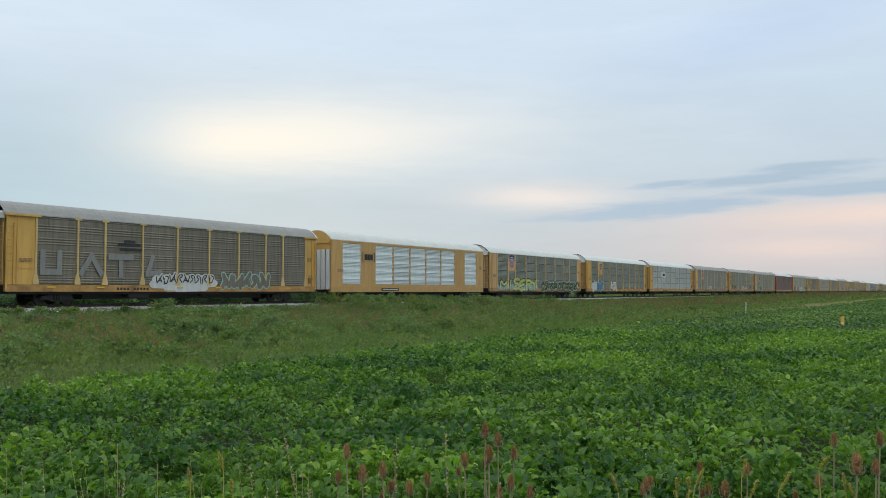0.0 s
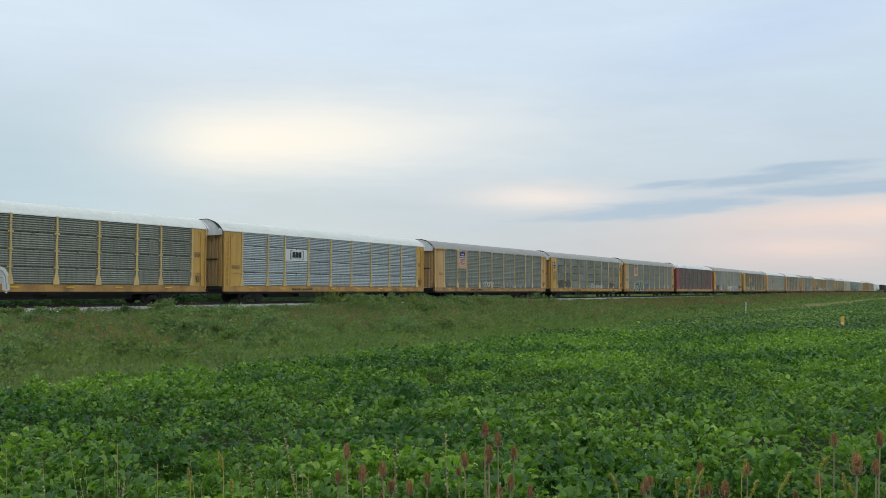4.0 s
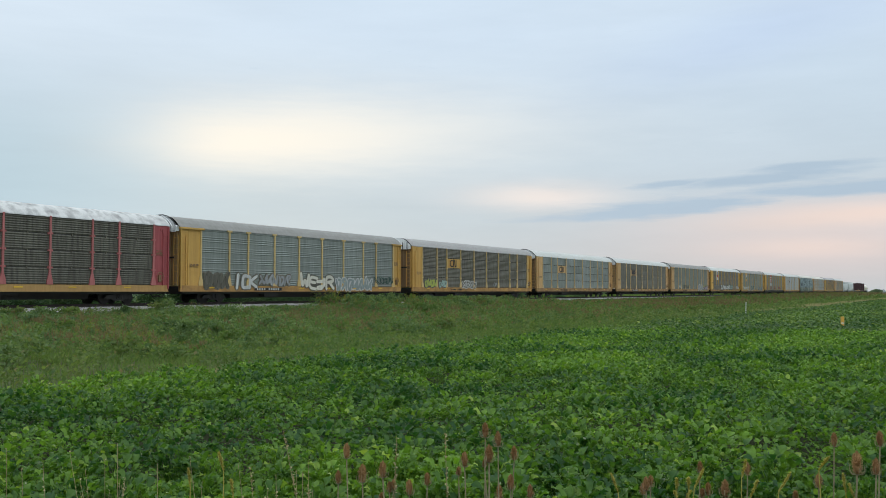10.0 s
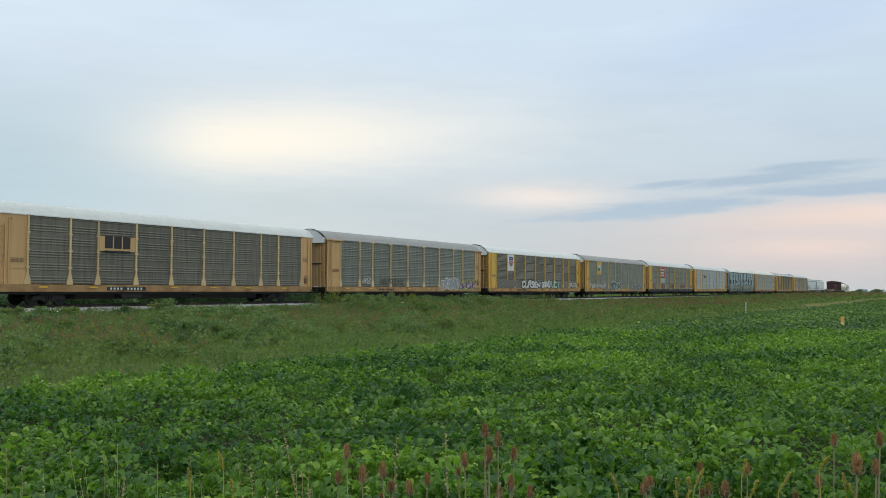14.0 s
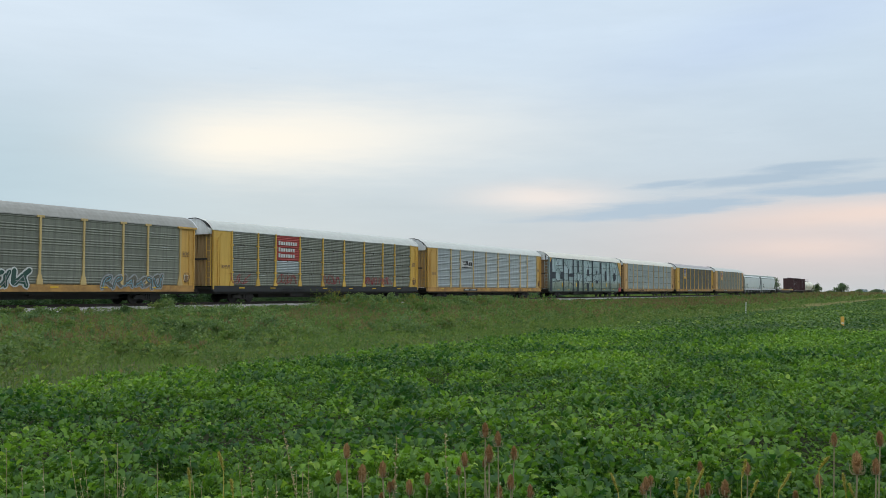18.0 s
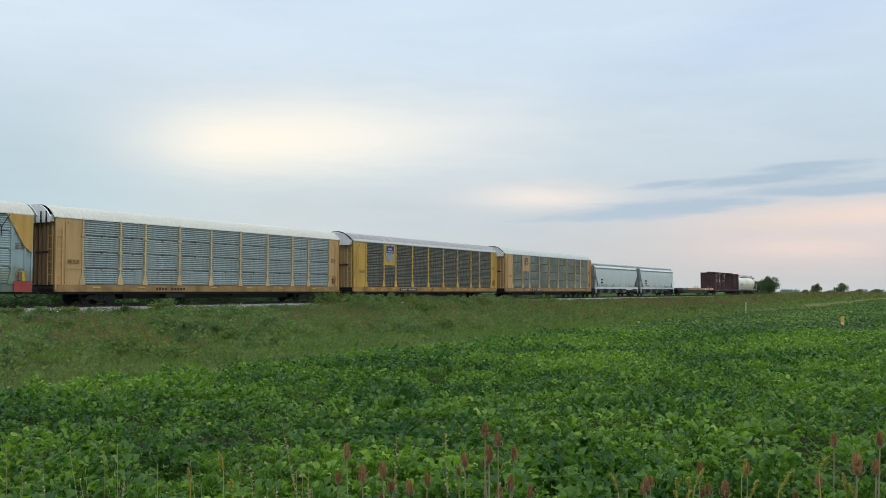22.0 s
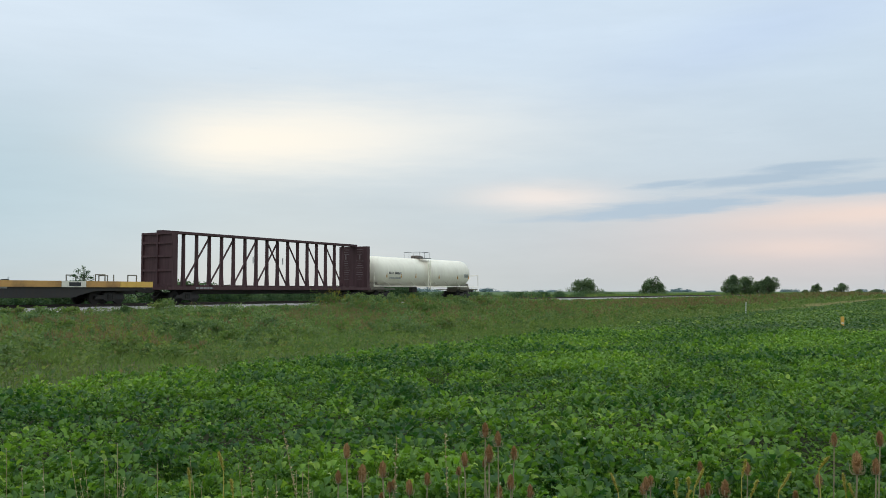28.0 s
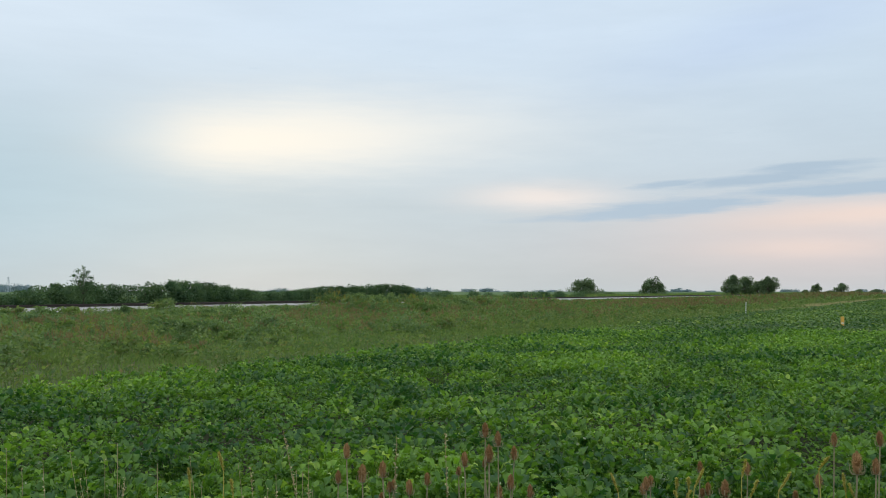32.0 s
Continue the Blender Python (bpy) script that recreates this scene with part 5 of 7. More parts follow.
def logo_bars(car, x, z, s, material, kind):
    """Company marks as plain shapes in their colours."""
    if kind == "worm":      # one continuous looping band
        loop = ((0.2, 0.33), (-0.12, 0.33), (-0.32, 0.16), (-0.32, -0.16), (-0.12, -0.33), (0.42, -0.33), (0.42, 0.33), (0.68, 0.33), (0.80, -0.33), (1.05, -0.33), (1.05, 0.33))
        runs = [[(x + a * s, z + b * s) for a, b in loop]]
        strokes("emblem", car, runs, 0.13 * s, material)
    elif kind == "boxed":   # three bold blocks between brackets
        runs = [[(x - 0.75 * s, z - 0.35 * s), (x - 0.9 * s, z - 0.35 * s), (x - 0.9 * s, z + 0.4 * s), (x - 0.75 * s, z + 0.4 * s)],
                [(x + 0.75 * s, z - 0.35 * s), (x + 0.9 * s, z - 0.35 * s), (x + 0.9 * s, z + 0.4 * s), (x + 0.75 * s, z + 0.4 * s)]]
        strokes("emblem", car, runs, 0.05 * s, material)
        for k in range(3):
            part("emblem_block", box(bm_new(), x + (-0.62 + k * 0.43) * s, -0.09, z - 0.22 * s, x + (-0.26 + k * 0.43) * s, -0.07, z + 0.28 * s), material, car)
    elif kind == "blocks":
        for k in range(3):
            part("emblem_block", box(bm_new(), x + (-0.65 + k * 0.45) * s, -0.09, z - 0.2 * s, x + (-0.27 + k * 0.45) * s, -0.07, z + 0.3 * s), material, car)
        part("emblem_bar", box(bm_new(), x - 0.65 * s, -0.09, z - 0.36 * s, x + 0.65 * s, -0.07, z - 0.29 * s), material, car)
    elif kind == "mane":    # a dark sloping head with streaming bars, and two blocks
        bm = prism(bm_new(), [(x - 0.2 * s, z + 0.38 * s), (x + 0.12 * s, z + 0.38 * s), (x + 0.35 * s, z - 0.05 * s), (x + 0.2 * s, z - 0.2 * s), (x + 0.0 * s, z + 0.05 * s), (x - 0.1 * s, z - 0.1 * s)], -0.088, -0.068)
        bmesh.ops.recalc_face_normals(bm, faces=bm.faces)
        part("emblem_head", bm, material, car)
        for k in range(4):
            part("emblem_bar", box(bm_new(), x - (1.1 - 0.12 * k) * s, -0.085, z + (0.28 - 0.17 * k) * s, x - 0.15 * s, -0.065, z + (0.36 - 0.17 * k) * s), material, car)
        part("emblem_bar", box(bm_new(), x - 1.15 * s, -0.085, z - 0.42 * s, x + 1.15 * s, -0.065, z - 0.32 * s), material, car)
        for k in range(2):
            part("emblem_block", box(bm_new(), x + (0.45 + 0.4 * k) * s, -0.085, z - 0.18 * s, x + (0.76 + 0.4 * k) * s, -0.065, z + 0.25 * s), material, car)
    elif kind == "cross":   # a blue ringed cross
        bm = bm_new()
        n = 20
        prism(bm, [(x + 0.5 * s * math.cos(6.283 * i / n), z + 0.5 * s * math.sin(6.283 * i / n)) for i in range(n)], -0.06, -0.045)
        bmesh.ops.recalc_face_normals(bm, faces=bm.faces)
        ob = part("emblem", bm, NAVY, car, "round navy and white cross emblem")
        bm = prism(bm_new(), [(x + 0.41 * s * math.cos(6.283 * i / n), z + 0.41 * s * math.sin(6.283 * i / n)) for i in range(n)], -0.07, -0.058)
        bmesh.ops.recalc_face_normals(bm, faces=bm.faces)
        part("emblem_field", bm, SPRAY_WHITE, ob)
        bm = bm_new()
        box(bm, x - 0.40 * s, -0.082, z - 0.08 * s, x + 0.40 * s, -0.068, z + 0.08 * s)
        box(bm, x - 0.08 * s, -0.082, z - 0.40 * s, x + 0.08 * s, -0.068, z - 0.085 * s)
        box(bm, x - 0.08 * s, -0.082, z + 0.085 * s, x + 0.08 * s, -0.068, z + 0.40 * s)
        part("emblem_cross", bm, NAVY, ob)


def stencils(car, x0, z0, w, rows, material, seed, size=0.09, y=-0.06):
    """Small stencilled lines, too small to read: plain bars."""
    r = random.Random(seed)
    bm = bm_new()
    for k in range(rows):
        x = x0
        while x < x0 + w:
            l = r.uniform(0.12, 0.3)
            box(bm, x, y, z0 - k * size * 1.8, min(x + l, x0 + w), y + 0.012, z0 - k * size * 1.8 + size)
            x += l + 0.07
    part("stencil", bm, material, car)["kind"] = "stuff"


def mid(bay):
    return (POSTS[bay] + POSTS[bay + 1]) / 2


# Place of each rack's trailing end along the track at the start.
ENDS = (55.4, 84.02, 113.3, 141.94, 171.26, 200.15, 229.45, 258.35, 286.7, 315.47, 343.65, 372.82, 401.44, 430.62, 459.8, 488.85, 517.84, 546.76, 575.72, 605.48, 634.1, 663.4, 692.85)
FOOT = 52.5 * math.sin(radians(TURN))
TRAIN = []


def rack(i, *args, **more):
    car = autorack(ENDS[i + 1] - BODY - FOOT, *args, **more)
    TRAIN.append(car)
    return car


def build_racks():
    top = lambda m: {1: {2: m, 3: m}}
    rack(-1, "A", YELLOW, GREY_SHEET, ROOF_WHITE, "yellow autorack car with grey sheets and a white roof", rows=1)

    c = rack(0, "A", YELLOW, BROWN_SHEET, ROOF_GREY, "yellow autorack car with brown-grey sheets and pale graffiti", rows=1, door=TAN_END)
    strokes("graffiti_patch", c, [[(10.3, 1.25), (12.6, 1.2), (15.9, 1.35)], [(10.5, 1.55), (13.0, 1.6), (15.4, 1.65)], [(11.5, 1.0), (15.0, 1.05)]], 0.52, SPRAY_WHITE, label="patchy white spray-painted ground", soft=1)
    tagging(c, 10.6, 15.8, 1.25, 2.0, 9, BLACK, SPRAY_WHITE, 1, bold=0.14)
    tagging(c, 16.6, 21.5, 0.95, 2.15, 5, BROWN_SHEET, MINT, 2, bold=0.4)
    strokes("ghost_letters", c, [[(2.3, 3.0), (2.3, 1.9), (3.4, 1.9), (3.4, 3.0)], [(4.9, 1.9), (5.6, 2.9), (6.3, 1.9)], [(7.0, 2.9), (8.6, 2.9)], [(7.8, 2.9), (7.8, 1.8)], [(10.3, 3.0), (9.9, 1.9), (10.9, 2.0)]], 0.34, FAINT, label="faded old spray-painted letters")
    strokes("emblem_scratch", c, [[(7.6, 3.7), (9.2, 3.72)], [(7.8, 3.4), (9.3, 3.42)], [(8.1, 3.9), (8.8, 3.9)]], 0.16, BLACK)

    c = box_rack(1)

    c = rack(2, "B", TAN, GREY_SHEET, ROOF_WHITE, "tan autorack car with a large shield and lime graffiti", fills=top(TAN), door=TAN_END, board=True)
    shield(c, mid(1), 3.35, 1.55)
    strokes("graffiti_patch", c, [[(2.3, 1.2), (5.0, 1.35), (8.5, 1.2), (12.6, 1.3)]], 0.6, AQUA, label="blue spray-painted ground", soft=1)
    tagging(c, 2.6, 12.8, 0.95, 2.3, "MISERY", LIME, BLACK, 4, inner=CREAM, bold=0.42)
    tagging(c, 13.8, 26.0, 0.9, 2.1, 9, TEAL, SPRAY_GREY, 5, inner=LIME, bold=0.42)
    tagging(c, 14.2, 25.6, 0.95, 2.0, 8, BLACK, SPRAY_WHITE, 105, bold=0.22, slant=-0.1)

    c = rack(3, "B", YELLOW, GREY_SHEET, ROOF_WHITE, "yellow autorack car with a small shield and blue graffiti", fills=top(YELLOW), door=TAN_END, board=True)
    shield(c, mid(1), 3.75, 0.95)
    tagging(c, 2.2, 3.9, 0.9, 2.3, 2, SPRAY_WHITE, SPRAY_GREY, 6, bold=0.5)
    tagging(c, 3.9, 6.5, 0.9, 2.2, 3, SKYBLUE, AQUA, 7, bold=0.55)
    tagging(c, 9.9, 12.4, 0.95, 2.35, 2, SPRAY_WHITE, CREAM, 8, inner=SPRAY_GREY)

    c = rack(4, "B", YELLOW, SILVER_SHEET, ROOF_WHITE, "yellow autorack car with bright silver sheets", door=TAN_END, fills={2: {2: WHITE}})
    logo_bars(c, mid(2), 3.62, 0.85, BLACK, "boxed")

    c = rack(5, "A", TAN, GREY_SHEET, ROOF_GREY, "tan autorack car with grey-green sheets and a large shield", rows=1, door=TAN_END)
    flat_plate("logo_panel", c, POSTS[1] + 0.05, 3.15, POSTS[2] - 0.05, 5.05, TAN)
    shield(c, mid(1), 3.35, 1.5)
    scrawl(c, 10.3, 12.6, 1.2, 1.9, SPRAY_WHITE, 9)
    for k, (a, b) in enumerate(((14.4, 15.2), (15.6, 18.2), (18.6, 20.9), (21.3, 23.4))):
        scrawl(c, a, b, 1.1, 1.6 + 0.25 * (k % 2), SPRAY_GREY, 110 + k, 0.05)
    scrawl(c, 2.6, 4.0, 1.3, 1.7, SPRAY_GREY, 11)

    c = rack(6, "B", YELLOW, GREY_SHEET, ROOF_GREY, "yellow autorack car with grey sheets and a round cross emblem", door=TAN_END)
    logo_bars(c, 1.05, 4.1, 0.85, NAVY, "cross")
    logo_bars(c, 26.5, 4.1, 0.75, NAVY, "cross")
    scrawl(c, 0.8, 1.6, 2.1, 3.4, BROWN_SHEET, 12, 0.07, 14)
    scrawl(c, 13.0, 15.3, 1.1, 2.0, SPRAY_WHITE, 13, 0.06, 30)
    scrawl(c, 15.8, 18.8, 1.2, 1.7, SPRAY_WHITE, 14, 0.05, 24)
    scrawl(c, 2.2, 6.5, 1.3, 2.2, SOOT_SHEET, 15, 0.09)
    scrawl(c, 21.4, 23.6, 1.3, 2.0, SOOT_SHEET, 16, 0.08)

    c = rack(7, "A", TAN, GREY_SHEET, ROOF_GREY, "tan autorack car with a large shield and green graffiti", rows=1, door=TAN_END, board=True)
    flat_plate("logo_panel", c, POSTS[1] + 0.05, 3.2, POSTS[2] - 0.05, 5.05, TAN)
    shield(c, mid(1), 3.4, 1.5)
    tagging(c, 4.9, 8.4, 0.95, 2.3, 3, TEAL, SPRAY_WHITE, 17, inner=MINT)
    scrawl(c, 23.3, 24.0, 1.2, 1.9, SPRAY_WHITE, 18, 0.06, 14)
    scrawl(c, 10.8, 12.2, 1.6, 2.0, SKYBLUE, 19, 0.08)

    c = rack(8, "B", RED, SOOT_SHEET, ROOF_PATCHY, "faded red autorack car with dark sheets and a peeling white roof", door=RED_END, sill=ORANGE_TAN, board=True)

    c = rack(9, "A", YELLOW, PALE_SHEET, ROOF_GREY, "yellow autorack car with blue-grey sheets and a row of graffiti", rows=1, door=TAN_END, board=True)
    tagging(c, 2.2, 4.6, 0.95, 2.2, 3, SOOT_SHEET, DARK_SHEET, 20)
    tagging(c, 5.0, 7.6, 0.95, 2.1, "ICK", SPRAY_WHITE, BROWN_SHEET, 21)
    tagging(c, 7.8, 11.3, 1.2, 2.1, 5, SPRAY_GREY, BROWN_SHEET, 22)
    tagging(c, 12.5, 17.0, 0.95, 2.15, "WEBR", CREAM, DARK_SHEET, 23, bold=0.34, slant=-0.05)
    tagging(c, 17.3, 22.4, 0.8, 2.0, 7, BLUE_SHEET, SPRAY_WHITE, 24, bold=0.3)
    scrawl(c, 22.8, 25.7, 1.4, 2.1, TEAL, 25, 0.06, 26)

    c = rack(10, "B", YELLOW, DARK_SHEET, ROOF_LILAC, "yellow autorack car with dark sheets and a looping band emblem", rail_end=False, fills={2: {2: YELLOW}}, seam=SILVER_SHEET)
    logo_bars(c, mid(2) - 0.5, 3.62, 0.9, BLACK, "worm")
    tagging(c, 2.3, 4.5, 1.2, 2.0, 4, LIME, DARK_SHEET, 26)
    tagging(c, 5.0, 6.5, 1.2, 1.9, 3, MINT, DARK_SHEET, 27)
    tagging(c, 9.8, 12.9, 1.1, 1.9, 5, DARK_SHEET, SPRAY_WHITE, 28, inner=SPRAY_WHITE)
    scrawl(c, 17.0, 17.8, 1.3, 1.8, SPRAY_GREY, 29, 0.05, 8)

    c = rack(11, "B", TAN, PALE_SHEET, ROOF_WHITE, "tan autorack car with blue-grey sheets and a looping band emblem", rail_end=True, fills={2: {2: TAN}})
    logo_bars(c, mid(2) - 0.5, 3.62, 0.9, BLACK, "worm")

    c = rack(12, "B", TAN, DARK_SHEET, ROOF_WHITE, "tan autorack car with dark brown-grey sheets and a pale roof", rows=1, door=TAN_END, board=True)
    flat_plate("logo_panel", c, POSTS[2] + 0.08, 3.25, POSTS[3] - 0.08, 4.15, TAN, y=-0.075)
    logo_bars(c, mid(2), 3.72, 1.5, BLACK, "blocks")

    c = rack(13, "A", TAN, GREY_SHEET, ROOF_GREY, "tan autorack car with grey sheets and purple and white graffiti", rows=1, door=TAN_END)
    tagging(c, 18.6, 22.2, 1.0, 2.1, 5, SPRAY_GREY, SPRAY_WHITE, 30)
    tagging(c, 22.3, 25.8, 0.9, 1.9, 5, PURPLE, LIME, 31, inner=SPRAY_WHITE)
    scrawl(c, 5.0, 6.2, 1.4, 2.0, SPRAY_WHITE, 32, 0.06, 10)
    scrawl(c, 8.0, 11.5, 1.3, 2.0, DARK_SHEET, 33, 0.06)

    c = rack(14, "B", BRIGHT_YELLOW, BROWN_SHEET, ROOF_WHITE, "yellow autorack car with a long row of graffiti", fills=top(WHITE))
    shield(c, mid(1), 3.6, 1.1)
    tagging(c, 8.6, 13.8, 1.2, 2.05, "CURSEN", SPRAY_WHITE, BLACK, 34, bold=0.46)
    tagging(c, 14.2, 17.0, 1.2, 2.2, 4, SPRAY_WHITE, TEAL, 35, bold=0.36)
    tagging(c, 17.3, 20.0, 1.2, 2.1, "UCI", MINT, TEAL, 36, bold=0.36)
    tagging(c, 2.0, 8.2, 1.2, 2.2, 8, BROWN_SHEET, FAINT, 37)
    scrawl(c, 20.6, 23.0, 1.0, 2.0, SPRAY_GREY, 38, 0.05, 26)
    scrawl(c, 23.2, 25.8, 1.3, 1.9, SPRAY_WHITE, 39, 0.06, 18)

    c = rack(15, "A", YELLOW, GREY_SHEET, ROOF_GREY, "yellow autorack car with a white and green flag panel", rows=1, door=TAN_END, board=True)
    flat_plate("logo_panel", c, POSTS[1] + 0.05, 3.2, POSTS[2] - 0.05, 5.05, YELLOW)
    x = mid(1)
    bm = prism(bm_new(), [(x - 0.6, 4.65), (x - 0.1, 4.45), (x + 0.65, 4.6), (x + 0.5, 3.6), (x + 0.1, 3.7), (x - 0.55, 3.75)], -0.09, -0.07)
    bmesh.ops.recalc_face_normals(bm, faces=bm.faces)
    fl = part("flag_emblem", bm, SPRAY_WHITE, c, "white and green flag emblem")
    bm = prism(bm_new(), [(x - 0.6, 3.7), (x - 0.58, 4.25), (x - 0.35, 4.1), (x - 0.1, 4.2), (x + 0.35, 3.72)], -0.1, -0.09)
    bmesh.ops.recalc_face_normals(bm, faces=bm.faces)
    part("flag_field", bm, paint("flag_green_paint", (0.02, 0.2, 0.09), 0.6), fl)
    tagging(c, 10.4, 14.6, 0.95, 2.2, 4, TEAL, SPRAY_WHITE, 40, inner=SPRAY_GREY)
    tagging(c, 19.6, 24.4, 1.0, 1.9, 6, DARK_SHEET, SPRAY_GREY, 41, inner=AQUA)
    scrawl(c, 2.1, 8.3, 1.1, 1.9, SPRAY_WHITE, 42, 0.06, 40)

    c = rack(16, "B", BRIGHT_YELLOW, GREY_SHEET, ROOF_WHITE, "yellow autorack car with streaked grey sheets and a red panel", sill=BLACK, fills={2: {2: SIGN_RED, 3: SIGN_RED, 1: SILVER_SHEET}}, door=TAN_END)
    bm = bm_new()
    for z, n in ((4.45, 8), (3.95, 7), (3.5, 7)):
        for k in range(n):
            q = POSTS[2] + 0.3 + k * 0.28
            box(bm, q, -0.08, z - 0.12, q + 0.2, -0.06, z + (0.2 if k == 0 else 0.14))
    part("lettering", bm, SPRAY_WHITE, c)["kind"] = "stuff"
    for k, (a, b) in enumerate(((1.9, 3.8), (6.8, 8.9), (12.6, 14.5), (18.4, 20.0), (20.6, 22.4))):
        scrawl(c, a, b, 1.3, 2.1, SPRAY_RED, 43 + k, 0.05, 12)

    c = rack(17, "B", YELLOW, SILVER_SHEET, ROOF_WHITE, "yellow autorack car with silver-blue sheets and a dark horse-like mark", door=TAN_END, rows=1, board=True)
    flat_plate("logo_panel", c, mid(2) - 1.2, 3.2, mid(2) + 1.2, 4.0, SPRAY_WHITE)
    logo_bars(c, mid(2), 3.62, 0.95, BLACK, "mane")

    c = rack(18, "B", MURAL_PALE, MURAL_PALE, ROOF_CREAM, "autorack car covered end to end by a pale mural", rail_end=False, sill=MURAL_GREEN)
    mural(c)

    c = rack(19, "B", TAN, BLUE_SHEET, ROOF_CREAM, "tan yellow autorack car with plain blue-grey sheets and cream roof", rail_end=False)

    c = rack(20, "B", BRIGHT_YELLOW, SOOT_SHEET, ROOF_PEELED, "bright yellow autorack car with dark sheets and peeling roof", fills=top(BRIGHT_YELLOW), door=TAN_END, board=True)
    shield(c, mid(1), 3.4, 1.45, SPRAY_GREY)
    bm = prism(bm_new(), [(-0.075, EAVE - 0.03), (-0.06, EAVE + 0.04), (0.10, EAVE + 0.21), (0.12, EAVE + 0.17), (-0.04, EAVE - 0.03)], 0.0, BODY, axis="x")
    bmesh.ops.recalc_face_normals(bm, faces=bm.faces)
    part("roof_edge", bm, ROOF_WHITE, c, "white band along the roof's lower edge")

    c = rack(21, "B", TAN, GREY_SHEET, ROOF_WHITE, "tan autorack car with grey sheets and a small shield", fills=top(TAN), door=TAN_END, board=True)
    shield(c, mid(1), 3.75, 0.95)
    for k, car in enumerate(TRAIN):
        stencils(car, 0.85, 2.6, 0.8, 3, BROWN_END if k != 8 else BLACK, k, 0.05)
        stencils(car, 26.1, 3.4, 0.6, 4, BROWN_END if k != 8 else BLACK, 50 + k, 0.05)
        if k in (0, 6, 7, 11, 14, 16):
            flat_plate("notice_plate", car, 26.25, 1.5, 26.7, 1.9, CREAM, y=-0.045, thick=0.02)


def louvre_mesh(w, h, blades):
    """Sloping blades over a sheet, with a shadowed slot under each."""
    def make():
        bm = bm_new()
        box(bm, 0, 0.03, 0, w, 0.06, h)
        step = h / blades
        for k in range(blades):
            z = k * step
            if k % 6 > 3:
                box(bm, 0.01, -0.01, z, w - 0.01, 0.03, z + step)
                continue
            prism(bm, [(-0.07, z + step * 0.16), (-0.075, z + step * 0.55), (0.03, z + step * 1.02), (0.03, z + step * 0.7)], 0.01, w - 0.01, axis="x")
        bmesh.ops.recalc_face_normals(bm, faces=bm.faces)
        return as_mesh("louvre", bm, LOUVRE)
    return shared(("louvre", round(w, 2)), make)


def box_rack(i):
    """The fully boxed car: smooth orange-tan side with louvred bays let into it."""
    car = thing("autorack_car", Matrix.Translation((ENDS[i + 1] - BODY - FOOT, SIDE, RAIL)), "orange-tan boxed autorack car with bright silver louvres", "railway car", "cars of the freight train")
    TRAIN.append(car)
    bays = ((1.55, 4.25), (6.45, 9.25), (9.4, 12.15), (12.3, 15.05), (15.2, 17.95), (18.1, 20.8), (22.95, 25.55))
    bm = bm_new()
    for y0, y1 in ((-0.05, 0.09), (2.91, 3.05)):
        box(bm, 0, y0, 0.72, BODY, y1, 1.18)
    part("side_sill", bm, ORANGE_TAN, car)
    bm = bm_new()
    box(bm, 0.05, 0.1, 0.95, BODY - 0.05, 2.9, 1.12)
    box(bm, 2.2, 0.75, 0.45, BODY - 2.2, 2.25, 0.95)
    box(bm, 12, 0.2, 0.5, 13.6, 0.7, 0.92)
    part("underframe", bm, UNDER, car)
    part("roof", arch(-0.1, BODY + 0.1, ROOF_WHITE, 40), None, car)
    edges = [0.0] + [e for b in bays for e in b] + [BODY]
    for a, b in zip(edges[0::2], edges[1::2]):
        bm = bm_new()
        box(bm, a, -0.05, 1.18, b, 0.05, EAVE)
        if b - a > 1:
            box(bm, (a + b) / 2 - 0.02, -0.065, 1.18, (a + b) / 2 + 0.02, -0.05, EAVE)
        part("wall_panel", bm, ORANGE_TAN, car)
    bm = bm_new()
    for a, b in bays:
        box(bm, a, -0.05, 4.88, b, 0.05, EAVE)
        box(bm, a, -0.05, 1.18, b, 0.05, 1.42)
    part("bay_frame", bm, ORANGE_TAN, car)
    for a, b in bays:
        part("louvre", louvre_mesh(b - a, 3.46, 28), None, car, "bright silver louvred sheet", at=Matrix.Translation((a, 0.03, 1.42)))
    bm = bm_new()
    box(bm, 0, 2.95, 1.18, BODY, 3.05, EAVE)
    part("wall_panel", bm, ORANGE_TAN, car)
    bm = bm_new()
    for k in range(6):
        box(bm, -0.06, 0.12 + k * 0.47, 0.95, 0.02, 0.5 + k * 0.47, EAVE + 0.05 - 0.9)
    part("end_door", bm, WHITE, car, "white ribbed end door")
    bm = bm_new()
    box(bm, -0.05, 0.05, EAVE - 0.85, 0.04, 2.95, EAVE - 0.1)
    part("end_lintel", bm, YELLOW, car)
    bm = bm_new()
    box(bm, BODY - 0.06, 0.05, 1.0, BODY + 0.02, 2.95, EAVE)
    part("end_door", bm, WHITE, car)
    part("gable", gable_mesh(YELLOW), None, car, "yellow curved roof end", at=Matrix.Translation((-0.13, 0, 0)))
    part("gable", gable_mesh(YELLOW), None, car, at=pose(BODY + 0.13, 3.0, 0, 0, 0, 180))
    logo_bars(car, 5.35, 3.75, 1.0, BLACK, "boxed")
    bm = bm_new()
    box(bm, 7.4, -0.09, 0.84, 10.2, -0.05, 1.08)
    part("number_board", bm, BLACK, car)
    stencils(car, 7.55, 0.91, 2.5, 1, SPRAY_WHITE, 4, 0.1, y=-0.105)
    truck(car, 3.6)
    truck(car, BODY - 3.6)
    coupler(car, 0, -1)
    coupler(car, BODY, 1)
    return car


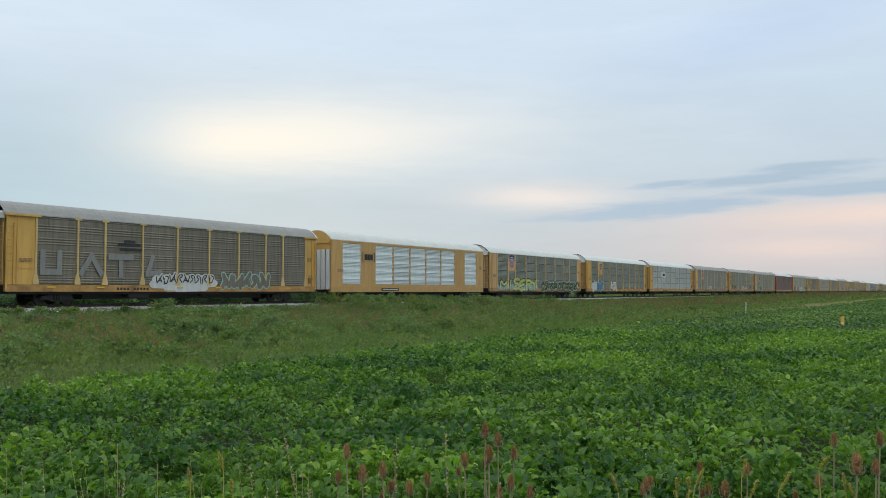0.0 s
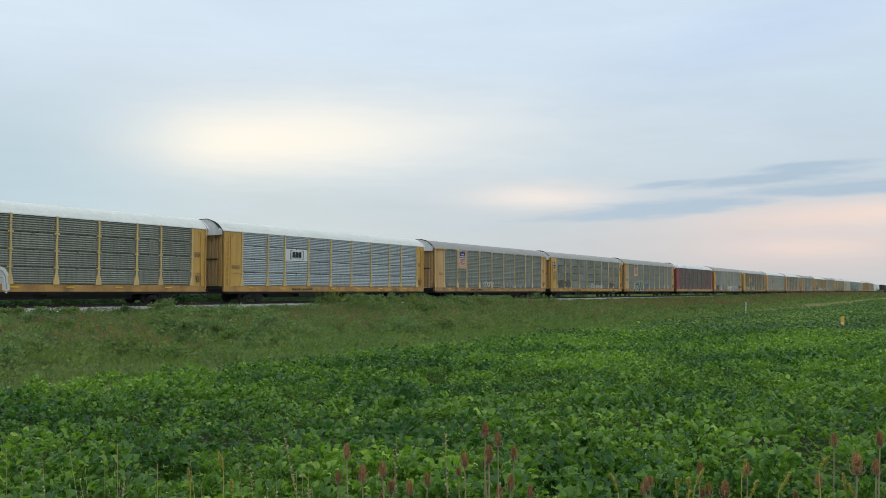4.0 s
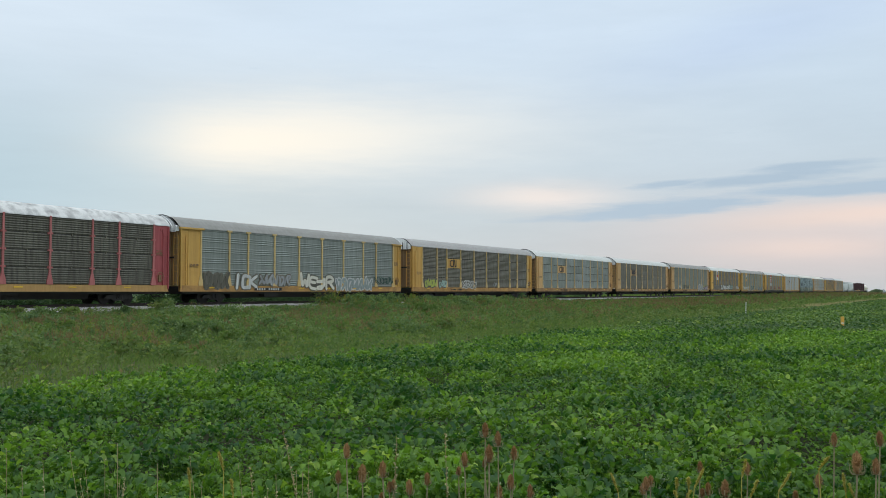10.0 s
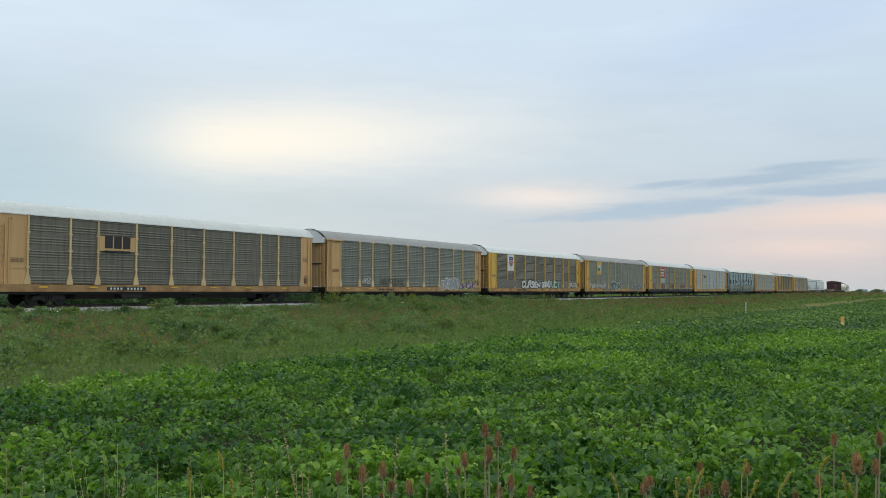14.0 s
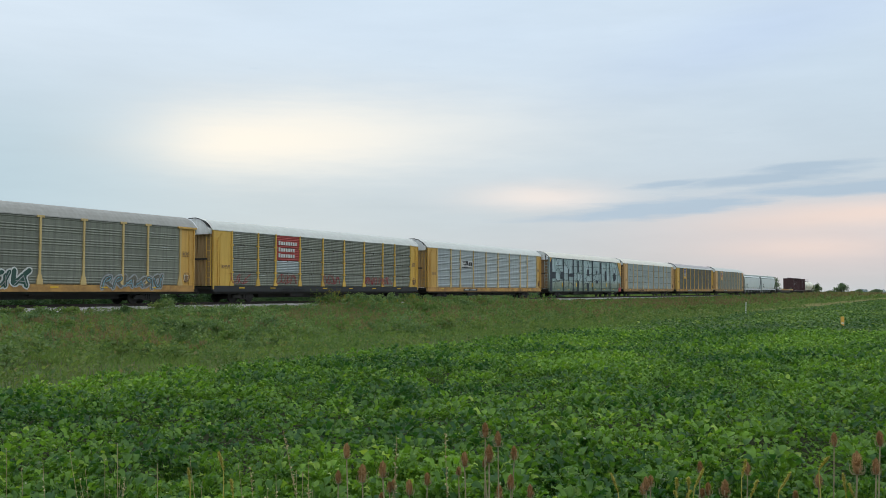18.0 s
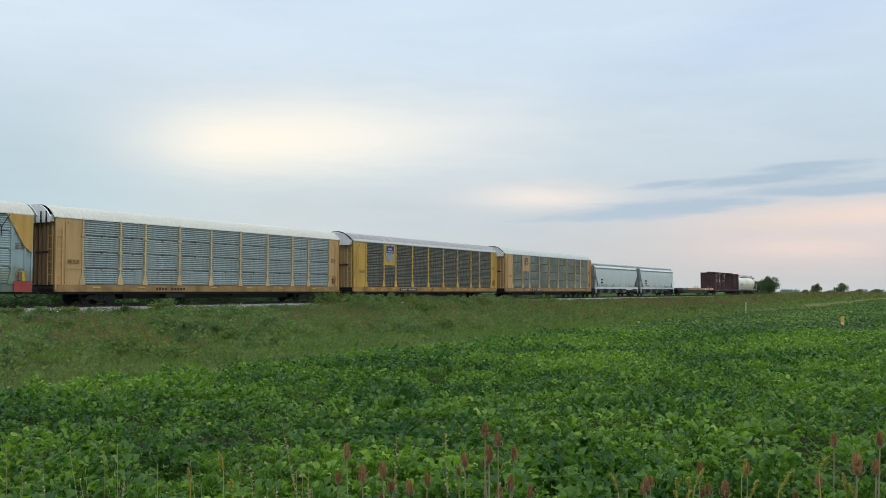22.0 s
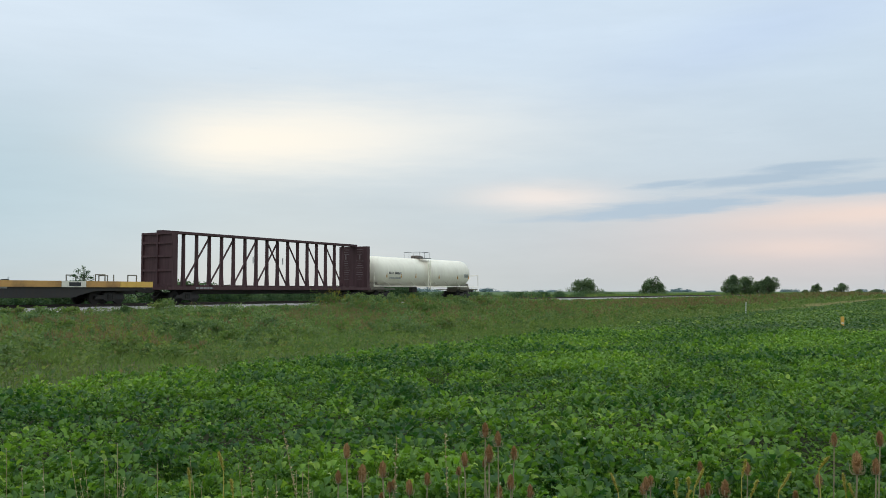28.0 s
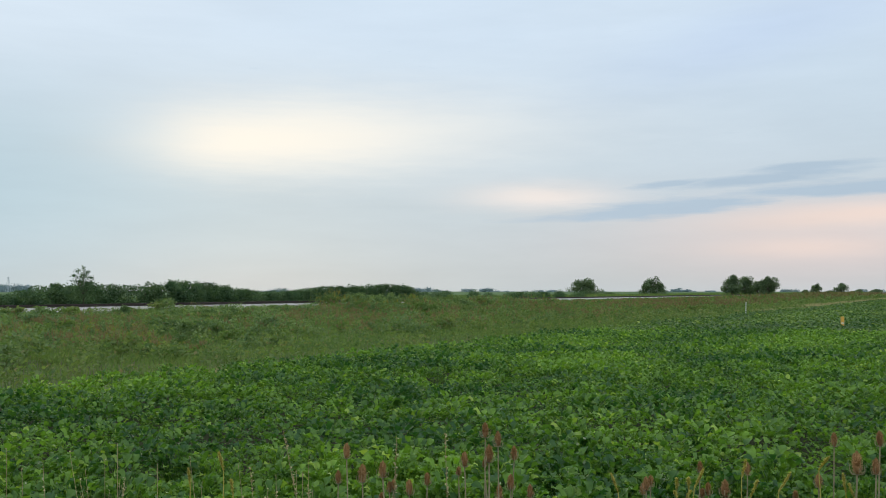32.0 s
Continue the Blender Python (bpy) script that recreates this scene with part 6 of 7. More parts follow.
def mural(car):
    """Huge pale block letters with dark gaps between and inside them, joined by thin cracks."""
    for x in (4.55, 7.96, 11.48, 15.2, 18.55, 22.27):
        part("mural_gap", box(bm_new(), x - 0.13, -0.125, 0.8, x + 0.13, -0.11, 5.0), MURAL_DARK, car)
    for x0, z0, x1, z1 in ((0.1, 0.8, 0.77, 4.9), (0.77, 2.42, 1.85, 3.26), (3.55, 2.42, 4.45, 3.3), (6.18, 2.17, 6.46, 3.68), (6.46, 2.72, 7.9, 3.1), (9.42, 3.33, 9.9, 4.89), (9.38, 0.8, 9.9, 2.22),
                           (13.02, 2.95, 13.69, 3.79), (12.97, 0.8, 13.69, 1.88), (16.53, 3.24, 16.94, 3.66), (16.47, 1.9, 17.26, 2.31), (18.1, 3.22, 18.45, 4.84), (20.15, 2.25, 20.72, 3.68), (23.83, 2.29, 24.5, 3.45)):
        part("mural_gap", box(bm_new(), x0, -0.127, z0, x1, -0.112, z1), MURAL_DARK, car)
    bm = prism(bm_new(), [(24.5, 2.35), (24.8, 2.6), (24.8, 3.1), (24.5, 3.4)], -0.127, -0.112)
    bmesh.ops.recalc_face_normals(bm, faces=bm.faces)
    part("mural_gap", bm, MURAL_DARK, car)
    r = random.Random(3)
    runs = []
    for cx, cz, w, h in ((2.7, 2.86, 0.9, 0.82), (9.6, 2.78, 0.78, 0.58), (13.4, 2.4, 0.72, 0.57), (16.9, 2.65, 0.63, 0.48)):
        ring = [(cx + w * math.cos(0.3927 + 0.7854 * k) * 1.06, cz + h * math.sin(0.3927 + 0.7854 * k) * 1.06) for k in range(9)]
        runs.append(ring)
        for k in (1, 3, 5, 7):
            x, z = ring[k]
            out = 1 if k in (1, 7) else -1
            runs.append([(x, z), (x + out * r.uniform(0.4, 0.8), z + r.uniform(-0.2, 0.3)), (x + out * r.uniform(0.9, 1.6), z + r.uniform(-0.4, 0.5))])
    for cx in (2.65, 13.5, 20.6, 25.2):
        z = 4.1 if cx < 20 else 4.3
        runs += [[(cx - 0.6, 5.0), (cx, z), (cx + 0.45, 5.0)], [(cx, z), (cx + 0.02, z - 0.45)]]
    runs += [[(4.75, 4.55), (5.6, 4.1), (6.2, 3.6)], [(5.7, 4.1), (5.85, 4.7)], [(6.4, 2.2), (7.8, 1.6)], [(4.8, 1.2), (6.0, 1.5), (6.2, 2.1)], [(24.6, 3.45), (24.75, 4.3)]]
    runs = [[(x, min(4.98, max(1.0, z))) for x, z in q] for q in runs]
    strokes("mural_cracks", car, runs, 0.05, MURAL_DARK, y=-0.13)["kind"] = "stuff"
    part("mural_border", box(bm_new(), 0.8, -0.128, 4.99, 25.6, -0.11, 5.06), MURAL_DARK, car)
    for x in (4.02, 8.9, 14.8, 20.56, 26.5):
        flat_plate("reflector", car, x, 1.37, x + 0.18, 1.92, STRIPE_YELLOW, y=-0.13, thick=0.02)
    for outline in ([(0.05, 5.05), (0.75, 5.05), (0.05, 4.4)], [(25.5, 5.05), (27.1, 5.05), (27.1, 2.9), (26.6, 3.3)]):
        bm = prism(bm_new(), outline, -0.13, -0.11)
        bmesh.ops.recalc_face_normals(bm, faces=bm.faces)
        part("corner_plate", bm, YELLOW, car)
    flat_plate("red_corner", car, 26.0, 0.75, 27.1, 1.35, SIGN_RED, y=-0.128)


def hopper(start, label):
    """A covered hopper: long rounded body, end slopes, walkway, outlet gates."""
    L = 19.4
    car = thing("covered_hopper_car", Matrix.Translation((start, SIDE, RAIL)), label, "railway car", "cars of the freight train")
    TRAIN.append(car)
    bm = bm_new()
    prof = [(0.9, 1.2), (0.2, 1.3), (0.06, 1.8), (0.02, 2.4), (0.0, 3.0), (0.02, 3.6), (0.05, 4.1), (0.22, 4.42), (0.9, 4.62), (1.5, 4.7), (2.1, 4.62), (2.78, 4.42), (2.95, 4.1), (2.98, 3.6), (3.0, 3.0), (2.98, 2.4), (2.94, 1.8), (2.8, 1.3), (2.1, 1.2)]
    rings = []
    for k, (at_low, at_high) in enumerate(((2.0, 0.42), (2.05, 0.5), (L - 2.05, L - 0.5), (L - 2.0, L - 0.42))):
        ring = []
        for y, z in prof:
            q = min(1, max(0, (z - 1.3) / 1.8))
            ring.append(bm.verts.new((at_low + (at_high - at_low) * q, y, z)))
        rings.append(ring)
    for a, b in zip(rings, rings[1:]):
        for i in range(len(prof)):
            j = (i + 1) % len(prof)
            bm.faces.new((a[i], b[i], b[j], a[j]))
    bm.faces.new(rings[0])
    bm.faces.new(rings[-1][::-1])
    bmesh.ops.recalc_face_normals(bm, faces=bm.faces)
    for f in bm.faces:
        f.smooth = len(f.verts) == 4
    part("body", bm, HOPPER, car, "rounded pale grey hopper body")
    bm = bm_new()
    box(bm, 0.45, -0.03, 4.06, L - 0.45, 0.10, 4.16)
    part("top_chord", bm, HOPPER_DARK, car)
    bm = bm_new()
    for y0, y1 in ((-0.05, 0.12), (2.88, 3.05)):
        box(bm, 0.1, y0, 1.14, L - 0.1, y1, 1.42)
    part("side_sill", bm, WHITE, car, "white side sill")
    bm = bm_new()
    box(bm, 0.2, 1.1, 0.75, L - 0.2, 1.9, 1.05)
    for x in (4.2, 7.6, 11.0, 14.4):
        prism(bm, [(x - 0.9, 1.2), (x + 0.9, 1.2), (x + 0.35, 0.5), (x - 0.35, 0.5)], 0.6, 2.4)
    bmesh.ops.recalc_face_normals(bm, faces=bm.faces)
    # the gates' darkness under the sill is in their colour
    part("outlet_gates", bm, HOPPER_DARK, car)
    for end in (0, 1):
        bm = bm_new()
        for y in (0.3, 1.3, 1.7, 2.7):
            prism(bm, [(0.3, 1.4), (2.0, 1.4), (0.62, 3.0), (0.42, 3.1)], y - 0.03, y + 0.03)
        box(bm, 0.1, 0.05, 1.2, 0.6, 2.95, 1.3)
        box(bm, 0.25, 0.2, 1.3, 0.38, 0.32, 4.4)
        box(bm, 0.25, 2.68, 1.3, 0.38, 2.8, 4.4)
        box(bm, 0.3, 0.3, 3.1, 0.4, 2.7, 4.45)
        bmesh.ops.recalc_face_normals(bm, faces=bm.faces)
        part("end_frame", bm, HOPPER_DARK, car, at=None if end == 0 else pose(L, 3.0, 0, 0, 0, 180))
        part("ladder", ladder_mesh(1.9, 0.42, HOPPER, 6), None, car, at=pose(0.1 if end == 0 else L - 0.55, -0.03, 0.55))
    bm = bm_new()
    box(bm, 0.3, 1.15, 4.82, L - 0.3, 1.85, 4.86)
    box(bm, 0.3, 0.32, 4.66, L - 0.3, 0.62, 4.70)
    x = 0.5
    while x < L - 0.4:
        box(bm, x, 0.3, 4.45, x + 0.06, 2.7, 4.8)
        x += 1.3
    part("walkway", bm, HOPPER, car)
    for k in range(6):
        bm = bm_new()
        prism(bm, [(1.97 + k * 2.9, 1.5), (2.03 + k * 2.9, 1.5), (2.05 + k * 2.9, 1.85), (1.99 + k * 2.9, 1.85)], -0.02, 0.14)
        bmesh.ops.recalc_face_normals(bm, faces=bm.faces)
        part("reflector", bm, CREAM, car)
    bm = bm_new()
    for z, n in ((2.36, 4), (1.93, 4)):
        for k in range(n):
            box(bm, 2.6 + k * 0.22, -0.025, z, 2.72 + k * 0.22, 0.06, z + 0.22)
    part("lettering", bm, BLACK, car)["kind"] = "stuff"
    stencils(car, 2.5, 1.7, 1.9, 2, HOPPER_DARK, 5, 0.05, y=0.0)
    stencils(car, 14.5, 1.6, 1.6, 2, HOPPER_DARK, 6, 0.05, y=0.0)
    truck(car, 2.0)
    truck(car, L - 2.0)
    coupler(car, 0.3, -1)
    coupler(car, L - 0.3, 1)


def flatcar(start):
    """A long flat car: deep fish-belly sides, a yellow deck edge with brackets at its end."""
    L = 27.2
    top = 1.40
    car = thing("flat_car", Matrix.Translation((start, SIDE, RAIL)), "empty long flat car with a worn yellow deck edge", "railway car", "cars of the freight train")
    TRAIN.append(car)
    part("deck", box(bm_new(), 0, 0.0, top - 0.12, L, 3.0, top - 0.03), BARK, car, "worn wooden deck")
    edges = (0.0, 7.2, 11.5, 15.8, 20.4, 22.1, 24.6, L)
    for n, (a, b) in enumerate(zip(edges, edges[1:])):
        mat = (BLACK, YELLOW_SILL, YELLOW_SILL, YELLOW_SILL, CREAM, YELLOW_SILL, BRIGHT_YELLOW)[n]
        for y in (-0.06, 2.94):
            part("side_sill", box(bm_new(), a, y, top - 0.36, b - 0.02, y + 0.12, top), mat, car)
    for y in (0.02, 2.9):
        bm = prism(bm_new(), [(0.6, top - 0.36), (1.0, 0.85), (4.5, 0.8), (6.0, 0.42), (L - 6.0, 0.42), (L - 4.5, 0.8), (L - 1.0, 0.85), (L - 0.6, top - 0.36)], y, y + 0.08)
        bmesh.ops.recalc_face_normals(bm, faces=bm.faces)
        part("side_girder", bm, UNDER, car)
    bm = box(bm_new(), 0.5, 1.0, 0.62, L - 0.5, 2.0, top - 0.12)
    part("center_sill", bm, UNDER, car)
    stencils(car, 3.8, top - 0.25, 3.0, 1, SPRAY_WHITE, 8, 0.14, y=-0.075)
    flat_plate("number_board", car, 20.9, top - 0.3, 21.7, top - 0.08, BLACK, y=-0.08)
    flat_plate("notice_plate", car, 16.6, 0.95, 17.0, 1.15, SPRAY_GREY, y=0.0)
    for x in (L - 4.3, L - 3.6, L - 2.95, L - 1.86, L - 1.18):
        part("stake", tube(bm_new(), (x, 0.15, top), (x, 0.15, top + 0.42), 0.04, 6), BROWN_SHEET, car)
        part("stake", tube(bm_new(), (x, 2.85, top), (x, 2.85, top + 0.42), 0.04, 6), BROWN_SHEET, car)
    for a, b in ((L - 4.3, L - 3.6), (L - 1.86, L - 1.18)):
        for y in (0.15, 2.85):
            part("hand_rail", tube(bm_new(), (a, y, top + 0.4), (b, y, top + 0.4), 0.035, 6), BROWN_SHEET, car)
    for x in (8.0, 12.5, 17.0):
        flat_plate("deck_bracket", car, x, top, x + 0.3, top + 0.06, UNDER, y=0.3, thick=0.3)
    truck(car, 3.0)
    truck(car, L - 3.0)
    coupler(car, 0, -1)
    coupler(car, L, 1)


def centerbeam(start):
    """A centre-beam lumber car, empty: bulkheads, a truss down the middle, deck with risers."""
    L = 22.6
    car = thing("centerbeam_car", Matrix.Translation((start, SIDE, RAIL)), "empty dark maroon centre-beam lumber car", "railway car", "cars of the freight train")
    TRAIN.append(car)
    low, high = 1.12, 4.74
    bm = bm_new()
    box(bm, -0.5, 0.0, 0.90, L + 0.3, 3.0, low)
    part("deck", bm, OXIDE, car)
    bm = bm_new()
    prism(bm, [(1.0, 0.95), (3.0, 0.6), (L - 3.0, 0.6), (L - 1.0, 0.95)], 1.0, 2.0)
    bmesh.ops.recalc_face_normals(bm, faces=bm.faces)
    part("underframe", bm, UNDER, car)
    for end in (0, 1):
        bm = bm_new()
        box(bm, 0.0, 0.0, low, 0.12, 3.0, high)
        box(bm, 0.12, 0.0, low, 0.32, 0.14, high)
        box(bm, 0.12, 2.86, low, 0.32, 3.0, high)
        wall = part("bulkhead", bm, OXIDE, car, "ribbed maroon end bulkhead", at=None if end == 0 else pose(L, 3.0, 0, 0, 0, 180))
        for z in (low + 0.05, low + 1.0, low + 1.95, low + 2.85, high - 0.14):
            part("rib", box(bm_new(), -0.1, 0.14, z, 0.0, 2.86, z + 0.14), OXIDE, wall)
        for y in (0.0, 1.43, 2.86):
            part("rib", box(bm_new(), -0.12, y, low, 0.0, y + 0.14, high), OXIDE, wall)
    bm = bm_new()
    box(bm, 0.1, 1.2, high, L - 0.1, 1.8, high + 0.17)
    part("top_chord", bm, OXIDE, car)
    step = 1.235
    posts = [2.25 + (k - 1) * step for k in range(0, 17)]
    for x in posts:
        bm = bm_new()
        prism(bm, [(x - 0.15, low), (x + 0.15, low), (x + 0.08, low + 0.9), (x + 0.055, high), (x - 0.055, high), (x - 0.08, low + 0.9)], 1.38, 1.62)
        bmesh.ops.recalc_face_normals(bm, faces=bm.faces)
        part("truss_post", bm, OXIDE, car)
    for a, b in ((1, 3), (3, 5), (5, 7), (7, 9), (10, 8), (12, 10), (14, 12), (16, 14)):
        bm = bm_new()
        tube(bm, (posts[a] if a < b else posts[a] - 0.1, 1.5, low + 0.1), (posts[b], 1.5, high - 0.1), 0.07, 6)
        part("diagonal", bm, OXIDE, car)
    for k, x in enumerate(posts[1:-1]):
        flat_plate("deck_riser", car, x + 0.2, low, x + 1.0, low + 0.1, OXIDE, y=0.05, thick=2.9)
    bm = bm_new()
    for x in (9.0, 12.4):
        box(bm, x, 1.2, 2.9, x + 0.1, 1.25, 3.4)
    part("notice_plate", bm, SPRAY_WHITE, car)
    # stencilled notices on the inside of the trailing bulkhead: plain bars
    r = random.Random(9)
    bm = bm_new()
    for c0 in (0.35, 1.85):
        for k in range(14):
            if k in (3, 4):
                continue
            z = high - 0.3 - k * 0.2
            w = r.uniform(0.4, 0.85)
            box(bm, L - 0.345, c0 + 0.42 - w / 2, z, L - 0.325, c0 + 0.42 + w / 2, z + 0.035)
        box(bm, L - 0.345, c0 + 0.36, high - 1.15, L - 0.325, c0 + 0.48, high - 0.75)
    part("stencil", bm, paint("faded_stencil_paint", (0.20, 0.16, 0.16), 0.7), car)["kind"] = "stuff"
    bm = bm_new()
    box(bm, L - 0.33, 0.14, low, L - 0.30, 2.86, high)
    part("bulkhead_lining", bm, OXIDE, car)
    stencils(car, 2.0, 0.97, 1.6, 1, SPRAY_GREY, 23, 0.09, y=-0.015)
    truck(car, 1.6)
    truck(car, L - 1.6)
    coupler(car, 0, -1)
    coupler(car, L, 1)


def stained_tank():
    """The tank's paint, with brown product stains that run down from the hatch."""
    m = TANK_WHITE.copy()
    m.name = "stained_tank_paint"
    t = m.node_tree
    b = t.nodes["Principled BSDF"]
    old = b.inputs["Base Color"].links[0].from_socket
    co = node(t, "ShaderNodeTexCoord").outputs["Object"]
    s = node(t, "ShaderNodeSeparateXYZ")
    t.links.new(co, s.inputs[0])
    d = calc(t, "ABSOLUTE", calc(t, "SUBTRACT", s.outputs[0], 10.0))
    run = noisy(t, stretched(t, co, 5.0, 1.0, 0.5), 1.6, 4.0, 0.6)
    f = calc(t, "MULTIPLY", ramp(t, d, 0.3, 1.1, 1.0, 0.0), ramp(t, run, 0.35, 0.7, 0.15, 0.9))
    f = calc(t, "MULTIPLY", f, ramp(t, s.outputs[2], 1.4, 4.0, 0.1, 1.0))
    t.links.new(blend(t, f, old, (0.42, 0.30, 0.16)), b.inputs["Base Color"])
    return m


def tankcar(start):
    L = 20.5
    car = thing("tank_car", Matrix.Translation((start, SIDE, RAIL)), "cream-white tank car, rust-stained round the top hatch", "railway car", "cars of the freight train")
    TRAIN.append(car)
    bm = bm_new()
    R, cz, n = 1.41, 2.60, 32
    prof = [(1.4, 0.0), (1.43, 0.4), (1.52, 0.8), (1.7, 1.1), (1.9, 1.28), (2.2, R), (6, R), (12, R), (L - 2.2, R), (L - 1.9, 1.28), (L - 1.7, 1.1), (L - 1.52, 0.8), (L - 1.43, 0.4), (L - 1.4, 0.0)]
    rings = [[bm.verts.new((x, 1.5 + max(r, 0.01) * math.cos(6.283185 * i / n), cz + max(r, 0.01) * math.sin(6.283185 * i / n))) for i in range(n)] for x, r in prof]
    for a, b in zip(rings, rings[1:]):
        for i in range(n):
            j = (i + 1) % n
            bm.faces.new((a[i], a[j], b[j], b[i]))
    bmesh.ops.recalc_face_normals(bm, faces=bm.faces)
    for f in bm.faces:
        f.smooth = True
    part("tank", bm, stained_tank(), car, "long cream-white cylindrical tank")
    bm = bm_new()
    tube(bm, (9.9, 1.5, 3.95), (9.9, 1.5, 4.3), 0.45, 14)
    tube(bm, (9.2, 1.5, 4.0), (9.2, 1.5, 4.25), 0.16, 10)
    tube(bm, (10.6, 1.3, 4.0), (10.6, 1.3, 4.25), 0.13, 10)
    part("manway", bm, STEEL, car)
    bm = bm_new()
    for y in (0.6, 2.4):
        box(bm, 9.1, y - 0.2, 4.0, 10.9, y + 0.2, 4.06)
        for x in (9.1, 10.0, 10.9):
            tube(bm, (x, y, 4.05), (x, y, 4.62), 0.018, 5)
        tube(bm, (9.1, y, 4.62), (10.9, y, 4.62), 0.018, 5)
    for x in (9.1, 10.9):
        tube(bm, (x, 0.6, 4.62), (x, 2.4, 4.62), 0.018, 5)
    part("platform_rail", bm, HOPPER_DARK, car)
    part("ladder", ladder_mesh(2.9, 0.42, TANK_WHITE, 10), None, car, at=pose(9.7, -0.02, 0.95))
    bm = bm_new()
    for y in (0.0, 3.0):
        tube(bm, (0.4, y, 1.25), (L - 0.4, y, 1.25), 0.04, 6)
        for x in (0.4, L - 0.4):
            tube(bm, (x, y, 1.2), (x, y, 2.45), 0.03, 6)
        for k in range(7):
            tube(bm, (3.0 + k * 2.2, y, 1.25), (2.8 + k * 2.2, 0.45 if y == 0 else 2.55, 1.75), 0.028, 5)
    for x in (0.4, L - 0.4):
        tube(bm, (x, 0, 2.45), (x, 3.0, 2.45), 0.03, 6)
    part("hand_rail", bm, TANK_WHITE, car)
    for x0, x1 in ((0.2, 4.0), (L - 4.0, L - 0.2)):
        sill = part("stub_sill", box(bm_new(), x0 + 0.6, 0.9, 0.7, x1 - 0.6, 2.1, 1.3), BROWN_SHEET, car)
        part("end_platform", box(bm_new(), x0, 0.15, 0.95, x1, 2.85, 1.05), BROWN_SHEET, sill)
        bm = prism(bm_new(), [(x0 + 1.0, 1.05), (x1 - 0.8, 1.05), (x1 - 1.1, 1.6), (x0 + 1.3, 1.6)], 0.75, 2.25)
        bmesh.ops.recalc_face_normals(bm, faces=bm.faces)
        part("saddle", bm, BROWN_SHEET, sill)
    bm = bm_new()
    box(bm, 8.9, 1.3, 0.7, 9.7, 1.7, 1.25)
    part("bottom_outlet", bm, UNDER, car)
    for x in (2.6, 5.0, 7.6, 12.0, 15.8, 18.2):
        bm = bm_new()
        for a, b in ((0.0, 0.12), (0.12, 0.24), (0.24, 0.36)):
            box(bm, x, 1.5 - R * math.cos((a + b) / 2) - 0.02, cz - 0.55 + a * 1.6, x + 0.05, 1.5 - R * math.cos((a + b) / 2) + 0.06, cz - 0.55 + b * 1.6)
        part("reflector", bm, STRIPE_ORANGE, car)
    bm = bm_new()
    for k in range(11):
        if k != 4:
            box(bm, 3.0 + k * 0.19, 0.08, 2.36, 3.09 + k * 0.19, 0.13, 2.58)
    part("lettering", bm, BLACK, car)["kind"] = "stuff"
    stencils(car, 3.0, 2.05, 2.0, 2, HOPPER_DARK, 31, 0.05, y=0.14)
    stencils(car, 17.2, 2.5, 0.9, 4, HOPPER_DARK, 32, 0.05, y=0.08)
    truck(car, 2.7)
    truck(car, L - 2.6)
    coupler(car, 0, -1)
    coupler(car, L, 1)


def build_freight():
    build_racks()
    hopper(694.5 - FOOT, "pale grey covered hopper car with rounded sides")
    hopper(715.1 - FOOT, "pale grey covered hopper car with rounded sides")
    flatcar(736.5 - FOOT)
    centerbeam(765.5 - FOOT)
    tankcar(788.5 - FOOT)


build_freight()


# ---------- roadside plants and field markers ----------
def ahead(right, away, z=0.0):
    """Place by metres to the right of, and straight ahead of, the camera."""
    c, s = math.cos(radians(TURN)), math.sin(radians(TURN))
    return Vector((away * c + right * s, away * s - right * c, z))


TEASEL_BROWN = foliage("teasel_head", (0.30, 0.165, 0.075), (0.46, 0.285, 0.135), None, through=0.1, rough=0.85, patch=3.0, gloss=0.15)
TEASEL_STEM = foliage("teasel_stem", (0.26, 0.22, 0.13), (0.40, 0.34, 0.20), None, through=0.05, rough=0.8, patch=2.0, gloss=0.15)
FOXTAIL = foliage("foxtail_bristle", (0.42, 0.37, 0.11), (0.62, 0.52, 0.19), None, through=0.4, rough=0.8, patch=3.0, gloss=0.15)
SPINE = (np.array([(-0.06, 0, 0), (0.06, 0, 0), (0, 1.0, 0.05)]), np.array([(0, 1, 2)]))


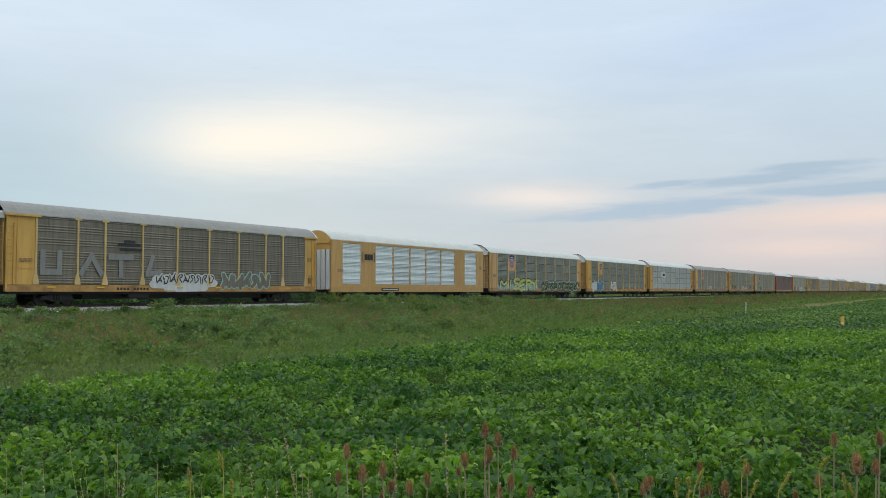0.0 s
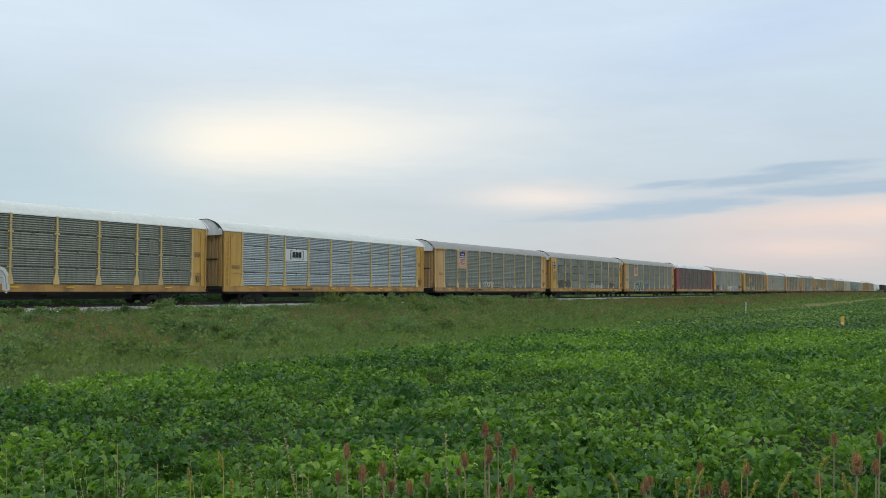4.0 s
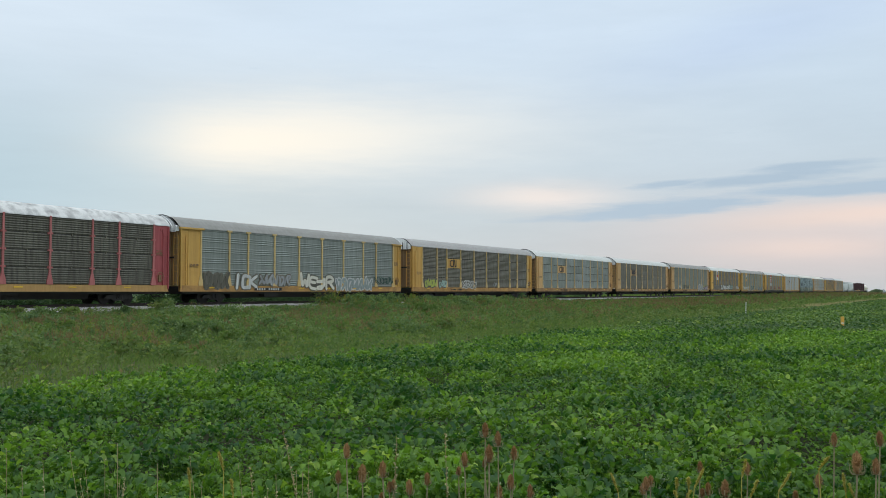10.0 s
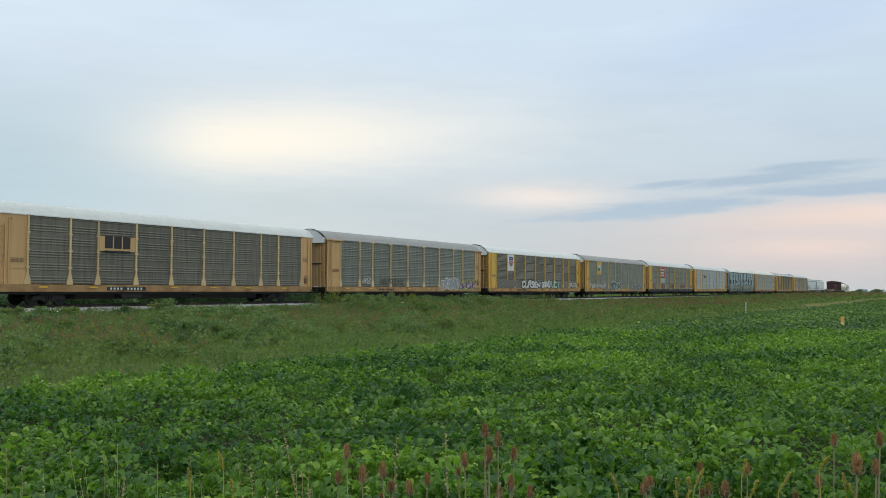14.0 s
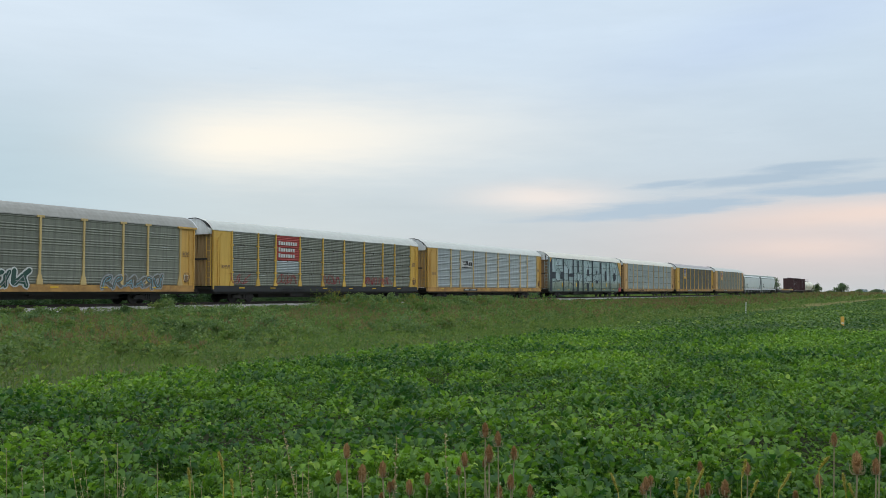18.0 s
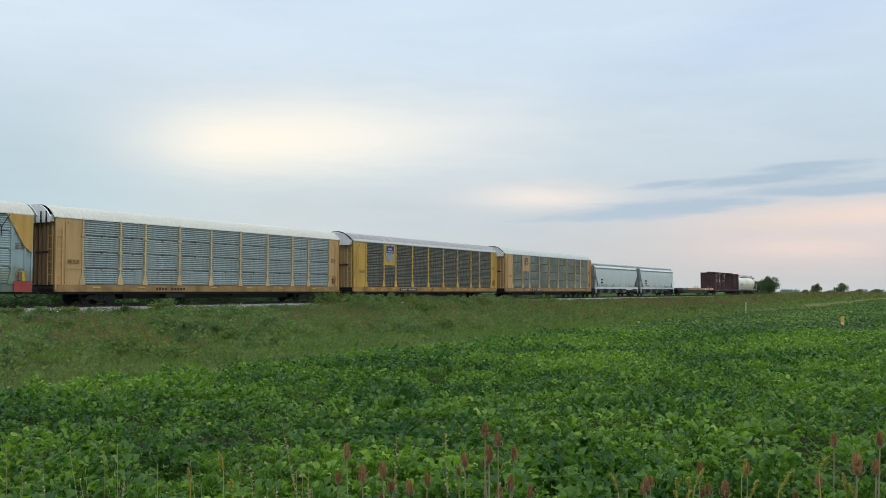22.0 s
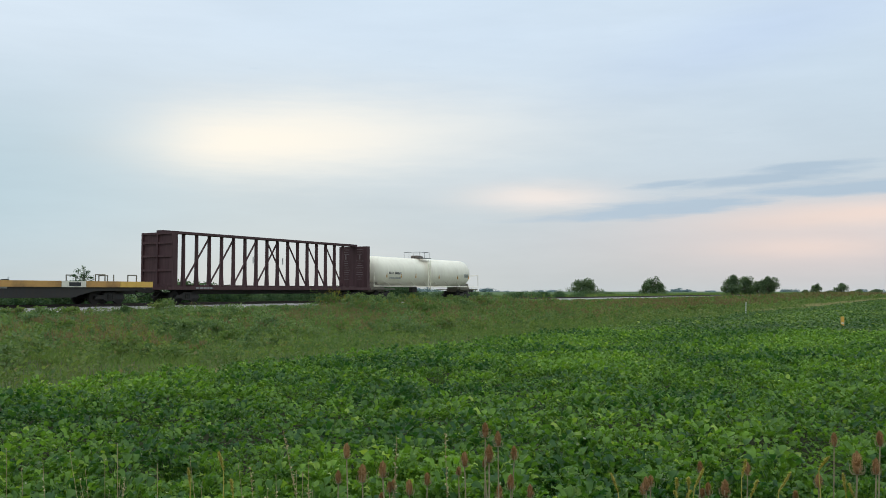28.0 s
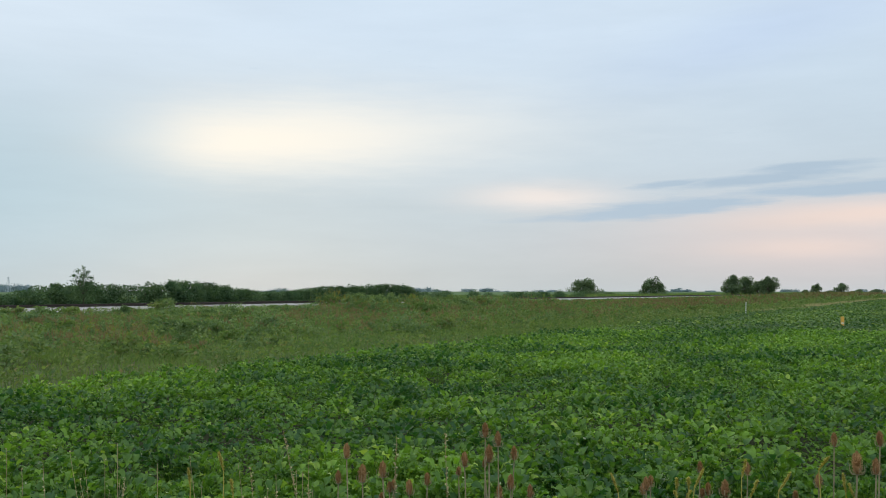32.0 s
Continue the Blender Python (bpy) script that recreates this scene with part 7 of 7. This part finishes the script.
def teasel(right, away, z, long, seed):
    """A dry teasel: stem with a few prickles, spiny egg-shaped head, long curved bracts."""
    r = random.Random(seed)
    g = np.random.default_rng(seed)
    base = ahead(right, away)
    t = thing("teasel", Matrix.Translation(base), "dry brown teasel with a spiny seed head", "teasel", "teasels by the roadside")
    lean = Vector((r.uniform(-0.05, 0.05), r.uniform(-0.05, 0.05), 0))
    foot = Vector((0, 0, z - long / 2))
    bm = bm_new()
    pts = [lean * -3.0 * (1 - k / 4) ** 1.3 + Vector((0, 0, (z - long / 2) * k / 4)) for k in range(5)]
    pts[0].z = 0.0
    for a, b, ra in zip(pts, pts[1:], (0.005, 0.0045, 0.004, 0.0032)):
        tube(bm, a, b, ra, 6, ra * 0.9)
    part("stem", bm, TEASEL_STEM, t)
    # core and spines
    wide = long * 0.39
    bm = bmesh.new()
    bmesh.ops.create_uvsphere(bm, u_segments=10, v_segments=8, radius=1.0, matrix=Matrix.Translation(foot + Vector((0, 0, long / 2))) @ Matrix.Diagonal((wide / 2, wide / 2, long / 2, 1)))
    head = part("head", bm, TEASEL_BROWN, t)
    n = 420
    d = g.normal(0, 1, (n, 3))
    d /= np.linalg.norm(d, axis=1)[:, None]
    pos = np.array(foot) + np.array((0, 0, long / 2)) + d * np.array((wide / 2, wide / 2, long / 2)) * 0.96
    yaw = np.arctan2(d[:, 1], d[:, 0]) - 1.5708
    v, f = scatter(SPINE, pos, np.full(n, 0.011), yaw, np.arcsin(np.clip(d[:, 2] * 0.6 + 0.5, -1, 1)), None, np.full(n, 0.03))
    ob = part("bristle_cover", from_arrays("bristle_cover", v, f, TEASEL_BROWN), None, head)
    ob["kind"] = "stuff"
    for k in range(6):
        a = k * 1.05 + r.uniform(0, 0.5)
        w = r.uniform(0.6, 1.0) * long
        bm = bm_new()
        q = [foot + Vector((math.cos(a) * u * wide, math.sin(a) * u * wide, h * w)) for u, h in ((0.1, -0.02), (0.7, 0.0), (1.0, 0.25), (1.05, 0.6))]
        for c, e, ra in zip(q, q[1:], (0.0016, 0.0013, 0.001)):
            tube(bm, c, e, ra, 4, ra * 0.7)
        part("bract", bm, TEASEL_STEM, t)


def foxtail(away, right, z, dx, dz, seed):
    """A foxtail: thin bent stalk and a soft bristly spike."""
    r = random.Random(seed)
    g = np.random.default_rng(seed)
    t = thing("foxtail_grass", Matrix.Translation(ahead(right + dx, away)), "yellowing foxtail grass spike", "grass", "foxtails by the roadside")
    side = ahead(1, 0)
    top = side * -dx + Vector((0, 0, z))
    low = Vector((0, 0, z + dz))
    bend = (top + low) / 2 + side * (-0.25 * dx) + Vector((0, 0, 0.01))
    bm = bm_new()
    start = Vector((r.uniform(-0.1, 0.1), r.uniform(-0.1, 0.1), 0))
    half = (start + low) / 2 + side * dx * 0.3
    for a, b in ((start, half), (half, low), (low, bend), (bend, top)):
        tube(bm, a, b, 0.0022, 5)
    part("stalk", bm, FOXTAIL, t)
    n = 260
    u = g.random(n)
    axis = np.array([np.array(low) * (1 - k) ** 2 + 2 * np.array(bend) * k * (1 - k) + np.array(top) * k * k for k in u])
    yaw = g.uniform(0, 6.283, n)
    v, f = scatter(SPINE, axis, 0.013 * (0.5 + 1.2 * u * (1 - u) * 2) * g.uniform(0.7, 1.2, n), yaw, g.uniform(0.2, 0.9, n), None, np.full(n, 0.045))
    ob = part("bristle_spike", from_arrays("bristle_spike", v, f, FOXTAIL), None, t)
    ob["kind"] = "stuff"


def straw(away, right, z, dx, seed, seedy):
    """A dry grass stalk that leans, with a thin panicle or small leaves."""
    g = np.random.default_rng(seed)
    t = thing("dry_grass_stalk", Matrix.Translation(ahead(right + dx, away)), "thin dry straw-coloured grass stalk", "grass", "dry stalks by the roadside")
    side = ahead(1, 0)
    top = side * -dx + Vector((0, 0, z))
    midp = side * (-dx * 0.35) + Vector((0, 0, z * 0.7))
    bm = bm_new()
    for a, b, ra in ((Vector((0, 0, 0)), midp, 0.0022), (midp, top, 0.0017)):
        tube(bm, a, b, ra, 5, ra * 0.7)
    part("stalk", bm, STRAW, t)
    n = 46 if seedy else 8
    u = g.uniform(0.35 if seedy else 0.1, 1.0, n)
    pos = np.array(midp)[None] * (1 - u[:, None]) + np.array(top)[None] * u[:, None]
    v, f = scatter(DISC, pos, g.uniform(0.008, 0.018, n) * (1 if seedy else 0.8), g.uniform(0, 6.283, n), g.uniform(0.3, 1.2, n))
    ob = part("panicle", from_arrays("panicle", v, f, STRAW), None, t)
    ob["kind"] = "stuff"


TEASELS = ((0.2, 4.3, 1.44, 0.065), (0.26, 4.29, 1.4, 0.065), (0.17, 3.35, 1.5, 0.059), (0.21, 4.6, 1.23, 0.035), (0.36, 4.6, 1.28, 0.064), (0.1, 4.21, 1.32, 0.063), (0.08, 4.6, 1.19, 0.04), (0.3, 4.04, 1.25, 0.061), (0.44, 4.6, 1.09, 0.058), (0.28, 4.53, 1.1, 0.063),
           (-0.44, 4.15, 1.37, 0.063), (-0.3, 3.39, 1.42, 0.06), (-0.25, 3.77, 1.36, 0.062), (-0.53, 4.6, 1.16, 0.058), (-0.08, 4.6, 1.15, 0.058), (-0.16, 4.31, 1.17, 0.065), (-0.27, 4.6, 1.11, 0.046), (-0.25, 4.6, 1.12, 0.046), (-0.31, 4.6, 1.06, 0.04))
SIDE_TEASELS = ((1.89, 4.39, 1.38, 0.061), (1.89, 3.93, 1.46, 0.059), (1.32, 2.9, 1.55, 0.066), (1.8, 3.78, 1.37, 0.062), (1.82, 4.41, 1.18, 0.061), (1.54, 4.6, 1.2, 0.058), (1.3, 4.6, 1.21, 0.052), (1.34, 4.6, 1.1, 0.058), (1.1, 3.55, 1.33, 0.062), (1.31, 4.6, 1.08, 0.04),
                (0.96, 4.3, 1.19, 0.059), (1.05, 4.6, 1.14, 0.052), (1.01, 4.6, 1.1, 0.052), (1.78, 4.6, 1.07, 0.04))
FOXTAILS = ((3.9, 0.72, 1.32, 0.03, -0.08), (3.7, 0.95, 1.34, 0.0, -0.05), (3.41, 0.92, 1.4, 0.0, -0.04), (3.84, 1.1, 1.35, -0.04, -0.08), (3.78, 0.96, 1.27, 0.01, -0.03), (3.74, 1.02, 1.28, -0.02, -0.03), (3.84, 1.28, 1.39, -0.02, -0.08), (3.76, 1.3, 1.32, -0.03, -0.07),
            (3.77, 1.44, 1.35, -0.05, -0.08), (3.51, 1.49, 1.46, -0.04, -0.05), (3.89, 1.71, 1.32, 0.01, -0.08), (3.88, 1.73, 1.28, 0.02, -0.06), (3.4, -0.84, 1.5, 0.02, -0.07), (3.75, -1.05, 1.37, 0.01, -0.08), (3.73, -0.87, 1.33, 0.01, -0.06))
STRAWS = ((4.06, -1.95, 1.4, 0.01), (4.13, -1.48, 1.41, 0.01), (4.09, -0.72, 1.47, 0.14), (4.52, -1.26, 1.28, 0.08), (4.1, -0.87, 1.3, 0.07), (4.43, -1.95, 1.28, 0.04), (3.95, -1.83, 1.33, 0.04), (4.48, -1.84, 1.31, 0.11), (4.5, -1.77, 1.22, 0.07), (4.06, -1.51, 1.35, 0.01),
          (4.17, -1.31, 1.31, 0.01), (4.52, -0.67, 1.26, 0.01), (4.32, -0.22, 1.41, -0.02), (4.09, 0.01, 1.45, 0.02), (3.82, -0.59, 1.34, 0.01), (3.92, -0.72, 1.31, 0.02))


def build_roadside():
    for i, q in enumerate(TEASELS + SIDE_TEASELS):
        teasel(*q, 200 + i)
    for i, q in enumerate(FOXTAILS):
        foxtail(*q, 300 + i)
    for i, q in enumerate(STRAWS):
        straw(*q, 400 + i, i in (2, 4, 12, 13))
    r = random.Random(29)
    for i in range(26):
        away = r.uniform(4.0, 4.7)
        straw(away, r.uniform(-0.47, -0.12) * away, r.uniform(1.0, 1.24), r.uniform(-0.16, 0.16), 440 + i, i % 5 == 0)
    # rank grass at the foot of the tall stalks
    r = np.random.default_rng(91)
    n = 1500
    away, right = r.uniform(3.9, 5.6, n), r.uniform(-2.6, 2.9, n)
    keep = (right < -1.0) | (r.random(n) < 0.35)
    away, right = away[keep], right[keep]
    n = len(away)
    p = np.array([ahead(a, b) for a, b in zip(right, away)])
    tall = r.uniform(0.45, 0.95, n) * (1 + 0.12 * (right < -1.2))
    v, f = scatter(BLADE, p, tall, r.uniform(0, 6.283, n), r.normal(0, 0.25, n), None, r.uniform(0.006, 0.014, n))
    ob = new("roadside_grass", from_arrays("roadside_grass", v, f, GRASS))
    tagged(ob, "rank green and straw grass at the roadside", "grass", kind="stuff")
    # markers in the field
    m = thing("marker_post", pose(81.2, 16.6, 0.0, 4, -9, 0), "thin leaning white marker post at the field's edge", "post")
    bm = bm_new()
    tube(bm, (0, 0, -0.05), (0, 0, 1.1), 0.035, 8)
    part("post", bm, WHITE, m)
    bm = bm_new()
    tube(bm, (0, 0, 1.1), (0, 0, 1.13), 0.045, 8)
    part("cap", bm, WHITE, m)
    m = thing("marker_post", pose(50.2, 5.5, 0.0, 0, 2, -62), "short orange-yellow marker post standing in the crop", "post")
    bm = bm_new()
    box(bm, -0.085, -0.02, -0.05, 0.085, 0.02, 0.80, 0.008)
    part("post", bm, STRIPE_ORANGE, m)
    bm = bm_new()
    box(bm, -0.06, -0.026, 0.42, 0.06, 0.026, 0.5)
    part("label_band", bm, CREAM, m)


build_roadside()


# ---------- the train's way ----------
# How far the train has run towards -x after each second: 24 to 25 m/s, a little uneven.
RUN = (0.0, 24.73, 49.49, 74.40, 99.37, 124.27, 149.12, 173.92, 198.36, 222.49, 246.94, 271.66, 296.71, 322.01, 347.12, 372.18, 397.20, 422.17,
       447.03, 471.88, 496.82, 521.84, 546.97, 572.20, 597.41, 622.69, 647.6, 672.0, 696.45, 721.08, 746.05, 771.05, 796.05)


def motions():
    """The whole train runs towards -x as one."""
    for car in TRAIN:
        x = car.matrix_basis.translation.x
        walk(car, [(float(t), Matrix.Translation((x - run, SIDE, RAIL))) for t, run in enumerate(RUN)])


motions()
